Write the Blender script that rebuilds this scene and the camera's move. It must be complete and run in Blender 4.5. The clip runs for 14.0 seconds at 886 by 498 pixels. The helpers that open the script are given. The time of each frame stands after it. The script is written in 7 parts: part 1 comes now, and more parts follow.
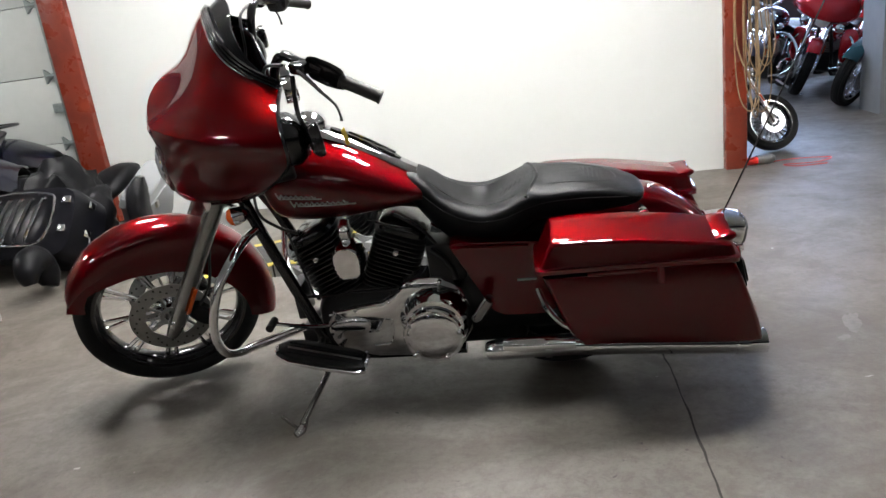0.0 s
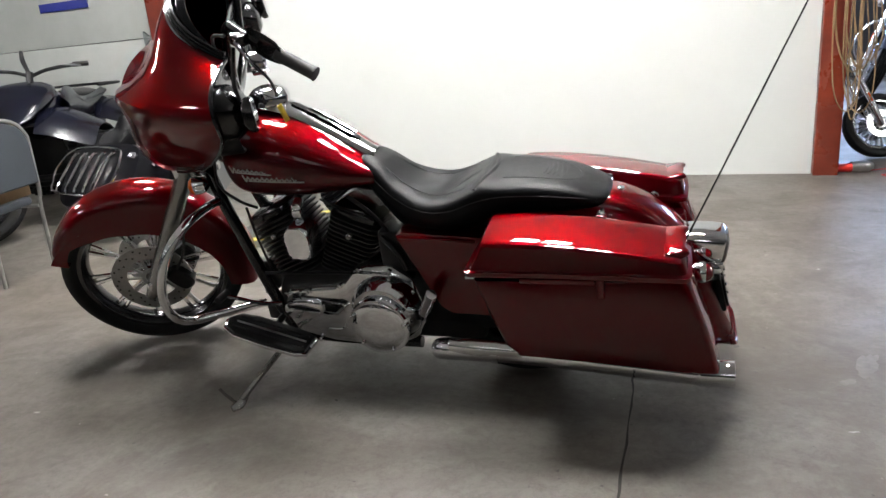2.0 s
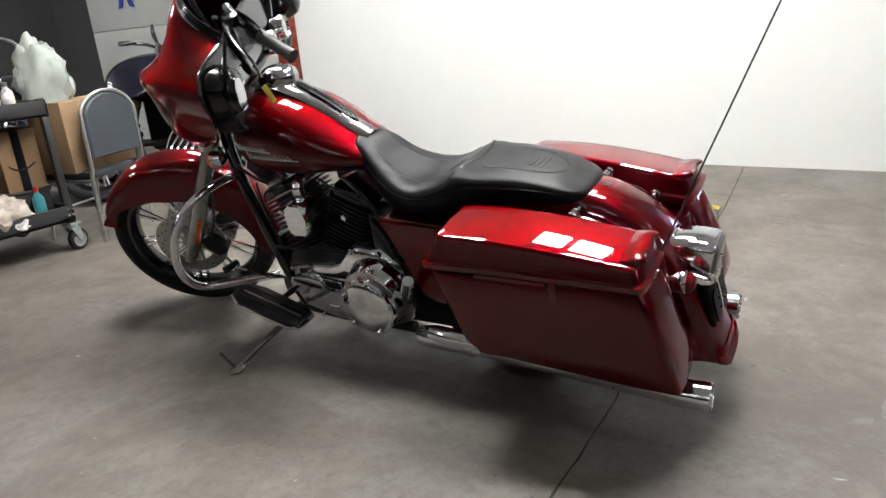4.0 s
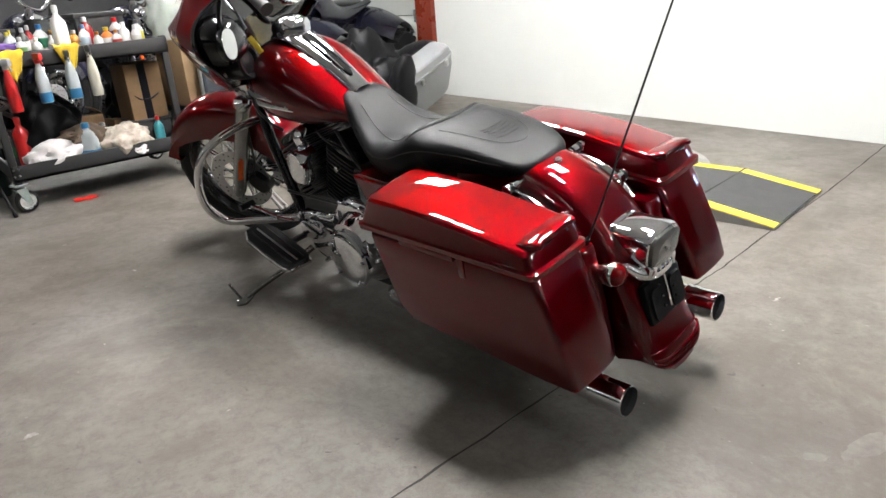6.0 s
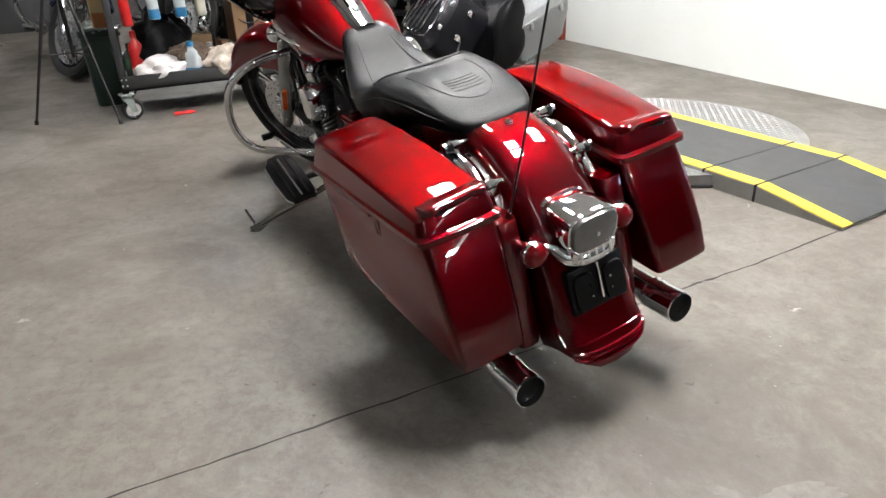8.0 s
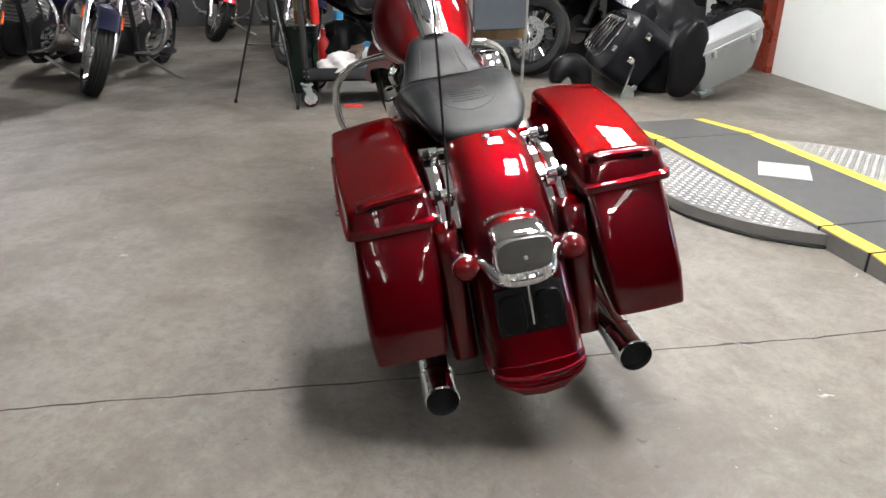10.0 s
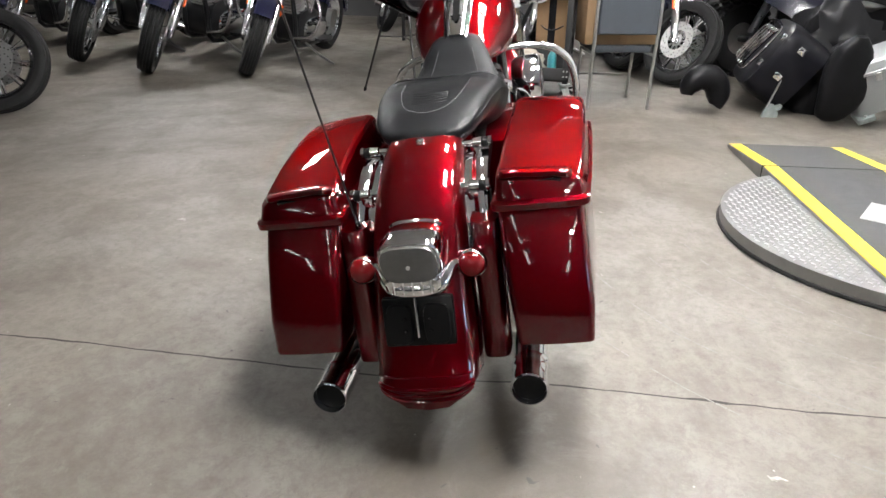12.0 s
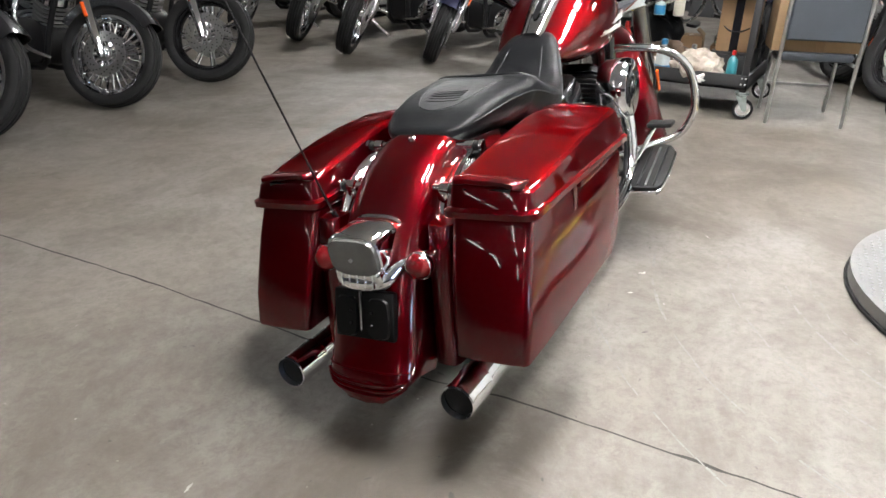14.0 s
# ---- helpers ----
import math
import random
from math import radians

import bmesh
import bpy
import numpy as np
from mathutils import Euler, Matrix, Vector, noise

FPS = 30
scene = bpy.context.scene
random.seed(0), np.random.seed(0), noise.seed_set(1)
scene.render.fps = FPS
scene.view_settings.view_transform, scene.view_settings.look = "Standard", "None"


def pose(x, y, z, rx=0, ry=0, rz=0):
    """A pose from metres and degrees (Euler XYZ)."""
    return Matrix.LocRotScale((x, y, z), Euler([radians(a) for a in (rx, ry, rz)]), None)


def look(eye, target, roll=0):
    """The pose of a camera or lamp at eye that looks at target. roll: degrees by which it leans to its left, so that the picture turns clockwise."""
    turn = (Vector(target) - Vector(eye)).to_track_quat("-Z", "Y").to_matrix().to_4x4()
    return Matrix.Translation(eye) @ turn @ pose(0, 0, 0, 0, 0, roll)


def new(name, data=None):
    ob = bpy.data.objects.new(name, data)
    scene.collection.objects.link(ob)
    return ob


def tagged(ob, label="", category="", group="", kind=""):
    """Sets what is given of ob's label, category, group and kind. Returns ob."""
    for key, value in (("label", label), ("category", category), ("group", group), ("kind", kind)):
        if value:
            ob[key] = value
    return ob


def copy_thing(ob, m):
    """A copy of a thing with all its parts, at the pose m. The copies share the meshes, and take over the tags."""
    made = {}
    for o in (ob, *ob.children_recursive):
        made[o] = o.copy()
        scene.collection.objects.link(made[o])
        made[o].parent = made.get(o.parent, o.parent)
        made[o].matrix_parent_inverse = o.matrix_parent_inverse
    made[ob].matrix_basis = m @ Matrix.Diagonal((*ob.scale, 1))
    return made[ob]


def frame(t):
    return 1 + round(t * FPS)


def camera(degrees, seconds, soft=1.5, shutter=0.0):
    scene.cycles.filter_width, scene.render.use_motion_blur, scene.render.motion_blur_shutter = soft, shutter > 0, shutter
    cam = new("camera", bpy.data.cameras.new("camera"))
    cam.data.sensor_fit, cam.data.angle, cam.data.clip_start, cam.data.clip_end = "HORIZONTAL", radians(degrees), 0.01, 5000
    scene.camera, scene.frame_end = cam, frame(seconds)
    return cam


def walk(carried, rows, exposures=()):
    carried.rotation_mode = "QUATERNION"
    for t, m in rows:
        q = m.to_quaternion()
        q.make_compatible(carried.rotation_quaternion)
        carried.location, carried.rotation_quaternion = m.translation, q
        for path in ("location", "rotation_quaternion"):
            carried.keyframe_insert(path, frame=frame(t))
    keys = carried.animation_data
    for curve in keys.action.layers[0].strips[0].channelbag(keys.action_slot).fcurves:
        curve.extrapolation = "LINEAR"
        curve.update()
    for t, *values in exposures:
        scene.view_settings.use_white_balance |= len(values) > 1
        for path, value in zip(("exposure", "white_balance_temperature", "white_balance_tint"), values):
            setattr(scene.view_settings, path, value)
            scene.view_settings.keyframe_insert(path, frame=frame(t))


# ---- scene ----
cam = camera(65.7, 14.0)
PATH = [
    (0, (0.647, 0.332, 1.283), (0.246, 2.208, 0.72), -7.5),
    (0.5, (0.76, 0.385, 1.253), (0.349, 2.253, 0.668), -6.7),
    (1, (0.899, 0.507, 1.228), (0.485, 2.373, 0.639), -5.1),
    (1.5, (1.022, 0.582, 1.22), (0.509, 2.419, 0.616), -4.9),
    (2, (1.187, 0.626, 1.226), (0.452, 2.391, 0.638), -5.2),
    (2.5, (1.302, 0.673, 1.214), (0.474, 2.392, 0.615), -5.4),
    (2.7, (1.335, 0.715, 1.216), (0.472, 2.416, 0.614), -5.1),
    (4.8, (1.839, 1.105, 1.202), (0.596, 2.512, 0.512), -4.0),
    (5, (1.874, 1.169, 1.199), (0.601, 2.533, 0.48), -3.4),
    (5.5, (1.99, 1.315, 1.197), (0.662, 2.594, 0.425), -3.4),
    (6, (2.156, 1.428, 1.207), (0.702, 2.589, 0.473), -4.4),
    (6.5, (2.236, 1.542, 1.188), (0.706, 2.609, 0.464), -4.0),
    (7, (2.301, 1.694, 1.171), (0.726, 2.668, 0.416), -2.5),
    (7.2, (2.323, 1.738, 1.172), (0.739, 2.674, 0.387), -2.5),
    (9.3, (2.578, 2.43, 1.184), (0.793, 2.787, 0.355), -0.7),
    (9.5, (2.612, 2.478, 1.182), (0.807, 2.767, 0.37), -0.6),
    (10, (2.636, 2.613, 1.164), (0.814, 2.767, 0.353), -0.3),
    (10.5, (2.614, 2.781, 1.167), (0.817, 2.818, 0.29), 1.1),
    (11, (2.62, 2.966, 1.181), (0.848, 2.885, 0.258), 1.6),
    (11.5, (2.639, 3.155, 1.196), (0.851, 2.923, 0.33), 1.4),
    (12, (2.566, 3.282, 1.179), (0.78, 2.91, 0.357), 0.7),
    (12.5, (2.498, 3.405, 1.185), (0.777, 2.868, 0.321), 0.2),
    (13, (2.466, 3.563, 1.203), (0.8, 2.855, 0.353), 0.1),
    (13.5, (2.434, 3.719, 1.211), (0.842, 2.845, 0.373), 0.3),
    (14, (2.316, 3.841, 1.203), (0.775, 2.893, 0.351), 0.7),
]
walk(cam, [(t, look(eye, target, roll)) for t, eye, target, roll in PATH], [(0, -0.64), (2.5, -0.57), (5, -0.42), (7, -0.22), (9.5, -0.25), (14, -0.16)])

# ---- world and light ----
world = bpy.data.worlds.new("world")
world.use_nodes = True
world.node_tree.nodes["Background"].inputs[0].default_value = (0.75, 0.85, 1.0, 1)
world.node_tree.nodes["Background"].inputs[1].default_value = 0.05
scene.world = world


# ---- materials ----
def mat(name, color, rough=0.5, metal=0.0, coat=0.0, vary=0.0, scale=8.0, bump=0.0, bump_scale=60.0, second=None, emit=0.0, trans=0.0, coat_rough=0.03, rvary=0.0):
    """A node material: two scales of noise vary the colour and roughness, and a fine noise gives relief."""
    m = bpy.data.materials.new(name)
    m.use_nodes = True
    nt = m.node_tree
    b = nt.nodes["Principled BSDF"]
    b.inputs["Base Color"].default_value = (*color, 1)
    b.inputs["Roughness"].default_value = rough
    b.inputs["Metallic"].default_value = metal
    b.inputs["Coat Weight"].default_value = coat
    b.inputs["Coat Roughness"].default_value = coat_rough
    b.inputs["Transmission Weight"].default_value = trans
    if emit:
        b.inputs["Emission Color"].default_value = (*color, 1)
        b.inputs["Emission Strength"].default_value = emit
    if vary or bump or rvary:
        tc = nt.nodes.new("ShaderNodeTexCoord")
        oi = nt.nodes.new("ShaderNodeObjectInfo")
        add = nt.nodes.new("ShaderNodeVectorMath")
        nt.links.new(tc.outputs["Object"], add.inputs[0])
        nt.links.new(oi.outputs["Random"], add.inputs[1])
        vec = add.outputs[0]
    if vary or rvary:
        n1 = nt.nodes.new("ShaderNodeTexNoise")
        n1.inputs["Scale"].default_value = scale
        n1.inputs["Detail"].default_value = 6
        n1.inputs["Roughness"].default_value = 0.65
        nt.links.new(vec, n1.inputs["Vector"])
    if vary:
        ramp = nt.nodes.new("ShaderNodeMapRange")
        ramp.inputs[1].default_value, ramp.inputs[2].default_value = 0.3, 0.7
        nt.links.new(n1.outputs[0], ramp.inputs[0])
        mix = nt.nodes.new("ShaderNodeMix")
        mix.data_type = "RGBA"
        c2 = second or tuple(c * (1 - vary) for c in color)
        mix.inputs[6].default_value, mix.inputs[7].default_value = (*color, 1), (*c2, 1)
        nt.links.new(ramp.outputs[0], mix.inputs[0])
        nt.links.new(mix.outputs[2], b.inputs["Base Color"])
    if rvary:
        r2 = nt.nodes.new("ShaderNodeMapRange")
        r2.inputs[1].default_value, r2.inputs[2].default_value = 0.3, 0.7
        r2.inputs[3].default_value, r2.inputs[4].default_value = max(0.02, rough - rvary), min(1, rough + rvary)
        nt.links.new(n1.outputs[0], r2.inputs[0])
        nt.links.new(r2.outputs[0], b.inputs["Roughness"])
    if bump:
        n2 = nt.nodes.new("ShaderNodeTexNoise")
        n2.inputs["Scale"].default_value = bump_scale
        n2.inputs["Detail"].default_value = 4
        nt.links.new(vec, n2.inputs["Vector"])
        bp = nt.nodes.new("ShaderNodeBump")
        bp.inputs["Strength"].default_value = bump
        bp.inputs["Distance"].default_value = 0.01
        nt.links.new(n2.outputs[0], bp.inputs["Height"])
        nt.links.new(bp.outputs[0], b.inputs["Normal"])
    return m


M_PAINT = mat("candy_red_paint", (0.083, 0.0003, 0.0026), 0.44, 1.0, 1.0, coat_rough=0.01, vary=0.06, scale=3)
M_PAINT.node_tree.nodes["Principled BSDF"].inputs["Specular Tint"].default_value = (1.0, 0.08, 0.1, 1)
M_CHROME = mat("chrome", (0.82, 0.83, 0.85), 0.05, 1.0, vary=0.06, scale=12)
M_STEEL = mat("brushed_steel", (0.5, 0.5, 0.5), 0.3, 1.0, vary=0.2, scale=40)
M_ALU = mat("satin_aluminium", (0.55, 0.55, 0.54), 0.38, 0.9, vary=0.15, scale=25)
M_BLACK = mat("gloss_black", (0.008, 0.008, 0.009), 0.16, 0.0, 0.15, vary=0.3, scale=20)
M_SATIN = mat("satin_black", (0.009, 0.009, 0.01), 0.4, vary=0.3, scale=25, bump=0.05)
M_RUBBER = mat("tyre_rubber", (0.012, 0.012, 0.0125), 0.62, vary=0.35, scale=18, bump=0.12, bump_scale=120)
M_RUBBER.node_tree.nodes["Principled BSDF"].inputs["Specular IOR Level"].default_value = 0.2
M_GRIP = mat("grip_rubber", (0.02, 0.018, 0.018), 0.6, vary=0.2, bump=0.1)
M_LEATHER = mat("black_vinyl", (0.006, 0.0063, 0.0072), 0.36, vary=0.25, scale=9, bump=0.18, bump_scale=260, rvary=0.06)
M_LEATHER.node_tree.nodes["Principled BSDF"].inputs["Specular IOR Level"].default_value = 0.13
M_SATIN.node_tree.nodes["Principled BSDF"].inputs["Specular IOR Level"].default_value = 0.3
M_DULL = mat("dull_black_plastic", (0.006, 0.006, 0.008), 0.3, vary=0.3, scale=12, bump=0.08)
M_DULL.node_tree.nodes["Principled BSDF"].inputs["Specular IOR Level"].default_value = 0.12
M_MATT = mat("matt_black_paint", (0.005, 0.005, 0.005), 0.45, vary=0.3, scale=30, bump=0.06)
M_MATT.node_tree.nodes["Principled BSDF"].inputs["Specular IOR Level"].default_value = 0.12
M_STITCH = mat("grey_stitching", (0.045, 0.045, 0.047), 0.7, vary=0.3, scale=60)
M_WHITE_WALL = mat("white_wall_paint", (0.535, 0.55, 0.535), 0.45, vary=0.05, scale=1.6, bump=0.04, bump_scale=40)
M_GREY_WALL = mat("grey_block_paint", (0.21, 0.217, 0.231), 0.7, vary=0.2, scale=2, bump=0.1, bump_scale=30)
M_DARK_WALL = mat("dark_block_paint", (0.041, 0.0416, 0.0435), 0.75, vary=0.25, scale=2, bump=0.1, bump_scale=30)
M_PILLAR = mat("red_brown_paint", (0.203, 0.0338, 0.0165), 0.3, vary=0.35, scale=5, second=(0.128, 0.021, 0.012), bump=0.12, bump_scale=25, rvary=0.12)
M_DOOR = mat("garage_door_enamel", (0.475, 0.497, 0.475), 0.5, vary=0.12, scale=2.5, bump=0.04)
M_CEIL = mat("pale_roof_deck", (0.68, 0.675, 0.665), 0.8, vary=0.2, scale=2)
M_RED_LENS = mat("red_lens", (0.12, 0.001, 0.003), 0.12, 0.0, 0.1, vary=0.15, scale=30)
M_AMBER = mat("amber_reflector", (0.7, 0.09, 0.01), 0.2, 0, 0.5, vary=0.1, scale=50)
M_SMOKE = mat("smoked_lens", (0.05, 0.05, 0.05), 0.12, 0.0, 1.0, vary=0.1, scale=40)
M_YELLOW = mat("yellow_paint", (0.562, 0.432, 0.0216), 0.5, vary=0.18, scale=12, second=(0.432, 0.31, 0.036), bump=0.1)
M_RAMPBLACK = mat("anti_slip_rubber", (0.0385, 0.0399, 0.042), 0.75, vary=0.3, scale=14, bump=0.3, bump_scale=150)
M_PLATE = mat("diamond_plate", (0.258, 0.258, 0.258), 0.4, 0.85, vary=0.15, scale=6, rvary=0.08)
M_RED_PLASTIC = mat("red_plastic", (0.6, 0.02, 0.015), 0.35, vary=0.1, scale=20)
M_CARD = mat("cardboard", (0.212, 0.136, 0.0706), 0.85, vary=0.15, scale=7, bump=0.05)
M_LAMP = mat("lit_diffuser", (1.0, 0.985, 0.965), emit=228.0)
M_TUBE = mat("fluorescent_tube", (1.0, 0.985, 0.965), emit=24.0)


def floor_material():
    m = bpy.data.materials.new("stained_concrete")
    m.use_nodes = True
    nt = m.node_tree
    b = nt.nodes["Principled BSDF"]
    tc = nt.nodes.new("ShaderNodeTexCoord")

    def noise_node(scale, detail, rough=0.6, dist=0.0):
        n = nt.nodes.new("ShaderNodeTexNoise")
        n.inputs["Scale"].default_value, n.inputs["Detail"].default_value = scale, detail
        n.inputs["Roughness"].default_value, n.inputs["Distortion"].default_value = rough, dist
        nt.links.new(tc.outputs["Object"], n.inputs["Vector"])
        return n

    def mixed(fac, a, c, lo, hi):
        r = nt.nodes.new("ShaderNodeMapRange")
        r.inputs[1].default_value, r.inputs[2].default_value = lo, hi
        nt.links.new(fac, r.inputs[0])
        x = nt.nodes.new("ShaderNodeMix")
        x.data_type = "RGBA"
        nt.links.new(r.outputs[0], x.inputs[0])
        for k, v in ((6, a), (7, c)):
            if isinstance(v, tuple):
                x.inputs[k].default_value = (*v, 1)
            else:
                nt.links.new(v, x.inputs[k])
        return x.outputs[2]

    big, mid, fine = noise_node(0.45, 4, 0.6, 0.5), noise_node(2.4, 8, 0.68, 0.5), noise_node(70, 4, 0.6)
    base = mixed(big.outputs[0], (0.110, 0.095, 0.078), (0.134, 0.128, 0.118), 0.36, 0.64)
    blot = noise_node(1.0, 9, 0.72, 1.0)
    base = mixed(blot.outputs[0], base, (0.058, 0.048, 0.037), 0.46, 0.65)
    base = mixed(mid.outputs[0], base, (0.073, 0.063, 0.051), 0.48, 0.78)
    pale = noise_node(2.8, 10, 0.75, 1.0)
    base = mixed(pale.outputs[0], base, (0.150, 0.141, 0.124), 0.5, 0.8)
    grain = noise_node(19, 9, 0.85, 0.3)
    base = mixed(grain.outputs[0], base, (0.060, 0.051, 0.040), 0.45, 0.71)
    speck = noise_node(24, 3, 0.5, 0.8)
    base = mixed(speck.outputs[0], base, (0.3, 0.29, 0.27), 0.74, 0.79)
    pit = noise_node(31, 2, 0.5, 0.4)
    base = mixed(pit.outputs[0], base, (0.036, 0.032, 0.028), 0.72, 0.78)
    nt.links.new(base, b.inputs["Base Color"])
    r = nt.nodes.new("ShaderNodeMapRange")
    r.inputs[1].default_value, r.inputs[2].default_value = 0.3, 0.7
    r.inputs[3].default_value, r.inputs[4].default_value = 0.42, 0.62
    nt.links.new(mid.outputs[0], r.inputs[0])
    nt.links.new(r.outputs[0], b.inputs["Roughness"])
    bp = nt.nodes.new("ShaderNodeBump")
    bp.inputs["Strength"].default_value, bp.inputs["Distance"].default_value = 0.05, 0.01
    nt.links.new(fine.outputs[0], bp.inputs["Height"])
    nt.links.new(bp.outputs[0], b.inputs["Normal"])
    return m


M_FLOOR = floor_material()


# ---- mesh helpers ----
def finish(bm, sharp=38):
    bmesh.ops.recalc_face_normals(bm, faces=bm.faces)
    for f in bm.faces:
        f.smooth = True
    for e in bm.edges:
        if len(e.link_faces) == 2 and e.calc_face_angle(0) > radians(sharp):
            e.smooth = False


def part(name, bm, material, parent=None, label="", m=None, sharp=38):
    """Links a bmesh as one mesh object, under a thing or a part."""
    if m is not None:
        bmesh.ops.transform(bm, matrix=m, verts=bm.verts)
    finish(bm, sharp)
    me = bpy.data.meshes.new(name)
    bm.to_mesh(me)
    bm.free()
    me.materials.append(material)
    ob = new(name, me)
    if parent is not None:
        ob.parent = parent
    if label:
        tagged(ob, label)
    return ob


def thing(name, m, label, category, group="", kind=""):
    e = new(name)
    e.matrix_world = m
    e.empty_display_size = 0.1
    return tagged(e, label, category, group, kind)


def box(bm, lo, hi, bevel=0.0, seg=2, m=None):
    lo, hi = Vector(lo), Vector(hi)
    made = bmesh.ops.create_cube(bm, size=1.0)["verts"]
    mm = Matrix.Translation((lo + hi) / 2) @ Matrix.Diagonal((*(hi - lo), 1))
    bmesh.ops.transform(bm, matrix=mm, verts=made)
    if bevel:
        edges = list({e for v in made for e in v.link_edges})
        out = bmesh.ops.bevel(bm, geom=edges, offset=bevel, segments=seg, affect="EDGES", profile=0.5)
        made = list({v for f in out["faces"] for v in f.verts} | {v for v in made if v.is_valid})
    if m is not None:
        bmesh.ops.transform(bm, matrix=m, verts=made)
    return bm


def rings(bm, sections, cap=True, closed=False):
    """Skins a row of rings of equal length."""
    rows = [[bm.verts.new(p) for p in s] for s in sections]
    n = len(rows[0])
    pairs = list(zip(rows, rows[1:])) + ([(rows[-1], rows[0])] if closed else [])
    for a, b in pairs:
        for i in range(n):
            j = (i + 1) % n
            bm.faces.new((a[i], a[j], b[j], b[i]))
    if cap and not closed:
        bm.faces.new(rows[0][::-1])
        bm.faces.new(rows[-1])
    return bm


def sheet(bm, rows_, thick=0.0):
    """Skins an open grid of points; thick gives it a back."""
    rows = [[bm.verts.new(p) for p in s] for s in rows_]
    faces = []
    for a, b in zip(rows, rows[1:]):
        for i in range(len(a) - 1):
            faces.append(bm.faces.new((a[i], a[i + 1], b[i + 1], b[i])))
    if thick:
        bmesh.ops.recalc_face_normals(bm, faces=faces)
        bmesh.ops.solidify(bm, geom=faces, thickness=thick)
    return bm


def smooth_path(points, steps=6, closed=False):
    """A Catmull-Rom curve through points."""
    p = [Vector(q) for q in points]
    out = []
    n = len(p)
    for i in range(n if closed else n - 1):
        a, b, c, d = (p[(i - 1) % n], p[i], p[(i + 1) % n], p[(i + 2) % n]) if closed else (p[max(i - 1, 0)], p[i], p[i + 1], p[min(i + 2, n - 1)])
        for k in range(steps):
            t = k / steps
            out.append(0.5 * ((2 * b) + (c - a) * t + (2 * a - 5 * b + 4 * c - d) * t * t + (3 * b - a - 3 * c + d) * t ** 3))
    if not closed:
        out.append(p[-1])
    return out


def tube(bm, points, r, seg=10, steps=6, flat=1.0, smooth=True, closed=False):
    """A round bar along a path; r is one radius or one for each given point."""
    pts = smooth_path(points, steps, closed) if smooth and len(points) > 2 else [Vector(p) for p in points]
    rs = r if isinstance(r, (list, tuple)) else [r] * len(points)
    n = len(pts)
    rad = [float(np.interp(i / max(n - 1, 1) * (len(rs) - 1), range(len(rs)), rs)) for i in range(n)]
    secs, side = [], None
    for i, p in enumerate(pts):
        d = (pts[(i + 1) % n] - pts[i - 1]) if closed else (pts[min(i + 1, n - 1)] - pts[max(i - 1, 0)])
        d.normalize()
        if side is None:
            side = d.orthogonal().normalized()
        side = (side - d * side.dot(d)).normalized()
        up = d.cross(side)
        secs.append([p + (side * math.cos(a) + up * math.sin(a) * flat) * rad[i] for a in (2 * math.pi * k / seg for k in range(seg))])
    return rings(bm, secs, closed=closed)


def disc(bm, a, b, r, r2=None, seg=24, bevel=0.0):
    """A cylinder or cone from a to b, with a small chamfer."""
    a, b = Vector(a), Vector(b)
    d = (b - a).normalized()
    s = d.orthogonal().normalized()
    u = d.cross(s)
    r2 = r if r2 is None else r2
    rows = [(a, r - bevel), (a + d * bevel, r), (b - d * bevel, r2), (b, r2 - bevel)] if bevel else [(a, r), (b, r2)]
    return rings(bm, [[p + (s * math.cos(t) + u * math.sin(t)) * q for t in (2 * math.pi * k / seg for k in range(seg))] for p, q in rows])


def lathe(bm, profile, seg=32, origin=(0, 0, 0), axis="y", closed=False):
    """Turns a profile of (along, radius) round an axis."""
    o = Vector(origin)
    secs = []
    for h, r in profile:
        ring_ = []
        for k in range(seg):
            a = 2 * math.pi * k / seg
            c, s = r * math.cos(a), r * math.sin(a)
            ring_.append(o + Vector({"y": (c, h, s), "z": (c, s, h), "x": (h, c, s)}[axis]))
        secs.append(ring_)
    return rings(bm, secs, cap=not closed, closed=closed)


def oval(c, u, v, a, b, n=24, power=2.0):
    """A rounded ring: power 2 is an ellipse, more is squarer."""
    c, u, v = Vector(c), Vector(u), Vector(v)
    out = []
    for k in range(n):
        t = 2 * math.pi * k / n
        cs, sn = math.cos(t), math.sin(t)
        out.append(c + u * (a * math.copysign(abs(cs) ** (2 / power), cs)) + v * (b * math.copysign(abs(sn) ** (2 / power), sn)))
    return out


def lerp_table(x, table):
    """Linear look-up in rows of (x, values...)."""
    xs = [r[0] for r in table]
    return [float(np.interp(x, xs, [r[k] for r in table])) for k in range(1, len(table[0]))]


def B():
    return bmesh.new()


# ---- the place ----
def prism_xz(pts, y0, y1):
    bm = B()
    a = [bm.verts.new((x, y0, z)) for x, z in pts]
    b = [bm.verts.new((x, y1, z)) for x, z in pts]
    n = len(pts)
    bm.faces.new(a)
    bm.faces.new(b[::-1])
    for i in range(n):
        bm.faces.new((a[i], a[(i + 1) % n], b[(i + 1) % n], b[i]))
    return bm


def slab(name, lo, hi, material, label, category, bevel=0.0):
    return tagged(part(name, box(B(), lo, hi, bevel), material), label, category, kind="structure")


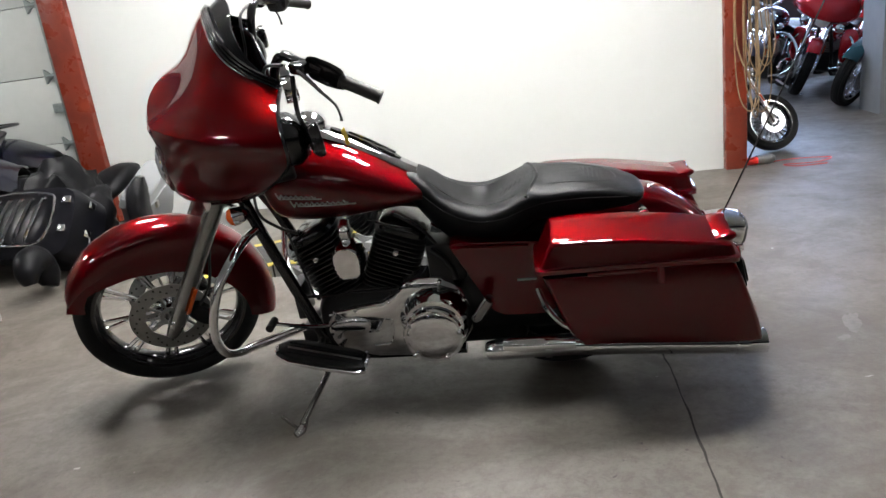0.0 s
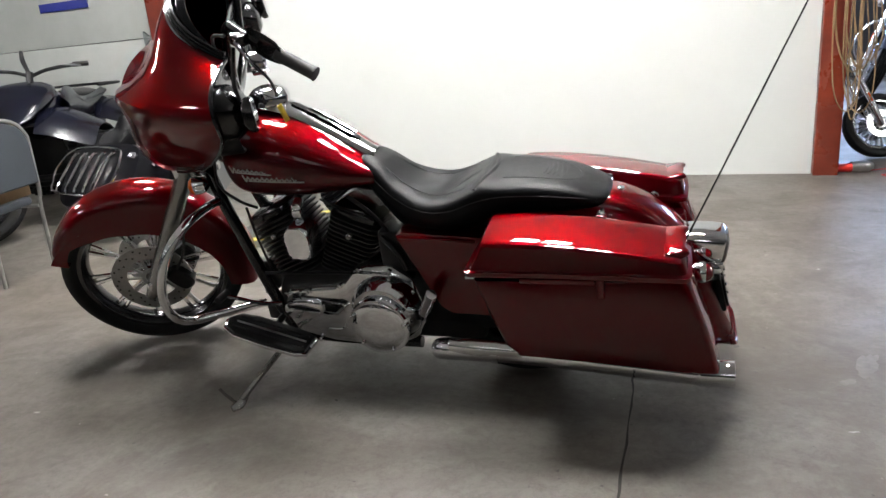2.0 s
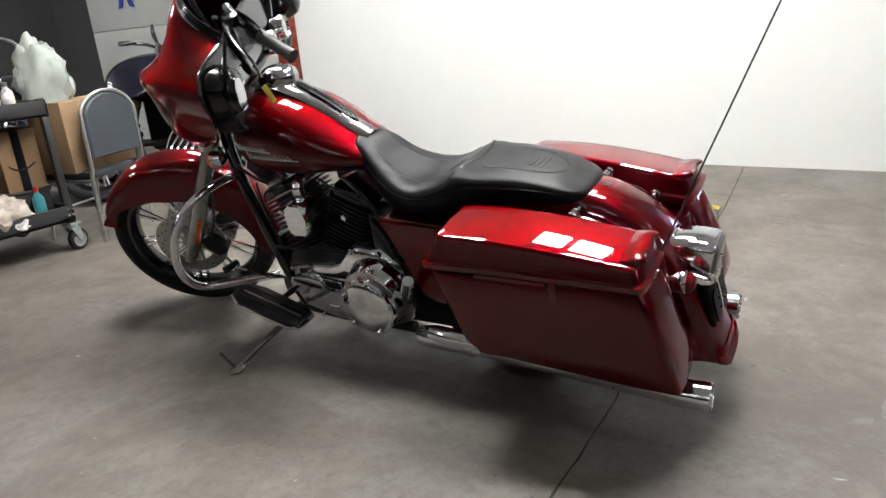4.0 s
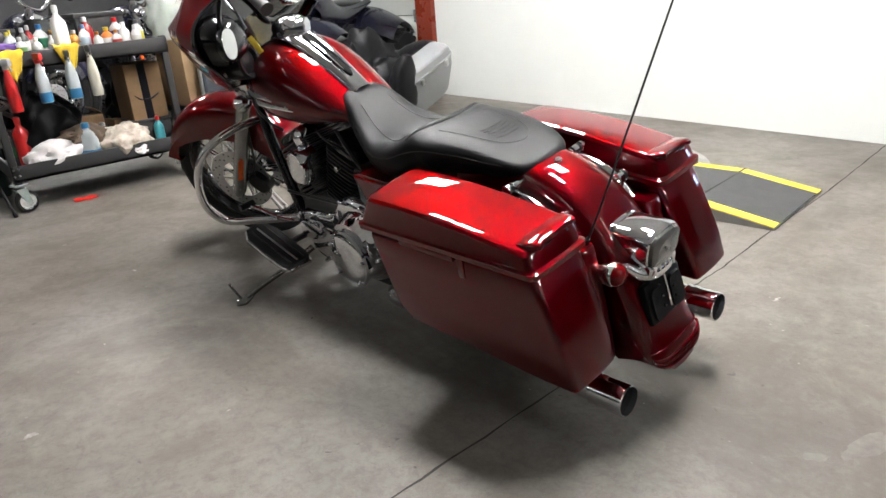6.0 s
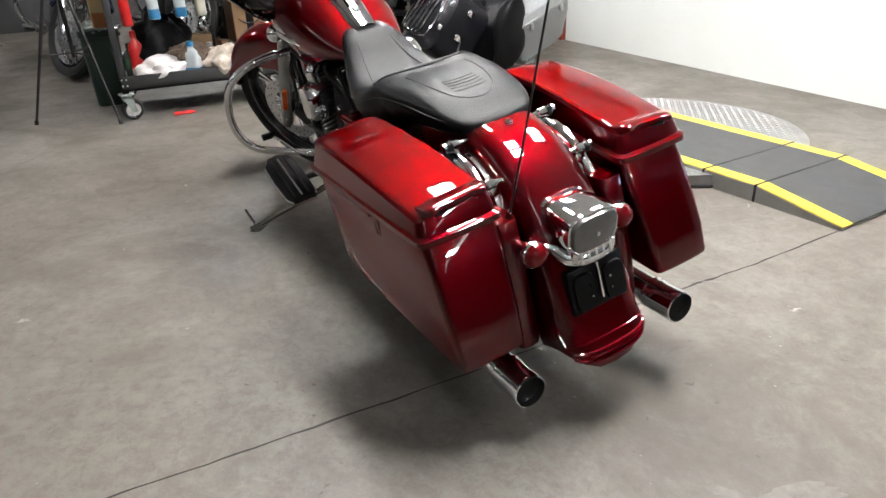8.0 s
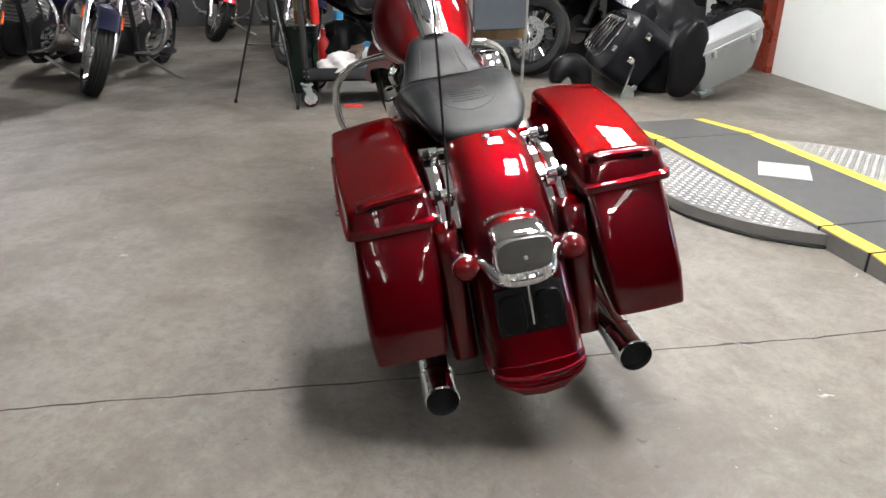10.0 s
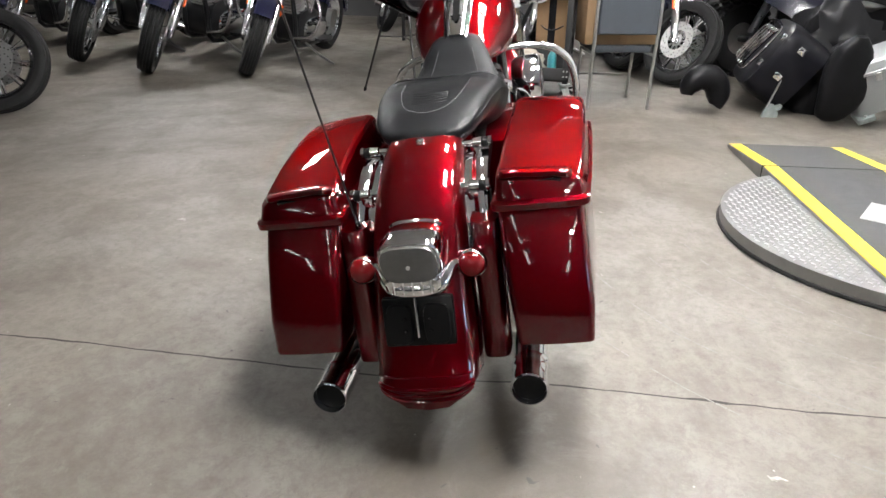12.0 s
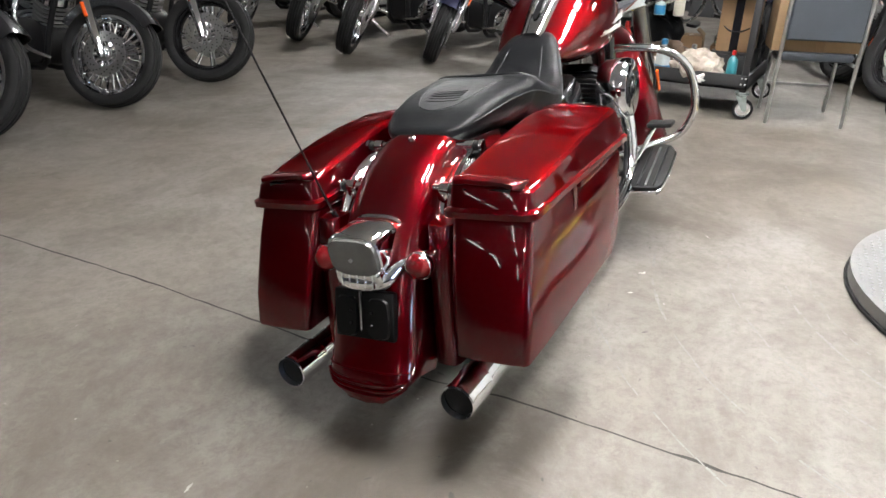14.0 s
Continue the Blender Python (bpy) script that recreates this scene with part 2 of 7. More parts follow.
WALL_Y = 6.39
slab("floor", (-9, -12, -0.2), (16, 14, 0), M_FLOOR, "stained grey concrete workshop floor", "floor")
slab("wall_north", (-3.88, WALL_Y, 0), (1.85, WALL_Y + 0.2, 3.6), M_WHITE_WALL, "smooth white painted partition wall", "wall")
slab("wall_west", (-9.2, -12, 0), (-9, 14, 3.6), M_DARK_WALL, "dark grey painted block wall", "wall")
slab("wall_south", (-9, -12.2, 0), (16, -12, 3.6), M_DARK_WALL, "dark grey painted block wall", "wall")
slab("wall_east", (16, -12, 0), (16.2, 14, 3.6), M_DARK_WALL, "dark grey painted block wall", "wall")
slab("wall_back", (-9, 14, 0), (16, 14.2, 1.5), M_DARK_WALL, "dark grey painted block wall", "wall")
slab("wall_back_top", (-9, 14, 3.3), (16, 14.2, 3.6), M_DARK_WALL, "dark grey painted block wall", "wall")
slab("wall_back_side", (-9, 14, 1.5), (-1, 14.2, 3.3), M_DARK_WALL, "dark grey painted block wall", "wall")
slab("wall_back_end", (6, 14, 1.5), (16, 14.2, 3.3), M_DARK_WALL, "dark grey painted block wall", "wall")
# unseen: glowing panel and window opening added to tint the far room blue
slab("backdrop", (-3, 15.0, 0.5), (8, 15.1, 4.2), mat("added_blue_glow", (0.5, 0.66, 1.0), emit=26.0), "glowing pale blue panel added to light the far room", "sky")
win = thing("window_1", pose(2.5, 14.1, 1.5), "wide steel-framed window, added to let blue light in", "window", kind="structure")
for k in range(6):
    part("mullion", box(B(), (-3.5 + 1.38 * k, -0.04, 0), (-3.44 + 1.38 * k, 0.04, 1.8), 0.004), M_SATIN, win)
part("rail", box(B(), (-3.5, -0.03, 0.88), (3.5, 0.03, 0.93), 0.004), M_SATIN, win)
slab("wall_corner", (-9, 6.6, 0), (-8.0, 6.8, 3.6), M_DARK_WALL, "dark grey painted block wall", "wall")
slab("ceiling", (-9, -12, 3.6), (16, 14, 3.75), M_CEIL, "plain pale workshop ceiling", "ceiling")
slab("pillar_east", (1.853, 6.31, 0), (2.02, 6.6, 3.6), M_PILLAR, "red-brown painted steel post", "post", 0.008)
slab("pillar_west", (-4.16, 6.33, 0), (-3.883, 6.62, 3.6), M_PILLAR, "red-brown painted door jamb", "post", 0.02)
slab("column_far", (3.84, 8.46, 0), (5.2, 9.0, 3.6), M_GREY_WALL, "grey painted block pier", "wall")

# overhead door: hinged panels, track and rollers
door = thing("overhead_door", pose(-6.1, 6.56, 0), "white sectional overhead garage door, closed", "garage door", kind="structure")
for k in range(5):
    part("panel", box(B(), (-1.9, 0, 0.163 + 0.663 * (k - 1) if k else 0.01), (1.86, 0.05, 0.157 + 0.663 * k), 0.006), M_DOOR, door)
M_GALV = mat("galvanised_steel", (0.3, 0.34, 0.33), 0.5, 0.7, vary=0.3, scale=30)
part("track", box(B(), (1.80, -0.075, 0), (1.87, -0.02, 3.0), 0.006), M_GALV, door, "grey-green galvanised roller track")
for z in (0.157, 0.82, 1.483, 2.146):
    h_ = part("hinge", prism_xz([(1.66, z - 0.07), (1.72, z - 0.02), (1.80, z - 0.035), (1.80, z + 0.035), (1.72, z + 0.02), (1.66, z + 0.07)], -0.035, -0.002), M_GALV, door, "galvanised roller hinge")
    part("roller", tube(B(), [(1.68, -0.03, z), (1.84, -0.03, z)], 0.016, 8), M_GALV, h_)
part("bracket", box(B(), (1.66, -0.04, 1.13), (1.80, -0.002, 1.22), 0.01), M_GALV, door)
M_BLUE = mat("blue_print", (0.02, 0.035, 0.3), 0.6, vary=0.1, scale=10)
sign_ = thing("wall_sign", pose(-5.48, 6.548, 1.86), "blue-edged white sign on the garage door", "sign")
part("board", box(B(), (-0.36, -0.004, 0.0), (0.36, 0.004, 0.5), 0.001), M_WHITE_WALL, sign_)
part("border", box(B(), (-0.36, -0.008, 0.0), (0.36, -0.0045, 0.09), 0.001), M_BLUE, sign_, "blue border strip")
rib = thing("award_ribbon", pose(-7.04, 6.545, 1.74), "dark blue rosette ribbon hung on the garage door", "ribbon")
part("tail", prism_xz([(-0.2, 0.0), (-0.1, 0.02), (0.0, 0.26), (-0.1, 0.26)], -0.004, 0.002), M_BLUE, rib)
part("tail", prism_xz([(0.06, 0.02), (0.17, 0.0), (0.06, 0.26), (-0.04, 0.26)], -0.010, -0.005), M_BLUE, rib)
part("rosette", lathe(B(), [(-0.012, 0.02), (-0.012, 0.11), (-0.006, 0.13), (0.0, 0.12)], 20, (-0.02, 0, 0.34)), M_BLUE, rib)

# ceiling lights: two square diffusers in a shallow white housing
# the lights at x 6.3 and -7.4 are added, unseen, to brighten bags and door
LIGHTS = [(-2.6, 4.6), (0.3, 4.5), (0.95, 3.4), (6.3, 4.3), (-7.4, 3.2), (-0.9, 3.1), (-5.2, -1.6), (0.5, 10.5)]
lamp = thing("ceiling_light", pose(0, 0, 3.52), "white two-panel fluorescent ceiling light, lit", "ceiling light", "ceiling lights")
part("housing", box(B(), (-0.48, -0.25, 0), (0.48, 0.25, 0.08), 0.01), M_WHITE_WALL, lamp)
for x in (-0.225, 0.225):
    part("diffuser", box(B(), (x - 0.175, -0.21, -0.012), (x + 0.175, 0.21, 0.004), 0.004), M_LAMP, lamp, "glowing white diffuser")
for x, y in LIGHTS[1:]:
    copy_thing(lamp, pose(x, y, 3.52))
lamp.matrix_world = pose(*LIGHTS[0], 3.52)
strip = thing("strip_light", pose(5.0, 1.6, 3.54), "long white two-tube strip light, lit", "strip light", "strip lights")
part("housing", box(B(), (-1.22, -0.09, 0), (1.22, 0.09, 0.06), 0.01), M_WHITE_WALL, strip)
for y in (-0.06, 0.06):
    part("tube", disc(B(), (-1.18, y, -0.025), (1.18, y, -0.02), 0.013, seg=10), M_TUBE, strip, "lit fluorescent tube")
for x, y in ((5.0, 4.4), (8.6, 4.4), (12.2, 4.4), (8.6, 1.6), (12.2, 1.6), (8.6, -1.4), (12.2, -1.4), (1.4, -4.4), (-2.2, -4.4), (1.4, -7.4), (-2.2, -7.4)):
    copy_thing(strip, pose(x, y, 3.54))


# ---- wheel ramp with turntable ----
RAMP = pose(-0.36, 4.705, 0, 0, 0, 6.4)
ramp = thing("turntable_ramp", RAMP, "black and yellow motorcycle ramp with round diamond-plate turntable", "ramp")
H = 0.075


def prism(bm, pts, z0, z1):
    a = [bm.verts.new((x, y, z0)) for x, y in pts]
    b = [bm.verts.new((x, y, z1)) for x, y in pts]
    n = len(pts)
    bm.faces.new(a[::-1])
    bm.faces.new(b)
    for i in range(n):
        bm.faces.new((a[i], a[(i + 1) % n], b[(i + 1) % n], b[i]))
    return bm


def wedge(x0, x1, z0, z1, ya, yb):
    bm = B()
    v = [bm.verts.new(p) for p in ((x0, ya, 0), (x1, ya, 0), (x1, yb, 0), (x0, yb, 0), (x0, ya, z0), (x1, ya, z1), (x1, yb, z1), (x0, yb, z0))]
    for q in ((3, 2, 1, 0), (4, 5, 6, 7), (0, 1, 5, 4), (1, 2, 6, 5), (2, 3, 7, 6), (3, 0, 4, 7)):
        bm.faces.new([v[i] for i in q])
    return bm


turn = part("turntable", prism(B(), [(-0.19 + 0.785 * math.cos(a), 0.03 + 0.785 * math.sin(a)) for a in (2 * math.pi * k / 64 for k in range(64))], 0.0, H - 0.012), M_PLATE, ramp, "silver diamond-plate turntable disc")
for name, x0, x1, z0, z1 in (("approach", -1.64, -1.0, 0.022, H), ("deck", -0.994, 0.44, H, H), ("exit", 0.446, 0.72, H, H), ("exit", 0.726, 1.13, H, 0.012)):
    part(name, wedge(x0, x1, z0, z1, -0.35, 0.35), M_PLATE, ramp)
    part(name, wedge(x0 + 0.001, x1 - 0.001, z0 + 0.004, z1 + 0.004, -0.268, 0.268), M_RAMPBLACK, ramp)
    for s in (-1, 1):
        part("edge_stripe", wedge(x0 + 0.001, x1 - 0.001, z0 + 0.004, z1 + 0.004, s * 0.345 if s < 0 else 0.27, -0.27 if s < 0 else 0.345), M_YELLOW, ramp, "yellow painted edge stripe")
M_LABEL = mat("worn_pale_label", (0.293, 0.293, 0.293), 0.6, vary=0.2, scale=20)
part("label", box(B(), (-0.125, -0.13, H + 0.004), (0.125, 0.13, H + 0.007)), M_LABEL, ramp, "plain pale label plate", m=pose(-0.272, 0.0, 0, 0, 0, 56))
for x in (-0.997, 0.443, 0.723):
    part("joint_strip", box(B(), (x - 0.006, -0.352, 0.0), (x + 0.006, 0.352, H + 0.0055), 0.001), M_RUBBER, ramp, "black rubber joint strip")
rim_pts = [(-0.19 + 0.788 * math.cos(a), 0.03 + 0.788 * math.sin(a), 0.008) for a in (2 * math.pi * k / 64 for k in range(64))]
part("base_seal", tube(B(), rim_pts, 0.008, 6, 1, closed=True), M_RUBBER, turn, "black rubber seal round the foot")

# raised lozenges of the diamond plate, on the two free segments of the disc
bm = B()
for i in range(-27, 28):
    for j in range(-27, 28):
        x, y = -0.19 + 0.029 * i, 0.03 + 0.029 * j
        if abs(y) < 0.365 or math.hypot(x + 0.19, y - 0.03) > 0.765:
            continue
        a = radians(45 if (i + j) % 2 else -45)
        c, s = math.cos(a), math.sin(a)
        z = H - 0.012
        q = [(x + c * u - s * v, y + s * u + c * v, z + h) for u, v, h in ((0.0135, 0, -0.001), (0, 0.0045, -0.001), (-0.0135, 0, -0.001), (0, -0.0045, -0.001), (0.006, 0, 0.003), (-0.006, 0, 0.003))]
        v = [bm.verts.new(t) for t in q]
        for f in ((0, 1, 4), (1, 5, 4), (1, 2, 5), (2, 3, 5), (3, 4, 5), (3, 0, 4)):
            bm.faces.new([v[k] for k in f])
tagged(part("raised_tread", bm, mat("bright_plate", (0.36, 0.36, 0.37), 0.42, 0.9, vary=0.1, scale=10), turn, sharp=20), kind="stuff")


# ---- the red touring motorcycle ----
BIKE = pose(-1.14, 2.857, 0, 0, 0, 183.5) @ pose(0, 0, 0, -8.8)
PIVOT = Vector((0, 0, 0.347))
STEER_AXIS = Vector((-math.sin(radians(27)), 0, math.cos(radians(27))))
STEER = Matrix.Translation(PIVOT) @ Matrix.Rotation(radians(28), 4, STEER_AXIS) @ Matrix.Translation(-PIVOT)
HUB = Vector((-0.045, 0, 0.375))
AXLE = STEER @ Matrix.Translation(HUB)
bike = thing("touring_motorcycle", BIKE, "candy red touring motorcycle with hard bags, leaning on its side stand", "motorcycle")
LEFT, RIGHT = Matrix.Identity(4), Matrix.Diagonal((1, -1, 1, 1))


def wheel_parts(parent, R, rim, width, m, spokes, rim_mat, spoke_mat, disc_r, name="wheel", twist=0.0, pair=0.07):
    """A tyre with tread grooves, rim, spokes, hub and brake discs round the y axis."""
    w = part(name, lathe(B(), [(-0.075, 0.022), (-0.075, 0.045), (-0.055, 0.05), (-0.035, 0.04), (0.035, 0.04), (0.055, 0.05), (0.075, 0.045), (0.075, 0.022)], 20), M_CHROME, parent, m=m)
    h, d = width / 2, R - rim
    half = [(h * 0.72, rim), (h * 0.95, rim + d * 0.35), (h, R - d * 0.4), (h * 0.86, R - d * 0.14), (h * 0.6, R - 0.009), (h * 0.57, R - 0.014), (h * 0.5, R - 0.014), (h * 0.47, R - 0.005), (0.012, R), (0.009, R - 0.006)]
    part("tyre", lathe(B(), [(-a, r) for a, r in half] + half[::-1], 52, closed=True), M_RUBBER, w, m=m)
    half = [(h * 0.76, rim + 0.010), (h * 0.76, rim - 0.010), (h * 0.62, rim - 0.014), (h * 0.45, rim - 0.026), (h * 0.2, rim - 0.032)]
    part("rim", lathe(B(), [(-a, r) for a, r in half] + half[::-1], 52, closed=True), rim_mat, w, m=m)
    for k in range(spokes):
        a = 2 * math.pi * k / spokes
        for da in ((-pair, pair) if pair else (0,)):
            p = Vector((math.cos(a + da * 0.4) * 0.038, 0.012 * (1 if da > 0 else -1), math.sin(a + da * 0.4) * 0.038))
            q = Vector((math.cos(a + da + twist) * (rim - 0.022), 0, math.sin(a + da + twist) * (rim - 0.022)))
            part("spoke", tube(B(), [p, p.lerp(q, 0.5), q], [0.012, 0.007, 0.010], 6, 2), spoke_mat, w, m=m)
    for s in (1, -1):
        if disc_r:
            y = 0.078 * s
            bm = lathe(B(), [(y - 0.003, disc_r - 0.062), (y - 0.003, disc_r), (y + 0.003, disc_r), (y + 0.003, disc_r - 0.062)], 44, closed=True)
            ring_ = part("brake_disc", bm, M_STEEL, w, "drilled steel brake disc", m=m)
            bm = lathe(B(), [(y * 0.8, 0.03), (y * 0.8, 0.046), (y, 0.046), (y, 0.03)], 20, closed=True)
            part("disc_carrier", bm, M_STEEL, w, m=m)
            for k in range(10):
                a = 2 * math.pi * k / 10
                bm = tube(B(), [(0.036 * math.cos(a), y * 0.86, 0.036 * math.sin(a)), ((disc_r - 0.055) * math.cos(a + 0.2), y, (disc_r - 0.055) * math.sin(a + 0.2))], 0.006, 6)
                part("carrier_arm", bm, M_STEEL, w, m=m)
            bm = B()
            for k in range(40):
                a = 2 * math.pi * k / 40
                r = disc_r - (0.012, 0.026, 0.04)[k % 3]
                disc(bm, (r * math.cos(a), y - 0.0045, r * math.sin(a)), (r * math.cos(a), y + 0.0045, r * math.sin(a)), 0.0045, seg=6)
            tagged(part("drilling", bm, M_SATIN, w, m=m), kind="stuff")
    return w


wheel_parts(bike, 0.375, 0.302, 0.125, AXLE, 10, M_BLACK, M_CHROME, 0.165, "front_wheel")


# front fender: a deep skirt round the big wheel
def fender_rows(n=34):
    rows = []
    for i in range(n + 1):
        a = 28 + (200 - 28) * i / n
        out = float(np.interp(a, [28, 60, 110, 160, 200], [0.405, 0.42, 0.43, 0.432, 0.44]))
        inn = float(np.interp(a, [28, 40, 60, 90, 120, 150, 180, 200], [0.385, 0.345, 0.285, 0.24, 0.24, 0.26, 0.30, 0.325]))
        if i == 0:
            out -= 0.008
        c, s = math.cos(radians(a)), math.sin(radians(a))
        prof = [(0.098, inn), (0.1, inn + (out - inn) * 0.4), (0.098, out - 0.075), (0.092, out - 0.045), (0.078, out - 0.02), (0.055, out - 0.007), (0.028, out - 0.001), (0, out)]
        prof += [(-y, r) for y, r in prof[-2::-1]]
        prof += [(y * 0.95, r - 0.004 if abs(y) < 0.09 else r) for y, r in prof[::-1]]
        rows.append([(c * r, y, s * r) for y, r in prof])
    return rows


part("front_fender", rings(B(), fender_rows()), M_PAINT, bike, m=AXLE, sharp=50)

# fork legs, reflectors, brakes
M_FORK = mat("polished_fork_alloy", (0.36, 0.36, 0.35), 0.24, 1.0, vary=0.2, scale=20)
for s, side in ((1, LEFT), (-1, RIGHT)):
    leg = part("fork_leg", tube(B(), [(-0.02, 0.125, 0.315), (-0.055, 0.125, 0.36), (-0.12, 0.125, 0.46), (-0.26, 0.125, 0.68), (-0.38, 0.125, 0.87)], [0.022, 0.033, 0.037, 0.037, 0.033], 16, 4), M_FORK, bike, "satin grey lower fork leg", m=STEER @ side)
    part("axle_cap", lathe(B(), [(0.1, 0.026), (0.15, 0.026), (0.156, 0.02)], 16, (-0.06, 0, 0.375)), M_CHROME, leg, m=STEER @ side)
    part("reflector", tube(B(), [(-0.125, 0.166, 0.43), (-0.185, 0.166, 0.53)], 0.012, 8, flat=0.5), M_AMBER, leg, "amber side reflector", m=STEER @ side)
    cal = part("brake_caliper", rings(B(), [oval((-0.165, y, 0.36), (0.55, 0, 0.83), (0.83, 0, -0.55), a, b, 16, 3) for y, a, b in ((0.05, 0.05, 0.03), (0.06, 0.06, 0.038), (0.115, 0.06, 0.038), (0.125, 0.05, 0.03))]), M_SATIN, bike, "black brake caliper", m=STEER @ side)
    part("brake_hose", tube(B(), [(-0.17, 0.12, 0.42), (-0.24, 0.14, 0.52), (-0.3, 0.13, 0.7), (-0.4, 0.09, 0.9)], 0.006, 6), M_SATIN, bike, m=STEER @ side)
    fs = part("front_turn_signal", lathe(B(), [(-0.035, 0.012), (-0.02, 0.03), (0.005, 0.035), (0.02, 0.035)], 18, (-0.44, 0.245, 0.855), "x"), M_CHROME, bike, "chrome front turn signal", m=STEER @ side)
    part("lens", lathe(B(), [(0.02, 0.034), (0.034, 0.026), (0.042, 0.008)], 18, (-0.44, 0.245, 0.855), "x"), M_AMBER, fs, "amber lens", m=STEER @ side)
    part("signal_bracket", tube(B(), [(-0.40, 0.13, 0.86), (-0.44, 0.18, 0.85), (-0.455, 0.23, 0.855)], 0.009, 8), M_CHROME, fs, m=STEER @ side)
part("fork_brace", box(B(), (-0.42, -0.15, 0.84), (-0.33, 0.15, 0.90), 0.012), M_CHROME, bike, m=STEER)

# fairing: rows of centre (x, z) and side edge (x, y, z), from the bottom up
FAIR = [((-0.285, 0.862), (-0.40, 0.19, 0.895)), ((-0.25, 0.90), (-0.465, 0.28, 0.928)), ((-0.228, 0.96), (-0.545, 0.385, 1.0)), ((-0.235, 1.04), (-0.61, 0.48, 1.085)), ((-0.245, 1.12), (-0.645, 0.545, 1.155)), ((-0.237, 1.175), (-0.65, 0.572, 1.212)), ((-0.247, 1.195), (-0.65, 0.57, 1.24)), ((-0.32, 1.228), (-0.652, 0.545, 1.275)), ((-0.39, 1.285), (-0.658, 0.505, 1.3)), ((-0.445, 1.355), (-0.668, 0.46, 1.312)), ((-0.485, 1.42), (-0.68, 0.415, 1.32)), ((-0.525, 1.472), (-0.692, 0.375, 1.325)), ((-0.545, 1.487), (-0.70, 0.35, 1.328))]


def fairing_rows(n=23):
    """A blunt bow in plan; towards the screen the rows arch over from side to side."""
    rows = []
    for r, ((cx, cz), (ex, ey, ez)) in enumerate(FAIR):
        up = max(0.0, (r - 6) / 6)
        half = []
        for i in range(n):
            u = 1 - (1 - i / (n - 1)) ** 1.6
            half.append((cx + (ex - cx) * u ** (2.3 + 3.5 * up), ey * u, cz + (ez - cz) * u ** (1.6 + 1.7 * up) + 0.035 * math.sin(math.pi * u) * max(0.0, 1 - abs(r - 5.5) / 3)))
        rows.append([(x, -y, z) for x, y, z in half[:0:-1]] + half)
    return rows


fairing = part("fairing", sheet(B(), fairing_rows(), 0.007), M_PAINT, bike, m=STEER, sharp=34)
rows = []
for k, ((cx, cz), (ex, ey, ez)) in enumerate(FAIR):
    row = []
    for i in range(-8, 9):
        t = i / 8
        dip = 0.10 * max(0, 1 - abs(t) ** 4) * math.sin(math.pi * min(1, (k + 0.5) / 13)) if k > 4 else -0.012 * (5 - k)
        row.append((ex + 0.012 - 0.45 * dip, ey * 0.965 * t, ez + (cz - ez) * 0.2 * (1 - t * t)))
    rows.append(row)
inner = part("inner_fairing", sheet(B(), rows, 0.005), M_BLACK, fairing, "gloss black inner fairing", m=STEER)
part("fairing_rim", tube(B(), [(ex - 0.006, ey * 0.99, ez) for c, (ex, ey, ez) in FAIR], 0.007, 8, 3), M_BLACK, fairing, m=STEER)
part("fairing_rim", tube(B(), [(ex - 0.006, -ey * 0.99, ez) for c, (ex, ey, ez) in FAIR], 0.007, 8, 3), M_BLACK, fairing, m=STEER)
for s in (1, -1):
    sp = part("speaker", lathe(B(), [(0.06, 0.062), (-0.014, 0.066), (-0.022, 0.06), (-0.02, 0.05), (-0.004, 0.044), (-0.012, 0.012)], 26, (-0.655, 0.36 * s, 1.075), "x"), M_SATIN, fairing, "black round speaker grille", m=STEER)
    part("gauge", lathe(B(), [(0.02, 0.044), (-0.022, 0.046), (-0.03, 0.042), (-0.024, 0.038)], 24, (-0.755, 0.075 * s, 1.2), "x"), M_CHROME, fairing, "chrome-ringed gauge", m=STEER)
    part("pod", rings(B(), [oval((x, y * s, z), (0, 1, 0), (0, 0, 1), a, b, 22, 2.3) for x, y, z, a, b in ((-0.635, 0.44, 1.205, 0.06, 0.07), (-0.655, 0.455, 1.205, 0.09, 0.088), (-0.70, 0.455, 1.2, 0.088, 0.083), (-0.735, 0.45, 1.195, 0.065, 0.06), (-0.75, 0.445, 1.19, 0.03, 0.03))]), M_BLACK, inner, m=STEER)
hl = part("headlight", lathe(B(), [(-0.1, 0.085), (-0.005, 0.098), (0.008, 0.1), (0.014, 0.092), (0.008, 0.086)], 32, (-0.25, 0, 1.005), "x"), M_CHROME, fairing, "round chrome-ringed headlight", m=STEER)
M_LENS = mat("clear_lens", (0.75, 0.78, 0.8), 0.08, 0.25, 1.0, vary=0.2, scale=30)
part("lens", lathe(B(), [(0.005, 0.087), (0.022, 0.07), (0.032, 0.04), (0.035, 0.004)], 32, (-0.25, 0, 1.005), "x"), M_LENS, hl, m=STEER)

# windshield: smoked, with a chrome strip along its foot
M_SHIELD = mat("smoked_acrylic", (0.018, 0.019, 0.021), 0.04, 0.0, 0.5, vary=0.1, scale=6)
nt_ = M_SHIELD.node_tree
tr_, mx_ = nt_.nodes.new("ShaderNodeBsdfTransparent"), nt_.nodes.new("ShaderNodeMixShader")
tr_.inputs[0].default_value = (0.22, 0.23, 0.25, 1)
mx_.inputs[0].default_value = 0.55
nt_.links.new(tr_.outputs[0], mx_.inputs[1])
nt_.links.new(nt_.nodes["Principled BSDF"].outputs[0], mx_.inputs[2])
nt_.links.new(mx_.outputs[0], nt_.nodes["Material Output"].inputs["Surface"])
base = [Vector(p) for p in fairing_rows()[-1]]
rows = []
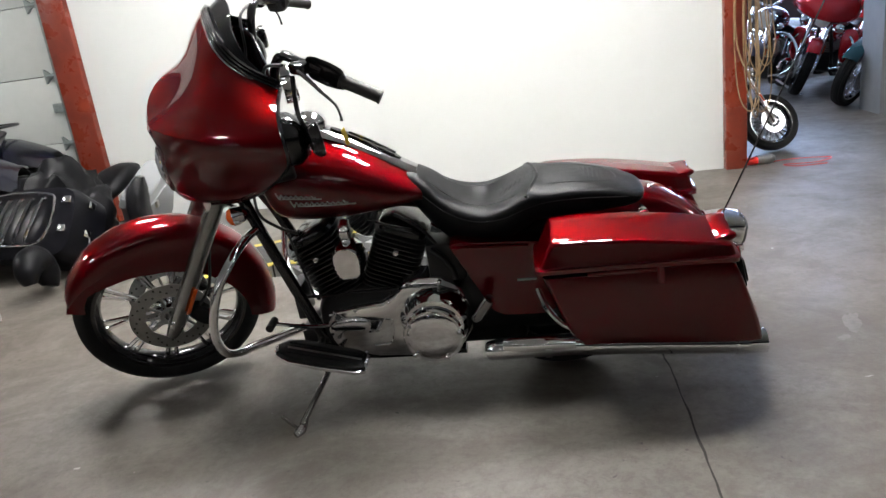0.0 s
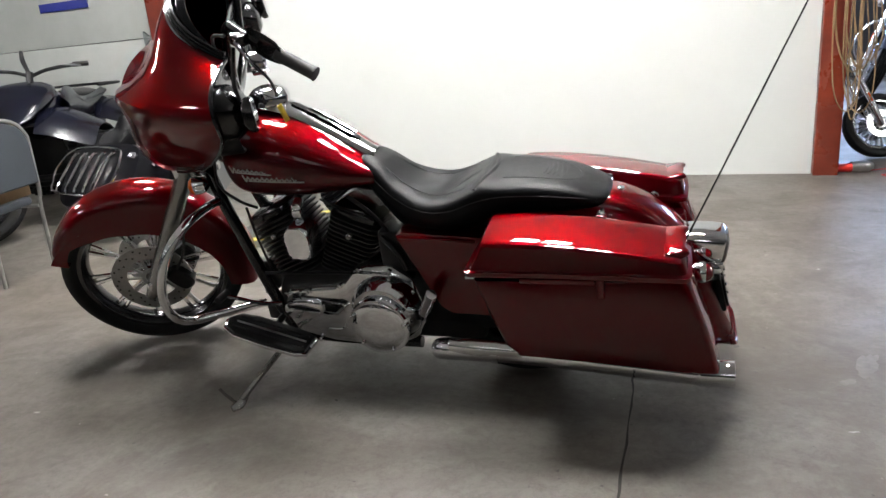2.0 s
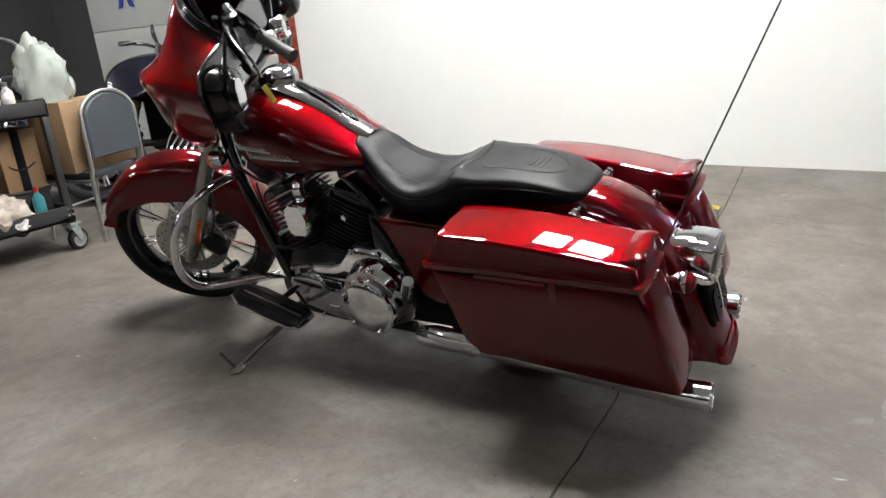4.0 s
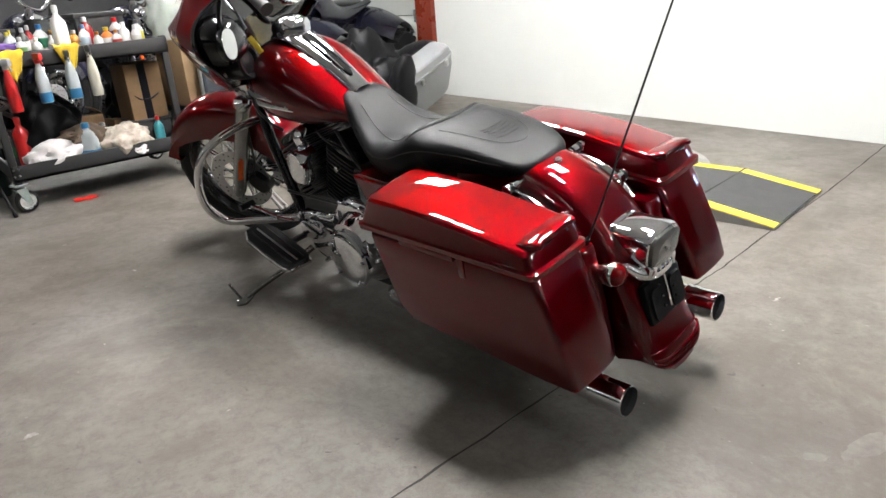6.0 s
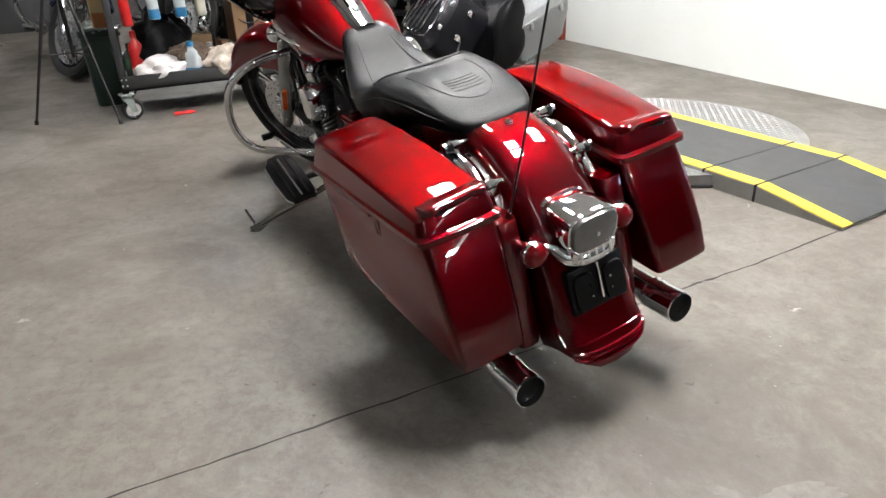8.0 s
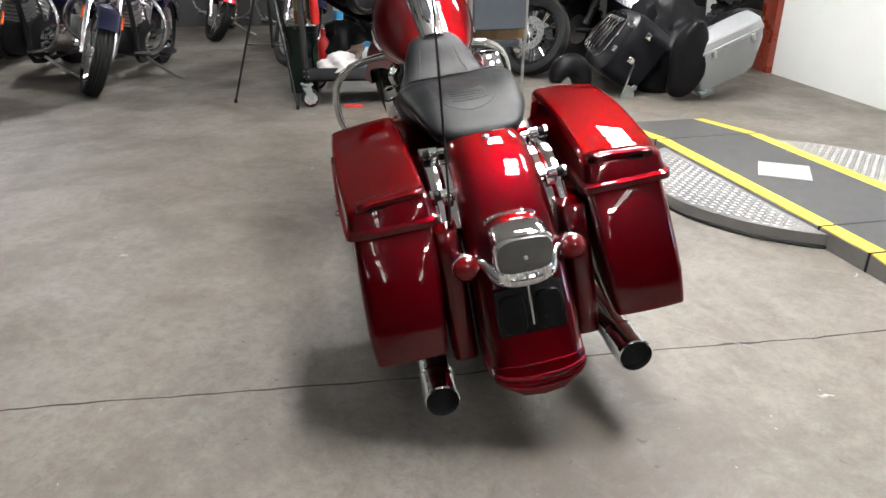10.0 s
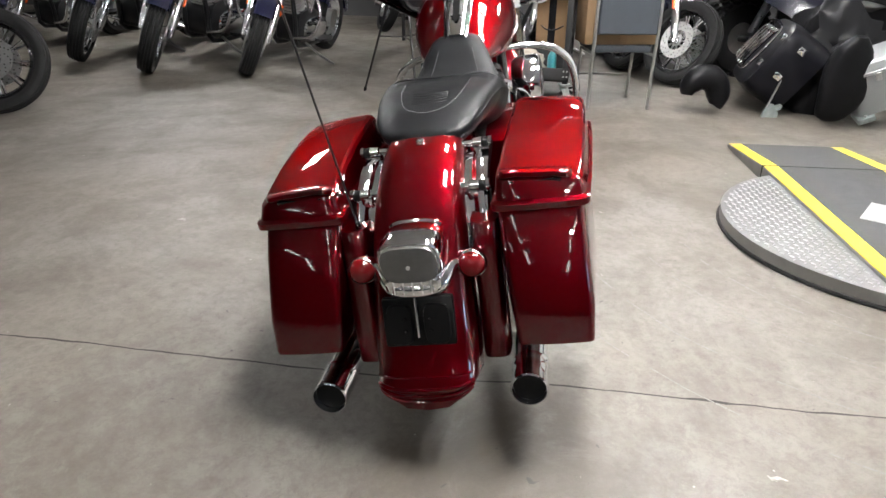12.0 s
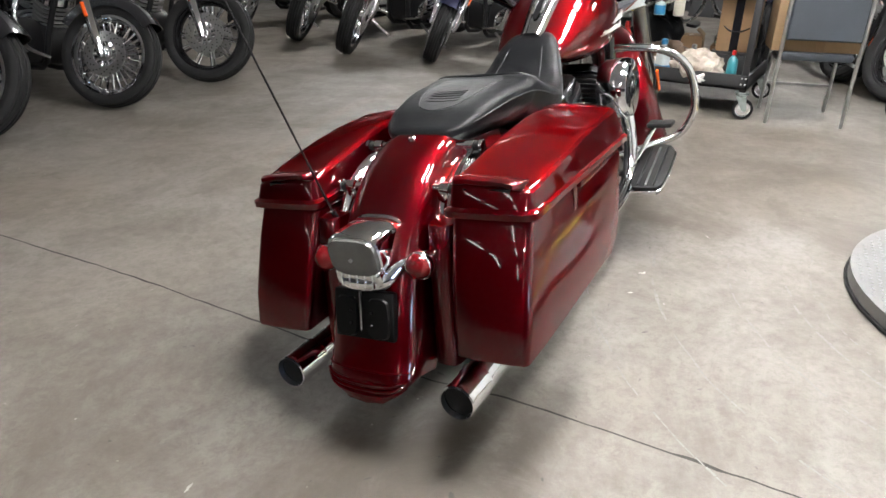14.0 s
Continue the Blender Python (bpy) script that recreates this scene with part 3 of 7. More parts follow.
for i in range(7):
    t = i / 6
    rows.append([(p.x - 0.004 - (0.012 + 0.075 * (1 - (abs(p.y) / 0.351) ** 2)) * t, p.y * (1 - 0.05 * t), p.z - 0.004 + (0.006 + 0.042 * (1 - (abs(p.y) / 0.351) ** 4)) * t) for p in base])
part("windshield", sheet(B(), rows, 0.004), M_SHIELD, fairing, "dark smoked short windshield", m=STEER)
for k, (dx, dz, m_) in enumerate(((0.006, -0.004, M_CHROME), (-0.002, 0.005, M_BLACK), (-0.010, 0.012, M_BLACK), (-0.018, 0.018, M_BLACK))):
    part("windshield_trim", tube(B(), [p + Vector((dx, 0, dz)) for p in base[1:-1:2]], 0.0055, 8, 3), m_, fairing, "chrome trim strip" if m_ is M_CHROME else "black trim strip", m=STEER)

# handlebar, controls, mirrors
M_DARKSTEEL = mat("dark_polished_steel", (0.2, 0.2, 0.21), 0.2, 1.0, vary=0.2, scale=30)
HBAR = STEER @ Matrix.Translation((0.02, 0, 0.028)) @ Matrix.Diagonal((1, 1.09, 1, 1))
part("handlebar", tube(B(), [(-0.86, 0.39, 1.355), (-0.80, 0.335, 1.382), (-0.765, 0.285, 1.392), (-0.735, 0.245, 1.345), (-0.71, 0.205, 1.22), (-0.69, 0.12, 1.10), (-0.69, -0.12, 1.10), (-0.71, -0.205, 1.22), (-0.735, -0.245, 1.345), (-0.765, -0.285, 1.392), (-0.80, -0.335, 1.382), (-0.86, -0.39, 1.355)], 0.0165, 12, 5), M_BLACK, bike, "gloss black handlebar", m=HBAR)
for side in (LEFT, RIGHT):
    grip = part("handgrip", tube(B(), [(-0.905, 0.427, 1.329), (-0.91, 0.431, 1.326), (-1.0, 0.497, 1.278), (-1.007, 0.502, 1.274)], [0.023, 0.0205, 0.0205, 0.023], 14, smooth=False), M_GRIP, bike, "ribbed dark rubber handgrip", m=HBAR @ side)
    part("switch_housing", rings(B(), [oval(Vector((-0.838, 0.372, 1.365)).lerp(Vector((-0.907, 0.43, 1.33)), t), (0.65, -0.75, 0), (0, 0, 1), r, r * 1.15, 18, 3) for t, r in ((0, 0.024), (0.08, 0.036), (0.5, 0.038), (0.86, 0.034), (1, 0.022))]), M_BLACK, bike, m=HBAR @ side)
    per = part("lever_perch", box(B(), (-0.02, -0.03, -0.018), (0.025, 0.03, 0.02), 0.008), M_BLACK, bike, m=HBAR @ side @ pose(-0.80, 0.36, 1.372, 0, 0, 35))
    part("lever", tube(B(), [(-0.79, 0.39, 1.372), (-0.81, 0.43, 1.352), (-0.835, 0.46, 1.318), (-0.866, 0.475, 1.275), (-0.873, 0.478, 1.232), (-0.873, 0.478, 1.222)], [0.013, 0.010, 0.0075, 0.006, 0.006, 0.009], 8, 3, flat=0.7), M_DARKSTEEL, per, "dark polished lever", m=HBAR @ side)
    part("cable", tube(B(), [(-0.75, 0.33, 1.38), (-0.70, 0.27, 1.36), (-0.68, 0.21, 1.25), (-0.64, 0.16, 1.15)], 0.006, 6), M_SATIN, bike, m=HBAR @ side)
    mir = part("mirror", rings(B(), [oval((x, 0.49, 1.185), (0, 0.92, 0.38), (0, -0.38, 0.92), a, b, 22, 2.3) for x, a, b in ((-0.755, 0.015, 0.02), (-0.76, 0.028, 0.042), (-0.775, 0.036, 0.055), (-0.79, 0.036, 0.055), (-0.793, 0.033, 0.052))]), M_BLACK, bike, "black oval mirror", m=HBAR @ side)
    part("glass", rings(B(), [oval((x, 0.49, 1.185), (0, 0.92, 0.38), (0, -0.38, 0.92), 0.032, 0.05, 22, 2.3) for x in (-0.7935, -0.796)]), M_CHROME, mir, "mirror glass", m=HBAR @ side)
    part("stalk", tube(B(), [(-0.765, 0.47, 1.2), (-0.75, 0.43, 1.26), (-0.77, 0.36, 1.35)], 0.008, 8), M_BLACK, mir, m=HBAR @ side)
part("key_tag", box(B(), (-0.009, -0.002, -0.045), (0.009, 0.002, 0.02), 0.001), M_YELLOW, bike, "yellow paper tag tied to the lever", m=HBAR @ pose(-0.873, 0.472, 1.17, 0, 12, 40))

# fuel tank with console
TANK = [(-0.60, 0.94, 0.03, 0.03, 0.03), (-0.62, 0.93, 0.09, 0.09, 0.09), (-0.66, 0.915, 0.145, 0.12, 0.15), (-0.72, 0.91, 0.18, 0.14, 0.165), (-0.80, 0.905, 0.198, 0.15, 0.165), (-0.88, 0.89, 0.2, 0.15, 0.15), (-0.96, 0.87, 0.193, 0.142, 0.128), (-1.04, 0.85, 0.177, 0.118, 0.1), (-1.12, 0.83, 0.155, 0.082, 0.07), (-1.18, 0.82, 0.134, 0.05, 0.05), (-1.225, 0.81, 0.108, 0.03, 0.04), (-1.24, 0.81, 0.06, 0.02, 0.02)]


def two_half(x, z, a, up, dn, n=36, pu=2.2, pd=2.6):
    """A ring with a different upper and lower half."""
    out = []
    for k in range(n):
        t = 2 * math.pi * k / n
        c, s = math.cos(t), math.sin(t)
        p = pu if s >= 0 else pd
        out.append((x, a * math.copysign(abs(c) ** (2 / p), c), z + (up if s >= 0 else dn) * math.copysign(abs(s) ** (2 / p), s)))
    return out


def along(table, steps=3):
    """Smooths rows of a table by a curve through them."""
    t = np.array(table)
    out = []
    n = len(t)
    for i in range(n - 1):
        a, b, c, d = t[max(i - 1, 0)], t[i], t[i + 1], t[min(i + 2, n - 1)]
        for k in range(steps):
            u = k / steps
            out.append(0.5 * (2 * b + (c - a) * u + (2 * a - 5 * b + 4 * c - d) * u * u + (3 * b - a - 3 * c + d) * u ** 3))
    out.append(t[-1])
    return [tuple(float(v) for v in r) for r in out]


tank = part("fuel_tank", rings(B(), [two_half(*r) for r in along(TANK)]), M_PAINT, bike, sharp=60)
M_BRIGHT = mat("bright_satin_chrome", (0.6, 0.6, 0.61), 0.11, 1.0, vary=0.08, scale=14)
CON = [(-0.70, 1.052, 0.03), (-0.74, 1.068, 0.055), (-0.80, 1.078, 0.068), (-0.86, 1.068, 0.069), (-0.92, 1.045, 0.063), (-1.0, 1.003, 0.057), (-1.08, 0.954, 0.051), (-1.15, 0.907, 0.046), (-1.2, 0.876, 0.043)]
con = part("console", sheet(B(), [[(x, y, z + 0.006 - abs(y / w) ** 4 * 0.02) for y in [w * (k / 5 - 1) for k in range(11)]] for x, z, w in along(CON)], 0.014), M_BRIGHT, tank, "chrome tank console")
part("console_inset", sheet(B(), [[(x, y, z + 0.009) for y in (-w, -w * 0.5, 0, w * 0.5, w)] for x, z, w in ((-0.905, 1.055, 0.008), (-0.925, 1.046, 0.015), (-1.0, 1.006, 0.014), (-1.08, 0.957, 0.012), (-1.13, 0.924, 0.011), (-1.145, 0.913, 0.005))], 0.003), M_BLACK, con, "black console inset")
for y in (-0.016, 0.016):
    part("console_bar", tube(B(), [(-0.965, y, 1.036), (-1.03, y, 1.0), (-1.125, y, 0.939)], 0.004, 6), M_CHROME, con)
part("fuel_cap", lathe(B(), [(-0.02, 0.062), (0.008, 0.066), (0.024, 0.06), (0.037, 0.044), (0.045, 0.02), (0.047, 0.003)], 32, (-0.82, -0.005, 1.083), "z"), M_CHROME, con, "domed chrome fuel cap", m=Matrix.Translation((-0.815, 0, 1.08)) @ Matrix.Scale(1.14, 4) @ Matrix.Translation((0.82, 0, -1.083)))
for side in (LEFT, RIGHT):
    bm = B()
    for x0, x1, z0, n in ((-0.715, -0.845, 0.884, 8), (-0.765, -0.955, 0.852, 11)):
        for i in range(n):
            u = i / (n - 1)
            x, z = x0 + (x1 - x0) * u, z0 - 0.012 * u
            big = 0.021 if i == 0 else 0.009 + 0.004 * (i % 3 == 1)
            y = 0.199 * (1 - 1.9 * (x + 0.83) ** 2) - 0.35 * max(0, z - 0.875)
            tube(bm, [(x + 0.005, y - 0.002, z + big * 0.7), (x - 0.002, y, z), (x - 0.007, y - 0.001, z - big * 0.5), (x - 0.011, y - 0.001, z + 0.002)], 0.0026, 5, 3)
        tube(bm, [(x0 - 0.02 + (x1 - x0) * u, 0.2 * (1 - 1.9 * (x0 - 0.02 + (x1 - x0) * u + 0.83) ** 2), z0 - 0.012 * u - 0.007) for u in (0, 0.3, 0.6, 0.9, 1.1)], 0.0026, 5, 3)
    part("badge", bm, M_ALU, tank, "silver tank badge strips", m=side)

# seat
SEAT = [(-1.135, 0.845, 0.042, 0.014, 0.03), (-1.15, 0.842, 0.072, 0.034, 0.06), (-1.18, 0.828, 0.094, 0.05, 0.09), (-1.23, 0.793, 0.116, 0.056, 0.125), (-1.29, 0.745, 0.14, 0.05, 0.135), (-1.36, 0.715, 0.168, 0.045, 0.125), (-1.43, 0.705, 0.186, 0.043, 0.118), (-1.5, 0.716, 0.194, 0.048, 0.118), (-1.555, 0.732, 0.192, 0.056, 0.118), (-1.60, 0.75, 0.186, 0.058, 0.108), (-1.63, 0.757, 0.182, 0.05, 0.102), (-1.66, 0.757, 0.18, 0.045, 0.098), (-1.74, 0.757, 0.171, 0.042, 0.095), (-1.82, 0.75, 0.157, 0.038, 0.085), (-1.9, 0.738, 0.144, 0.03, 0.07), (-1.96, 0.724, 0.122, 0.02, 0.05), (-1.995, 0.713, 0.09, 0.018, 0.03), (-2.01, 0.71, 0.045, 0.008, 0.012)]


def seat_ring(x, z, a, up, dn, n=40):
    out = []
    scoop = 0.022 * math.exp(-((x + 1.44) / 0.1) ** 2)
    for k in range(n):
        t = 2 * math.pi * k / n
        c, s = math.cos(t), math.sin(t)
        if s >= 0:
            y, dz = a * math.copysign(abs(c) ** 0.62, c), up * abs(s) ** 0.62
            dz -= scoop * max(0, 1 - (y / (a * 0.7)) ** 2)
        else:
            y, dz = a * math.copysign(abs(c) ** 0.55, c) * (1 - 0.16 * abs(s)), -dn * abs(s) ** 0.8
        out.append((x, y, z + dz))
    return out


seat = part("seat", rings(B(), [seat_ring(*r) for r in along(SEAT, 4)]), M_LEATHER, bike, sharp=75)


def seat_at(x):
    return lerp_table(-x, [(-r[0], *r[1:]) for r in SEAT])


def seat_top(x, y):
    zc, a, up, dn = seat_at(x)
    c = min(1.0, (abs(y) / a) ** (1 / 0.62))
    scoop = 0.022 * math.exp(-((x + 1.44) / 0.1) ** 2) * max(0, 1 - (y / (a * 0.7)) ** 2)
    return Vector((x, y, zc + up * math.sqrt(1 - c * c) ** 0.62 - scoop + 0.0008))


for s in (1, -1):
    part("seam", tube(B(), [(x, s * (seat_at(x)[1] * 1.0 + 0.001), seat_at(x)[0] + 0.004) for x in (-1.16, -1.22, -1.3, -1.4, -1.5, -1.58, -1.66, -1.78, -1.9, -1.97)], 0.0016, 6, 4), M_STITCH, seat, "grey stitched seam")
    part("seam", tube(B(), [seat_top(-1.2 - 0.05 * k, s * (0.05 + 0.012 * k)) for k in range(8)], 0.0013, 6, 3), M_STITCH, seat)
part("seam", tube(B(), [seat_top(x, y) for x, y in ((-1.67, -0.1), (-1.75, -0.095), (-1.83, -0.082), (-1.89, -0.055), (-1.915, 0), (-1.89, 0.055), (-1.83, 0.082), (-1.75, 0.095), (-1.67, 0.1))], 0.0013, 6, 4), M_STITCH, seat)
for i in range(5):
    x = -1.80 - 0.016 * i
    part("seat_rib", tube(B(), [seat_top(x + 0.006, -0.05), seat_top(x, -0.025), seat_top(x, 0.025), seat_top(x + 0.006, 0.05)], 0.0017, 6, 4), M_SATIN, seat)
    x = -1.5 - 0.018 * i
    part("seat_rib", tube(B(), [seat_top(x + 0.008, -0.035), seat_top(x, 0), seat_top(x + 0.008, 0.035)], 0.0016, 6, 5), M_SATIN, seat)
part("pillion_welt", tube(B(), [seat_top(-1.585 - 0.045 * math.cos(y / 0.172 * 1.5), y) + Vector((0, 0, -0.003)) for y in (-0.17, -0.13, -0.08, 0, 0.08, 0.13, 0.17)], 0.008, 8, 4), M_LEATHER, seat)
part("seat_bolt", lathe(B(), [(-0.01, 0.012), (0.002, 0.012), (0.006, 0.007)], 14, (-2.035, 0, 0.716), "z"), M_CHROME, seat, "chrome seat bolt")

# rear fender: profile points with their outward normals
RF = smooth_path([(-1.7, 0, 0.69), (-1.88, 0, 0.728), (-2.02, 0, 0.718), (-2.125, 0, 0.672), (-2.21, 0, 0.6), (-2.28, 0, 0.5), (-2.335, 0, 0.38), (-2.375, 0, 0.27), (-2.40, 0, 0.205), (-2.406, 0, 0.155)], 4)


def rear_row(i, half=0.098, deep=0.13):
    p = RF[i]
    d = (RF[min(i + 1, len(RF) - 1)] - RF[max(i - 1, 0)]).normalized()
    inward = Vector((0, 1, 0)).cross(d)
    if inward.z > 0:
        inward = -inward
    if p.z < 0.45 and inward.x < 0:
        inward = -inward
    w = (half + 0.028 * min(1.0, i / (0.7 * len(RF)))) * (1, 0.8, 0.91, 0.96, 0.985)[len(RF) - i if len(RF) - i < 5 else 0]
    prof = [(w, deep), (w, deep * 0.5), (w * 0.985, 0.045), (w * 0.92, 0.022), (w * 0.78, 0.008), (w * 0.5, 0.001), (0, 0)]
    prof += [(-y, q) for y, q in prof[-2::-1]]
    lift = 0.05 * max(0.0, 1 - (len(RF) - 1 - i) / 8)
    return [p + inward * q + Vector((0, y, lift * (abs(y) / w) ** 3)) for y, q in prof]


rf = part("rear_fender", sheet(B(), [rear_row(i) for i in range(len(RF))], 0.004), M_PAINT, bike, sharp=50)
for k in (3, 4, 5, 7):
    i = len(RF) - k
    q = rear_row(i)
    part("louvre", tube(B(), [Vector(v) + Vector((-0.001, 0, 0.002)) for v in q[3:-3]], 0.0048 if k < 7 else 0.003, 8, 3), M_PAINT, rf, "raised louvre rib")

# tail light, light bar, signals, plate bracket
tl = part("tail_light", rings(B(), [oval((x, 0, z), (0, 1, 0), (-0.16, 0, 1), a, b, 40, p) for x, z, a, b, p in ((-2.212, 0.528, 0.05, 0.03, 2.6), (-2.218, 0.53, 0.068, 0.046, 3.0), (-2.224, 0.53, 0.073, 0.051, 3.2), (-2.23, 0.53, 0.073, 0.051, 3.2), (-2.233, 0.53, 0.069, 0.047, 3.2), (-2.26, 0.529, 0.072, 0.051, 3.2), (-2.3, 0.525, 0.074, 0.053, 3.4), (-2.335, 0.52, 0.074, 0.053, 3.6), (-2.347, 0.518, 0.073, 0.052, 3.6), (-2.351, 0.517, 0.07, 0.05, 3.6))]), M_CHROME, bike, "rounded chrome tail light with a grey lens", sharp=30)
part("lens", rings(B(), [oval((x, 0, z), (0, 1, 0), (-0.14, 0, 1), a, b, 40, 3.4) for x, z, a, b in ((-2.3505, 0.517, 0.067, 0.0475), (-2.36, 0.5145, 0.0655, 0.046), (-2.3635, 0.5135, 0.059, 0.0395), (-2.364, 0.513, 0.03, 0.02))]), mat("smoked_grey_lens", (0.085, 0.085, 0.08), 0.22, 0.0, 0.6, vary=0.2, scale=40, bump=0.08, bump_scale=200), tl, "smoked grey lens")
part("lens_screw", lathe(B(), [(0.002, 0.004), (-0.004, 0.005), (-0.005, 0.003)], 10, (-2.3645, 0, 0.513), "x"), M_STEEL, tl)
bar_pts = [(-2.28, 0.125, 0.484), (-2.29, 0.095, 0.484), (-2.305, 0.078, 0.47), (-2.325, 0.06, 0.452), (-2.335, 0.03, 0.447), (-2.337, 0, 0.446)]
bar_pts += [(x, -y, z) for x, y, z in bar_pts[-2::-1]]
bar = part("light_bar", tube(B(), bar_pts, [0.010, 0.011, 0.016, 0.021, 0.023, 0.023, 0.023, 0.021, 0.016, 0.011, 0.010], 14, 4), M_CHROME, bike, "broad chrome rear light bar")
part("bar_plate", rings(B(), [oval((x, 0, z), (0, 1, 0), (-0.15, 0, 1), a, b, 28, 3.6) for x, z, a, b in ((-2.29, 0.468, 0.055, 0.02), (-2.335, 0.462, 0.066, 0.026), (-2.348, 0.46, 0.066, 0.026), (-2.353, 0.459, 0.06, 0.021))]), M_CHROME, bar)
for k in range(5):
    part("bar_rib", tube(B(), [(-2.352, -0.044 + 0.022 * k, 0.477), (-2.357, -0.044 + 0.022 * k, 0.443)], 0.004, 6), M_CHROME, bar)
PLATE = pose(-2.346, 0, 0.362, 0, 12)
pb = part("plate_bracket", box(B(), (-0.012, -0.085, -0.055), (0.012, 0.085, 0.065), 0.006), M_MATT, bike, "black number plate bracket", m=PLATE)
for y in (-0.045, 0.045):
    part("bracket_pad", rings(B(), [oval((x, y, 0.0), (0, 1, 0), (0, 0, 1), a, b, 18, 4) for x, a, b in ((-0.013, 0.032, 0.05), (-0.02, 0.03, 0.047))]), M_MATT, pb, m=PLATE)
part("bracket_post", tube(B(), [(-0.02, 0.0, 0.065), (-0.02, 0.0, -0.03)], 0.0035, 8), M_CHROME, pb, m=PLATE)
for y, z in ((0.03, -0.015), (0.03, 0.015), (-0.03, -0.015), (-0.03, 0.015)):
    part("bolt", lathe(B(), [(0.0, 0.0045), (-0.006, 0.0045), (-0.008, 0.003)], 10, (-0.017, y, z), "x"), M_BLACK, pb, m=PLATE)
for side in (LEFT, RIGHT):
    sig = part("turn_signal", lathe(B(), [(0.05, 0.004), (0.04, 0.02), (0.02, 0.031), (0.0, 0.035), (-0.012, 0.0355), (-0.016, 0.033)], 22, (-2.28, 0.133, 0.48), "x"), M_CHROME, bike, "chrome rear turn signal", m=side)
    part("lens", lathe(B(), [(-0.014, 0.033), (-0.028, 0.029), (-0.038, 0.018), (-0.041, 0.002)], 22, (-2.28, 0.133, 0.48), "x"), M_RED_LENS, sig, "red lens", m=side)
    # filler panel beside the fender
    fp = part("filler_panel", rings(B(), [oval(((-2.17 + x0) / 2 - 0.02, 0.163, z), (1, 0, 0), (0, 1, 0), 0.06, 0.034, 20, 4) for z, x0 in ((0.215, -2.228), (0.22, -2.232), (0.3, -2.22), (0.5, -2.17), (0.555, -2.15), (0.56, -2.14))]), M_PAINT, bike, m=side)
    part("reflector", rings(B(), [oval((x, 0.165, 0.47), (0, 1, 0), (0.12, 0, 1), a, b, 16, 2.6) for x, a, b in ((-2.243, 0.014, 0.03), (-2.25, 0.012, 0.027))]), M_SATIN, fp, "dark oval insert", m=side)
    # docking hardware
    dk = part("docking_rail", tube(B(), [(-1.96, 0.135, 0.665), (-2.05, 0.14, 0.648), (-2.12, 0.145, 0.608), (-2.165, 0.15, 0.55)], 0.02, 10, 4, flat=0.55), M_CHROME, bike, "chrome docking rail", m=side)
    part("docking_slot", tube(B(), [(-2.0, 0.14, 0.667), (-2.06, 0.14, 0.65), (-2.11, 0.14, 0.618)], 0.009, 8, 4, flat=0.5), M_SATIN, dk, "dark slot in the docking plate", m=side)
    part("docking_plate", sheet(B(), [[(x, y, z + (0.014 if 0 < k < 4 else -0.004)) for k, y in enumerate((0.106, 0.11, 0.14, 0.168, 0.172))] for x, z in ((-1.95, 0.658), (-1.99, 0.653), (-2.05, 0.637), (-2.11, 0.603), (-2.15, 0.562), (-2.17, 0.52))], 0.006), M_CHROME, dk, "wide chrome docking plate", m=side)
    for x, z in ((-1.985, 0.685), (-2.135, 0.618)):
        part("docking_post", lathe(B(), [(0.1, 0.009), (0.125, 0.009), (0.128, 0.014), (0.15, 0.015), (0.152, 0.011), (0.166, 0.011), (0.168, 0.016), (0.176, 0.016), (0.178, 0.012)], 18, (x, 0, z)), M_CHROME, dk, m=side)
        part("rubber_ring", tube(B(), [(x, 0.152, z), (x, 0.166, z)], 0.0135, 10), M_RUBBER, dk, m=side)
        part("post_foot", box(B(), (x - 0.014, 0.12, z - 0.03), (x + 0.014, 0.15, z), 0.006), M_CHROME, dk, m=side)


# saddlebags
def bag_ring(z, x0, x1, y0, y1, r=0.02, dz=0.0, k=5, tilt=0.0):
    """A rectangle with rounded corners; dz lifts the front edge, tilt the edge next to the seat."""
    out = []
    for cx, cy, a0 in ((x0 - r, y1 - r, 0), (x1 + r, y1 - r, 90), (x1 + r, y0 + r, 180), (x0 - r, y0 + r, 270)):
        for i in range(k):
            a = radians(a0 + 90 * i / (k - 1))
            out.append((cx + r * math.cos(a), cy + r * math.sin(a)))
    full = []
    for i, (x, y) in enumerate(out):
        full.append((x, y))
        u, v = out[(i + 1) % len(out)]
        if i % k == k - 1:
            full += [(x + (u - x) * q / 6, y + (v - y) * q / 6) for q in range(1, 6)]
    xm, ym, hx, hy = (x0 + x1) / 2, (y0 + y1) / 2, (x0 - x1) / 2, max((y1 - y0) / 2, 0.01)
    full = [(x - (0.005 * (1 - ((y - ym) / hy) ** 2) * min(1.0, (xm - x) / hx) if x < xm else 0.0), y + (0.006 * (1 - ((x - xm) / hx) ** 2) * min(1.0, (y - ym) / hy) if y > ym else 0.0)) for x, y in full]
    return [Vector((x, y + 0.03 * max(0, (x + 2.246) / 0.648), z + tilt * math.sin(1.57 * min(1.0, max(0.0, (0.39 - y) / 0.2))) + dz * math.sin(min(1.0, max(0.0, (x + 2.246) / 0.648)) * 1.85))) for x, y in full]


def close_ridge(bm, sections):
    """Rings whose last one has shrunk to a line, closed along it."""
    rings(bm, sections)
    bm.faces.ensure_lookup_table()
    bmesh.ops.delete(bm, geom=[bm.faces[-1]], context="FACES_ONLY")
    bmesh.ops.remove_doubles(bm, verts=bm.verts[-len(sections[-1]):], dist=0.0006)
    return bm


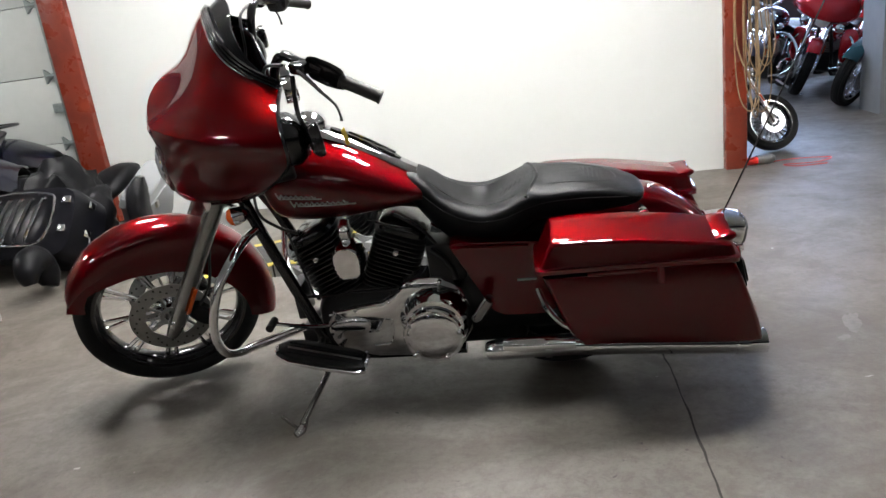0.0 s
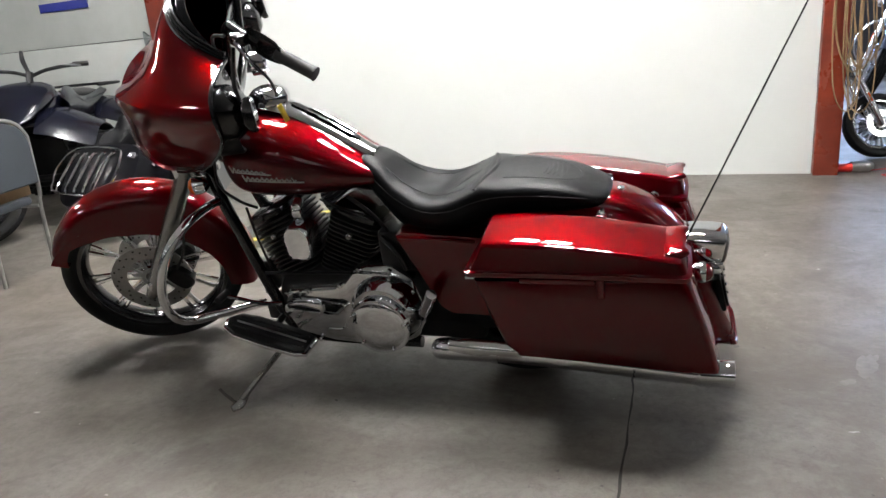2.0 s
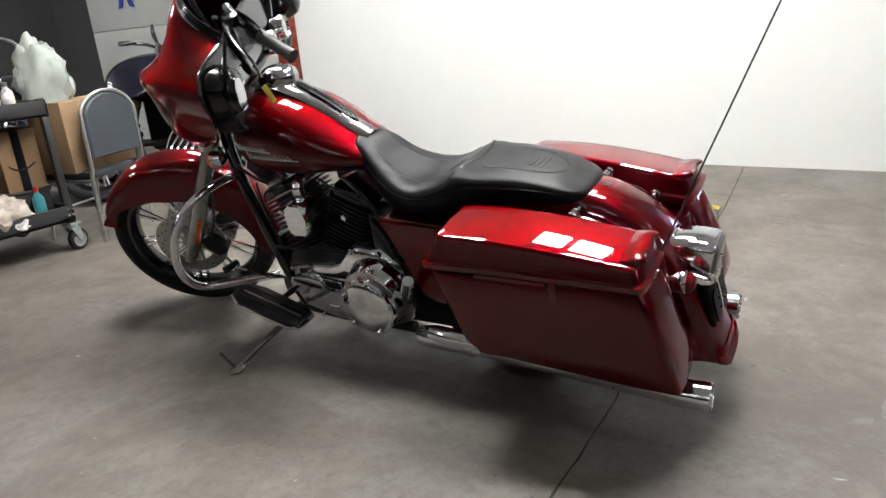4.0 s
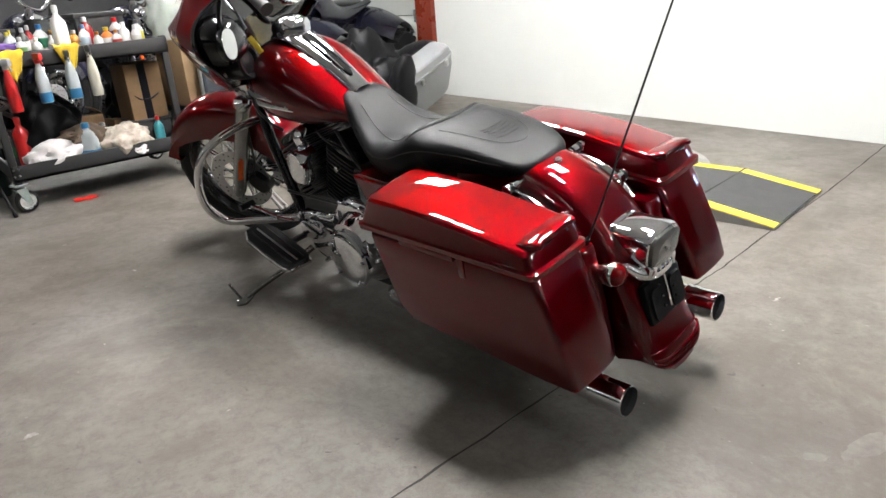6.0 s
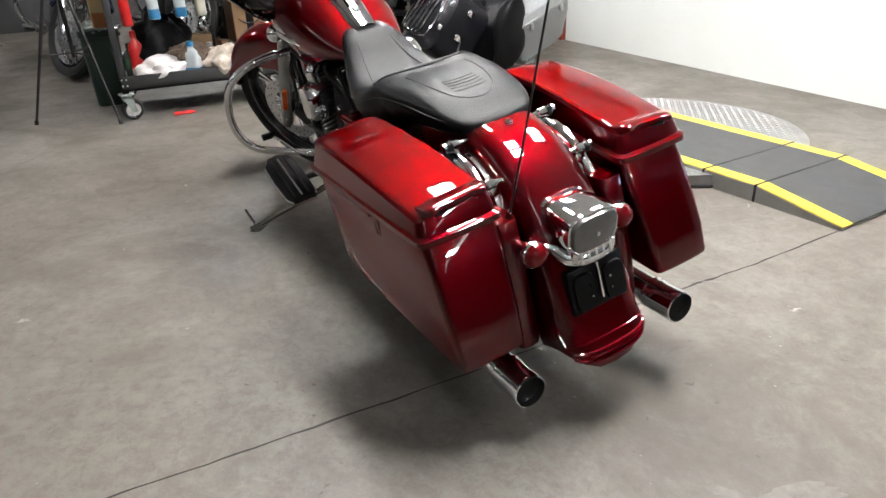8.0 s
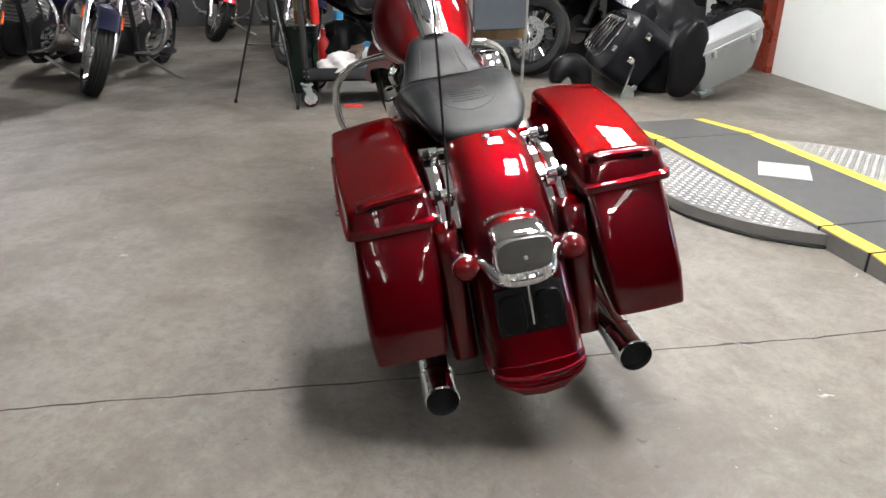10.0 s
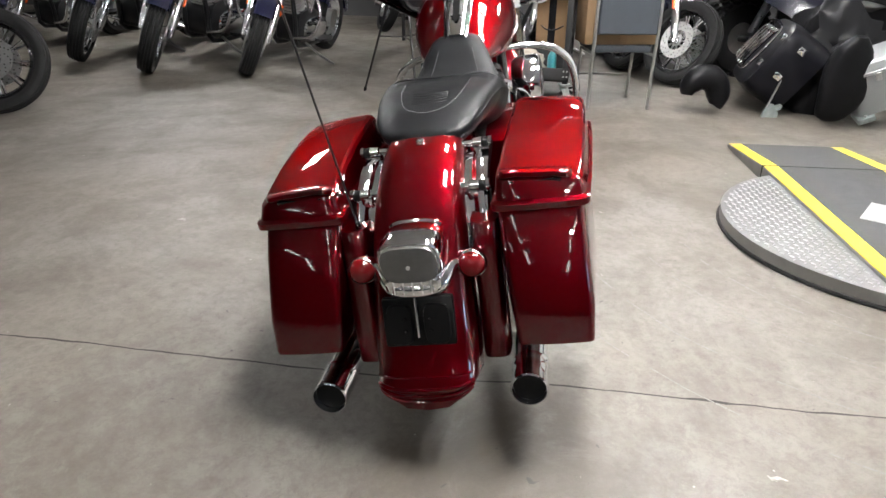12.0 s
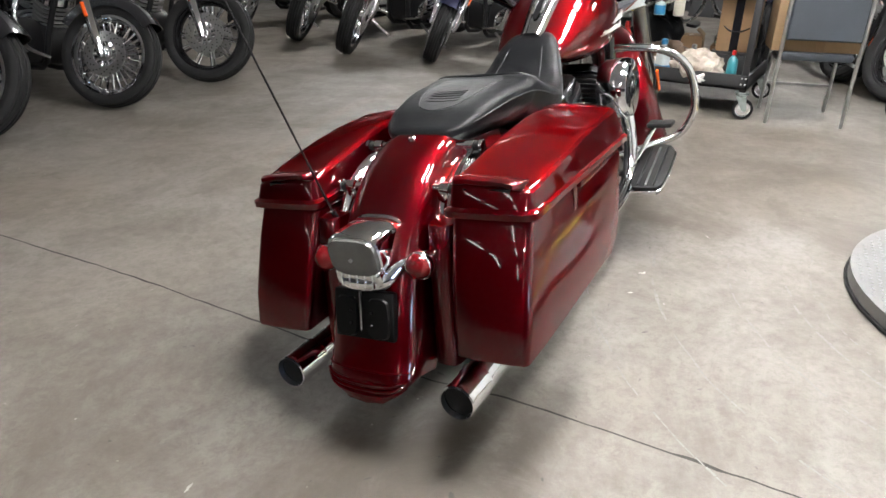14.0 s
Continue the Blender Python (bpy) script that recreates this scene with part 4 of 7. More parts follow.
for side in (LEFT, RIGHT @ Matrix.Translation((0, 0.012, 0))):
    bag = part("saddlebag", rings(B(), [bag_ring(0.274, -1.752, -2.314, 0.226, 0.376, dz=0.042), bag_ring(0.2755, -1.743, -2.322, 0.217, 0.384, 0.012, dz=0.042), bag_ring(0.279, -1.738, -2.328, 0.212, 0.388, 0.012, dz=0.042), bag_ring(0.289, -1.735, -2.33, 0.21, 0.389, 0.014, dz=0.042), bag_ring(0.36, -1.703, -2.312, 0.202, 0.394, 0.018), bag_ring(0.43, -1.675, -2.289, 0.195, 0.391, 0.018), bag_ring(0.51, -1.648, -2.26, 0.19, 0.387, 0.018), bag_ring(0.575, -1.625, -2.231, 0.185, 0.382, 0.018), bag_ring(0.582, -1.622, -2.224, 0.19, 0.378, 0.018)]), M_PAINT, bike, m=side, sharp=30)
    lid = part("lid", close_ridge(B(), [bag_ring(0.583, -1.612, -2.235, 0.18, 0.388, dz=0.02), bag_ring(0.585, -1.602, -2.245, 0.172, 0.398, dz=0.022), bag_ring(0.600, -1.598, -2.246, 0.172, 0.399, 0.022, dz=0.022), bag_ring(0.604, -1.606, -2.238, 0.178, 0.392, 0.022, dz=0.022), bag_ring(0.606, -1.612, -2.234, 0.181, 0.39, 0.02, dz=0.026), bag_ring(0.632, -1.650, -2.222, 0.186, 0.384, 0.018, dz=0.066, tilt=0.014), bag_ring(0.637, -1.658, -2.216, 0.192, 0.378, 0.018, dz=0.069, tilt=0.016), bag_ring(0.6385, -1.665, -2.209, 0.199, 0.371, 0.018, dz=0.069, tilt=0.018), bag_ring(0.6388, -1.676, -2.198, 0.210, 0.360, 0.018, dz=0.069, tilt=0.018), bag_ring(0.6388, -1.692, -2.184, 0.226, 0.344, 0.018, dz=0.069, tilt=0.018), bag_ring(0.6388, -1.708, -2.166, 0.246, 0.324, 0.018, dz=0.069, tilt=0.018), bag_ring(0.6388, -1.724, -2.148, 0.266, 0.304, 0.012, dz=0.069, tilt=0.018), bag_ring(0.6388, -1.738, -2.134, 0.2849, 0.2851, 0.0001, dz=0.069, tilt=0.018)]), M_PAINT, bag, "sloped red bag lid with crisp edges", m=side, sharp=24)
    lip = part("grab_lip", rings(B(), [[(x + ox, y, z + oz) for ox, oz in ((0.075, -0.004), (0.05, 0.01), (0.014, 0.017), (-0.004, 0.0175), (-0.012, 0.013), (-0.013, 0.004), (-0.006, -0.001), (0.03, -0.006))] for x, y, z in ((-2.2, 0.196, 0.652), (-2.218, 0.2, 0.656), (-2.228, 0.21, 0.659), (-2.224, 0.226, 0.6585), (-2.219, 0.235, 0.658), (-2.221, 0.28, 0.655), (-2.219, 0.325, 0.652), (-2.224, 0.334, 0.651), (-2.228, 0.35, 0.65), (-2.218, 0.36, 0.647), (-2.2, 0.364, 0.643))]), M_PAINT, bag, "raised grab lip at the lid's rear", m=side, sharp=45)
    # this black block stands in for the shade beneath the lip
    part("grab_slot", box(B(), (-2.2265, 0.222, 0.636), (-2.19, 0.338, 0.649), 0.003), M_BLACK, lip, "black strip standing for the shade under the lip", m=side)
    la = part("latch", box(B(), (-1.985, 0.398, 0.580), (-1.765, 0.414, 0.598), 0.005), M_PAINT, bag, "red latch lever", m=side)
    part("latch_plate", box(B(), (-2.012, 0.384, 0.53), (-1.987, 0.404, 0.594), 0.005), M_PAINT, bag, m=side)
    part("lock", lathe(B(), [(0.38, 0.009), (0.4, 0.009), (0.402, 0.006)], 16, (-1.969, 0, 0.53)), M_CHROME, bag, "chrome key lock", m=side)
    # the marker's brighter red holds a highlight that shows from one angle
    part("marker", box(B(), (-1.945, 0.386, 0.534), (-1.895, 0.4, 0.547), 0.003), M_RED_LENS, bag, "small red reflector, its highlight put into the colour", m=side)
    # muffler
    side = LEFT if side is LEFT else RIGHT @ Matrix.Translation((0, -0.008, 0.008))
    mf = part("muffler", tube(B(), [(-1.40, 0.215, 0.19), (-1.44, 0.225, 0.2), (-1.60, 0.24, 0.212), (-1.75, 0.242, 0.212), (-2.27, 0.251, 0.183), (-2.30, 0.251, 0.182)], [0.036, 0.04, 0.04, 0.041, 0.041, 0.041], 22, 3), M_CHROME, bike, "long chrome muffler", m=side)
    part("tip", lathe(B(), [(-2.285, 0.042), (-2.29, 0.046), (-2.30, 0.043), (-2.315, 0.046), (-2.33, 0.043), (-2.37, 0.045), (-2.39, 0.045), (-2.392, 0.041), (-2.37, 0.039), (-2.30, 0.038)], 28, (0.006, 0.251, 0.182), "x"), M_CHROME, mf, "chrome muffler tip", m=side)
    part("bore", lathe(B(), [(-2.375, 0.0388), (-2.36, 0.0388), (-2.355, 0.001)], 24, (0.006, 0.251, 0.182), "x"), M_MATT, mf, "matt black bore", m=side)
    part("heat_shield", tube(B(), [(-1.46, 0.235, 0.225), (-1.55, 0.25, 0.232), (-1.72, 0.255, 0.232)], [0.03, 0.032, 0.03], 14, 3), M_CHROME, mf, m=side)
    part("clamp", lathe(B(), [(-0.012, 0.04), (-0.012, 0.0435), (0.012, 0.0435), (0.012, 0.04)], 22, (-1.62, 0.241, 0.212), "x", closed=True), M_CHROME, mf, m=side)
    # side cover and lower bag strut
    side = LEFT if side is LEFT else RIGHT
    sc = part("side_cover", rings(B(), [[(x, y, z) for x, z in ((-1.30, 0.635), (-1.33, 0.645), (-1.62, 0.625), (-1.66, 0.60), (-1.66, 0.35), (-1.63, 0.33), (-1.47, 0.335), (-1.43, 0.36))] for y in (0.12, 0.19, 0.2)]), M_PAINT, bike, m=side)
    part("trim_strip", tube(B(), [(-1.31, 0.202, 0.628), (-1.45, 0.204, 0.625), (-1.58, 0.204, 0.615)], 0.005, 6), M_PAINT, sc, m=side)
    part("badge", box(B(), (-1.60, 0.2, 0.475), (-1.53, 0.204, 0.483), 0.001), M_STEEL, sc, "plain silver badge strip", m=side)
    part("bag_strut", tube(B(), [(-1.60, 0.21, 0.44), (-1.63, 0.26, 0.38), (-1.68, 0.27, 0.32), (-1.74, 0.27, 0.29)], 0.012, 8), M_CHROME, bike, "chrome saddlebag guard", m=side)

# whip antenna
ant = part("antenna", tube(B(), [(-2.215, 0.146, 0.555), (-2.278, 0.141, 0.70), (-2.403, 0.134, 1.0), (-2.528, 0.127, 1.3), (-2.611, 0.122, 1.5)], [0.0032, 0.003, 0.0026, 0.0022, 0.0018], 6), M_SATIN, bike, "thin black whip antenna")
part("antenna_base", tube(B(), [(-2.20, 0.147, 0.525), (-2.225, 0.145, 0.58)], [0.011, 0.006], 10), M_BLACK, ant)

# engine
part("crankcase", rings(B(), [oval((-0.98, y, 0.31), (1, 0, 0), (0, 0, 1), a, b, 32, 3.2) for y, a, b in ((-0.15, 0.2, 0.12), (-0.13, 0.24, 0.15), (0.1, 0.25, 0.155), (0.12, 0.24, 0.14))]), M_SATIN, bike, "satin black crankcase")
part("oil_pan", box(B(), (-1.55, -0.1, 0.15), (-1.1, 0.1, 0.36), 0.03), M_SATIN, bike)
for x, tilt, nm in ((-0.85, 22.5, "front"), (-1.015, -22.5, "rear")):
    m = pose(x, 0, 0.42, 0, tilt)
    cyl = part("cylinder", rings(B(), [oval((0, 0, z), (1, 0, 0), (0, 1, 0), 0.078, 0.088, 20, 3) for z in (0, 0.24)]), M_SATIN, bike, "black finned cylinder", m=m)
    for k in range(13):
        z = 0.012 + k * 0.0185
        part("fin", rings(B(), [oval((0, 0, z + dz), (1, 0, 0), (0, 1, 0), 0.104 - i, 0.122 - i, 20, 5.5) for dz, i in ((0, 0.004), (0.002, 0), (0.007, 0), (0.009, 0.004))]), M_SATIN, cyl, m=m)
    part("rocker_cover", rings(B(), [oval((0, 0, z), (1, 0, 0), (0, 1, 0), a, b, 24, 4.5) for z, a, b in ((0.25, 0.085, 0.105), (0.256, 0.094, 0.115), (0.275, 0.094, 0.115), (0.285, 0.086, 0.108), (0.295, 0.06, 0.09))]), M_BLACK, cyl, m=m)
    part("head_bolt", lathe(B(), [(0.12, 0.012), (0.135, 0.012), (0.138, 0.009)], 10, (0, 0, 0.19)), M_CHROME, cyl, m=m)
    part("pushrod_tube", tube(B(), [(x * 0.6 - 0.38, -0.12, 0.40), (x + (0.06 if nm == "front" else -0.06), -0.13, 0.62)], 0.013, 10), M_CHROME, bike)
# horn cover
horn = part("horn_cover", rings(B(), [[(x, y, z) for x, z in ((-0.885, 0.545), (-0.88, 0.60), (-0.885, 0.635), (-0.905, 0.655), (-0.945, 0.655), (-0.965, 0.635), (-0.97, 0.60), (-0.965, 0.545), (-0.95, 0.525), (-0.90, 0.525))] for y in (0.12, 0.19)] + [[(-0.925 + (x + 0.925) * 0.86, 0.205, 0.59 + (z - 0.59) * 0.86) for x, z in ((-0.885, 0.545), (-0.88, 0.60), (-0.885, 0.635), (-0.905, 0.655), (-0.945, 0.655), (-0.965, 0.635), (-0.97, 0.60), (-0.965, 0.545), (-0.95, 0.525), (-0.90, 0.525))]]), M_CHROME, bike, "chrome horn cover", m=Matrix.Translation((-0.915, 0, 0.6)) @ Matrix.Diagonal((1.25, 1, 1.05, 1)) @ Matrix.Translation((0.925, 0, -0.59)))
part("horn_stem", tube(B(), [(-0.915, 0.14, 0.66), (-0.915, 0.15, 0.71), (-0.915, 0.12, 0.74)], [0.02, 0.024, 0.018], 12), M_CHROME, horn)
# primary chaincase
outline = [(-0.80, 0.20), (-0.775, 0.25), (-0.77, 0.33), (-0.80, 0.385), (-0.90, 0.40), (-1.0, 0.41), (-1.06, 0.44), (-1.10, 0.485), (-1.16, 0.50), (-1.25, 0.49), (-1.32, 0.44), (-1.345, 0.36), (-1.345, 0.26), (-1.30, 0.19), (-1.22, 0.155), (-1.1, 0.15), (-0.95, 0.16)]
cx_, cz_ = -1.05, 0.31
pc = part("primary_cover", rings(B(), [[(cx_ + (x - cx_) * k, y, cz_ + (z - cz_) * k) for x, z in outline] for y, k in ((0.06, 1.0), (0.14, 1.0), (0.156, 0.98), (0.166, 0.94), (0.172, 0.88), (0.176, 0.75), (0.178, 0.5), (0.179, 0.1))]), M_CHROME, bike, "polished chrome primary cover", sharp=25)
part("primary_rib", tube(B(), [(-0.93, 0.175, 0.34), (-1.02, 0.175, 0.34), (-1.035, 0.175, 0.32), (-1.02, 0.175, 0.235), (-0.95, 0.175, 0.225)], 0.006, 8, 4), M_CHROME, pc)
part("clutch_dome", lathe(B(), [(0.165, 0.14), (0.185, 0.136), (0.215, 0.122), (0.235, 0.112), (0.236, 0.09)], 40, (-1.205, 0, 0.325)), M_CHROME, pc, "chrome clutch dome")
dby = part("derby_cover", lathe(B(), [(0.225, 0.112), (0.25, 0.115), (0.258, 0.110), (0.257, 0.1), (0.26, 0.096), (0.266, 0.07), (0.269, 0.035), (0.27, 0.004)], 44, (-1.2, 0, 0.297)), M_CHROME, bike, "round chrome derby cover")
for k in range(5):
    a = 2 * math.pi * k / 5 + 0.5
    part("bolt", lathe(B(), [(0.255, 0.007), (0.265, 0.007), (0.268, 0.004)], 10, (-1.2 + 0.1 * math.cos(a), 0, 0.297 + 0.1 * math.sin(a))), M_CHROME, dby)
part("inspection_cover", rings(B(), [oval((-0.865, y, 0.315), (1, 0, -0.1), (0.1, 0, 1), a, b, 26, 2.4) for y, a, b in ((0.16, 0.085, 0.045), (0.188, 0.082, 0.042), (0.195, 0.07, 0.032))]), M_CHROME, pc)
for x, z in ((-0.80, 0.375), (-0.9, 0.39), (-1.03, 0.415), (-1.12, 0.485), (-1.24, 0.48), (-1.32, 0.40), (-1.1, 0.165), (-0.9, 0.175)):
    part("bolt", lathe(B(), [(0.165, 0.009), (0.18, 0.009), (0.184, 0.005)], 10, (x, 0, z)), M_CHROME, pc)
# air cleaner on the far side
part("air_cleaner", lathe(B(), [(-0.14, 0.08), (-0.16, 0.092), (-0.235, 0.095), (-0.25, 0.088), (-0.256, 0.07), (-0.252, 0.05), (-0.258, 0.03), (-0.26, 0.003)], 36, (-0.93, 0, 0.635)), M_CHROME, bike, "round chrome air cleaner", m=Matrix.Translation((-0.93, -0.03, 0.635)) @ Matrix.Diagonal((1.16, 1, 1.16, 1)) @ Matrix.Translation((0.93, 0, -0.635)))
part("cam_cover", lathe(B(), [(-0.14, 0.12), (-0.19, 0.115), (-0.2, 0.1), (-0.205, 0.004)], 32, (-1.0, 0, 0.3)), M_CHROME, bike)
part("front_exhaust", tube(B(), [(-0.76, -0.08, 0.62), (-0.70, -0.17, 0.56), (-0.72, -0.21, 0.42), (-0.82, -0.23, 0.27), (-1.0, -0.235, 0.215), (-1.2, -0.23, 0.2), (-1.42, -0.225, 0.198)], 0.028, 14, 5), M_CHROME, bike, "chrome exhaust header")
part("rear_exhaust", tube(B(), [(-1.14, -0.08, 0.62), (-1.22, -0.16, 0.54), (-1.24, -0.2, 0.4), (-1.2, -0.22, 0.28), (-1.25, -0.23, 0.21)], 0.027, 14, 5), M_CHROME, bike, "chrome exhaust header")
# frame, guards, boards, pedals
part("frame_backbone", tube(B(), [(-0.5, 0, 0.93), (-0.7, 0, 0.83), (-1.25, 0, 0.74), (-1.5, 0, 0.6)], 0.035, 10), M_SATIN, bike)
part("swingarm_block", box(B(), (-1.75, -0.1, 0.2), (-1.3, 0.1, 0.58), 0.03), M_SATIN, bike)
for side in (LEFT, RIGHT):
    part("down_tube", tube(B(), [(-0.50, 0.05, 0.92), (-0.58, 0.1, 0.72), (-0.68, 0.11, 0.40), (-0.75, 0.11, 0.20), (-0.86, 0.11, 0.15), (-1.3, 0.12, 0.15)], 0.023, 12, 4), M_BLACK, bike, "black frame tube", m=side)
    part("engine_guard", tube(B(), [(-0.57, 0.09, 0.735), (-0.555, 0.2, 0.735), (-0.54, 0.32, 0.71), (-0.50, 0.395, 0.64), (-0.46, 0.42, 0.52), (-0.445, 0.405, 0.42), (-0.455, 0.35, 0.345), (-0.52, 0.25, 0.315), (-0.66, 0.12, 0.30)], 0.0165, 14, 6), M_CHROME, bike, "chrome engine guard", m=side)
    outl = [(-0.60 - 0.0, 0.31), (-0.615, 0.36), (-0.67, 0.388), (-0.80, 0.392), (-0.92, 0.385), (-0.955, 0.365), (-0.955, 0.27), (-0.92, 0.255), (-0.70, 0.25), (-0.63, 0.265)]
    tiltm = Matrix.Translation((-0.79, 0, 0.285)) @ Matrix.Rotation(radians(-16), 4, "Y") @ Matrix.Translation((0.79, 0, -0.285))
    fb_ = part("footboard", rings(B(), [[(-0.78 + (x + 0.78) * k, 0.32 + (y - 0.32) * k, z) for x, y in outl] for z, k in ((0.268, 0.9), (0.272, 1.0), (0.284, 1.0), (0.286, 0.96))]), M_CHROME, bike, "chrome-edged rubber footboard", m=side @ tiltm)
    part("pad", rings(B(), [[(-0.78 + (x + 0.78) * k, 0.32 + (y - 0.32) * k, z) for x, y in outl] for z, k in ((0.286, 0.94), (0.296, 0.94), (0.299, 0.9))]), M_RUBBER, fb_, "black ribbed rubber pad", m=side @ tiltm)
    for y in (0.29, 0.32, 0.35):
        part("pad_rib", tube(B(), [(-0.65, y, 0.3), (-0.93, y, 0.3)], 0.004, 6), M_SATIN if y != 0.32 else M_STEEL, fb_, m=side @ tiltm)
    part("footboard_mount", tube(B(), [(-0.72, 0.1, 0.24), (-0.74, 0.24, 0.25)], 0.014, 8), M_SATIN, fb_, m=side)
sh = part("gear_shifter", tube(B(), [(-0.625, 0.30, 0.43), (-0.66, 0.28, 0.41), (-0.74, 0.25, 0.375), (-0.80, 0.22, 0.36)], 0.007, 8), M_CHROME, bike, "chrome gear shift lever")
part("peg", tube(B(), [(-0.62, 0.28, 0.435), (-0.62, 0.345, 0.435)], 0.0145, 10), M_RUBBER, sh)
part("shift_rod", tube(B(), [(-0.72, 0.16, 0.455), (-1.08, 0.16, 0.462)], 0.006, 8), M_SATIN, bike)
bp_ = part("brake_pedal", tube(B(), [(-0.86, -0.22, 0.26), (-0.74, -0.27, 0.36), (-0.66, -0.3, 0.43)], 0.009, 8), M_CHROME, bike, "chrome brake pedal")
part("pedal_pad", box(B(), (-0.69, -0.37, 0.425), (-0.61, -0.27, 0.445), 0.008), M_RUBBER, bp_)
for side in (LEFT, RIGHT):
    pg = part("pillion_peg", tube(B(), [(-1.36, 0.2, 0.33), (-1.395, 0.24, 0.38), (-1.42, 0.27, 0.43)], 0.018, 12), M_CHROME, bike, "folded chrome pillion peg", m=side)
    part("peg_rubber", tube(B(), [(-1.375, 0.24, 0.36), (-1.43, 0.28, 0.455)], 0.02, 12), M_CHROME, pg, m=side)
# cables and small tubes
for pts, r in (([(-0.62, 0.1, 1.0), (-0.6, 0.13, 0.82), (-0.66, 0.12, 0.74), (-0.72, 0.1, 0.7)], 0.006), ([(-1.1, 0.1, 0.74), (-1.2, 0.13, 0.68), (-1.26, 0.12, 0.58)], 0.007), ([(-1.0, 0.12, 0.74), (-1.08, 0.14, 0.715), (-1.16, 0.12, 0.68)], 0.005), ([(-0.7, 0.14, 0.72), (-0.72, 0.15, 0.6), (-0.74, 0.14, 0.45)], 0.005), ([(-1.22, 0.14, 0.6), (-1.28, 0.16, 0.55), (-1.3, 0.15, 0.48)], 0.012)):
    part("cable", tube(B(), pts, r, 8), M_SATIN, bike)
part("regulator", box(B(), (-0.66, -0.06, 0.3), (-0.62, 0.06, 0.45), 0.006), M_SATIN, bike)
part("oil_cooler", box(B(), (-0.69, -0.09, 0.2), (-0.63, 0.09, 0.27), 0.01), M_SATIN, bike)
part("electrical_box", box(B(), (-1.34, 0.02, 0.46), (-1.2, 0.14, 0.62), 0.015), M_SATIN, bike)
# side stand
stand = part("side_stand", tube(B(), [(-0.78, 0.16, 0.2), (-0.76, 0.27, 0.165), (-0.73, 0.40, 0.13), (-0.705, 0.48, 0.1)], [0.014, 0.012, 0.011, 0.012], 10, 3), M_FORK, bike, "bare steel side stand, folded out")
part("stand_foot", tube(B(), [(-0.715, 0.455, 0.108), (-0.705, 0.495, 0.092), (-0.69, 0.525, 0.092)], [0.01, 0.019, 0.012], 8, 3, flat=0.5), M_FORK, stand)
part("stand_tang", tube(B(), [(-0.695, 0.50, 0.1), (-0.672, 0.51, 0.14), (-0.655, 0.515, 0.17)], 0.006, 6), M_FORK, stand)
# rear wheel, mostly hidden by the fender and bags
RA = Matrix.Translation((-1.68, 0, 0.33))
rw = part("rear_wheel", lathe(B(), [(-0.08, 0.02), (-0.08, 0.05), (0.08, 0.05), (0.08, 0.02)], 16), M_CHROME, bike, m=RA)
part("tyre", lathe(B(), [(-0.07, 0.21), (-0.085, 0.26), (-0.08, 0.305), (-0.05, 0.325), (0, 0.33), (0.05, 0.325), (0.08, 0.305), (0.085, 0.26), (0.07, 0.21)], 44, closed=True), M_RUBBER, rw, m=RA)
part("rim", lathe(B(), [(-0.07, 0.215), (-0.07, 0.2), (0, 0.18), (0.07, 0.2), (0.07, 0.215)], 44, closed=True), M_BLACK, rw, m=RA)


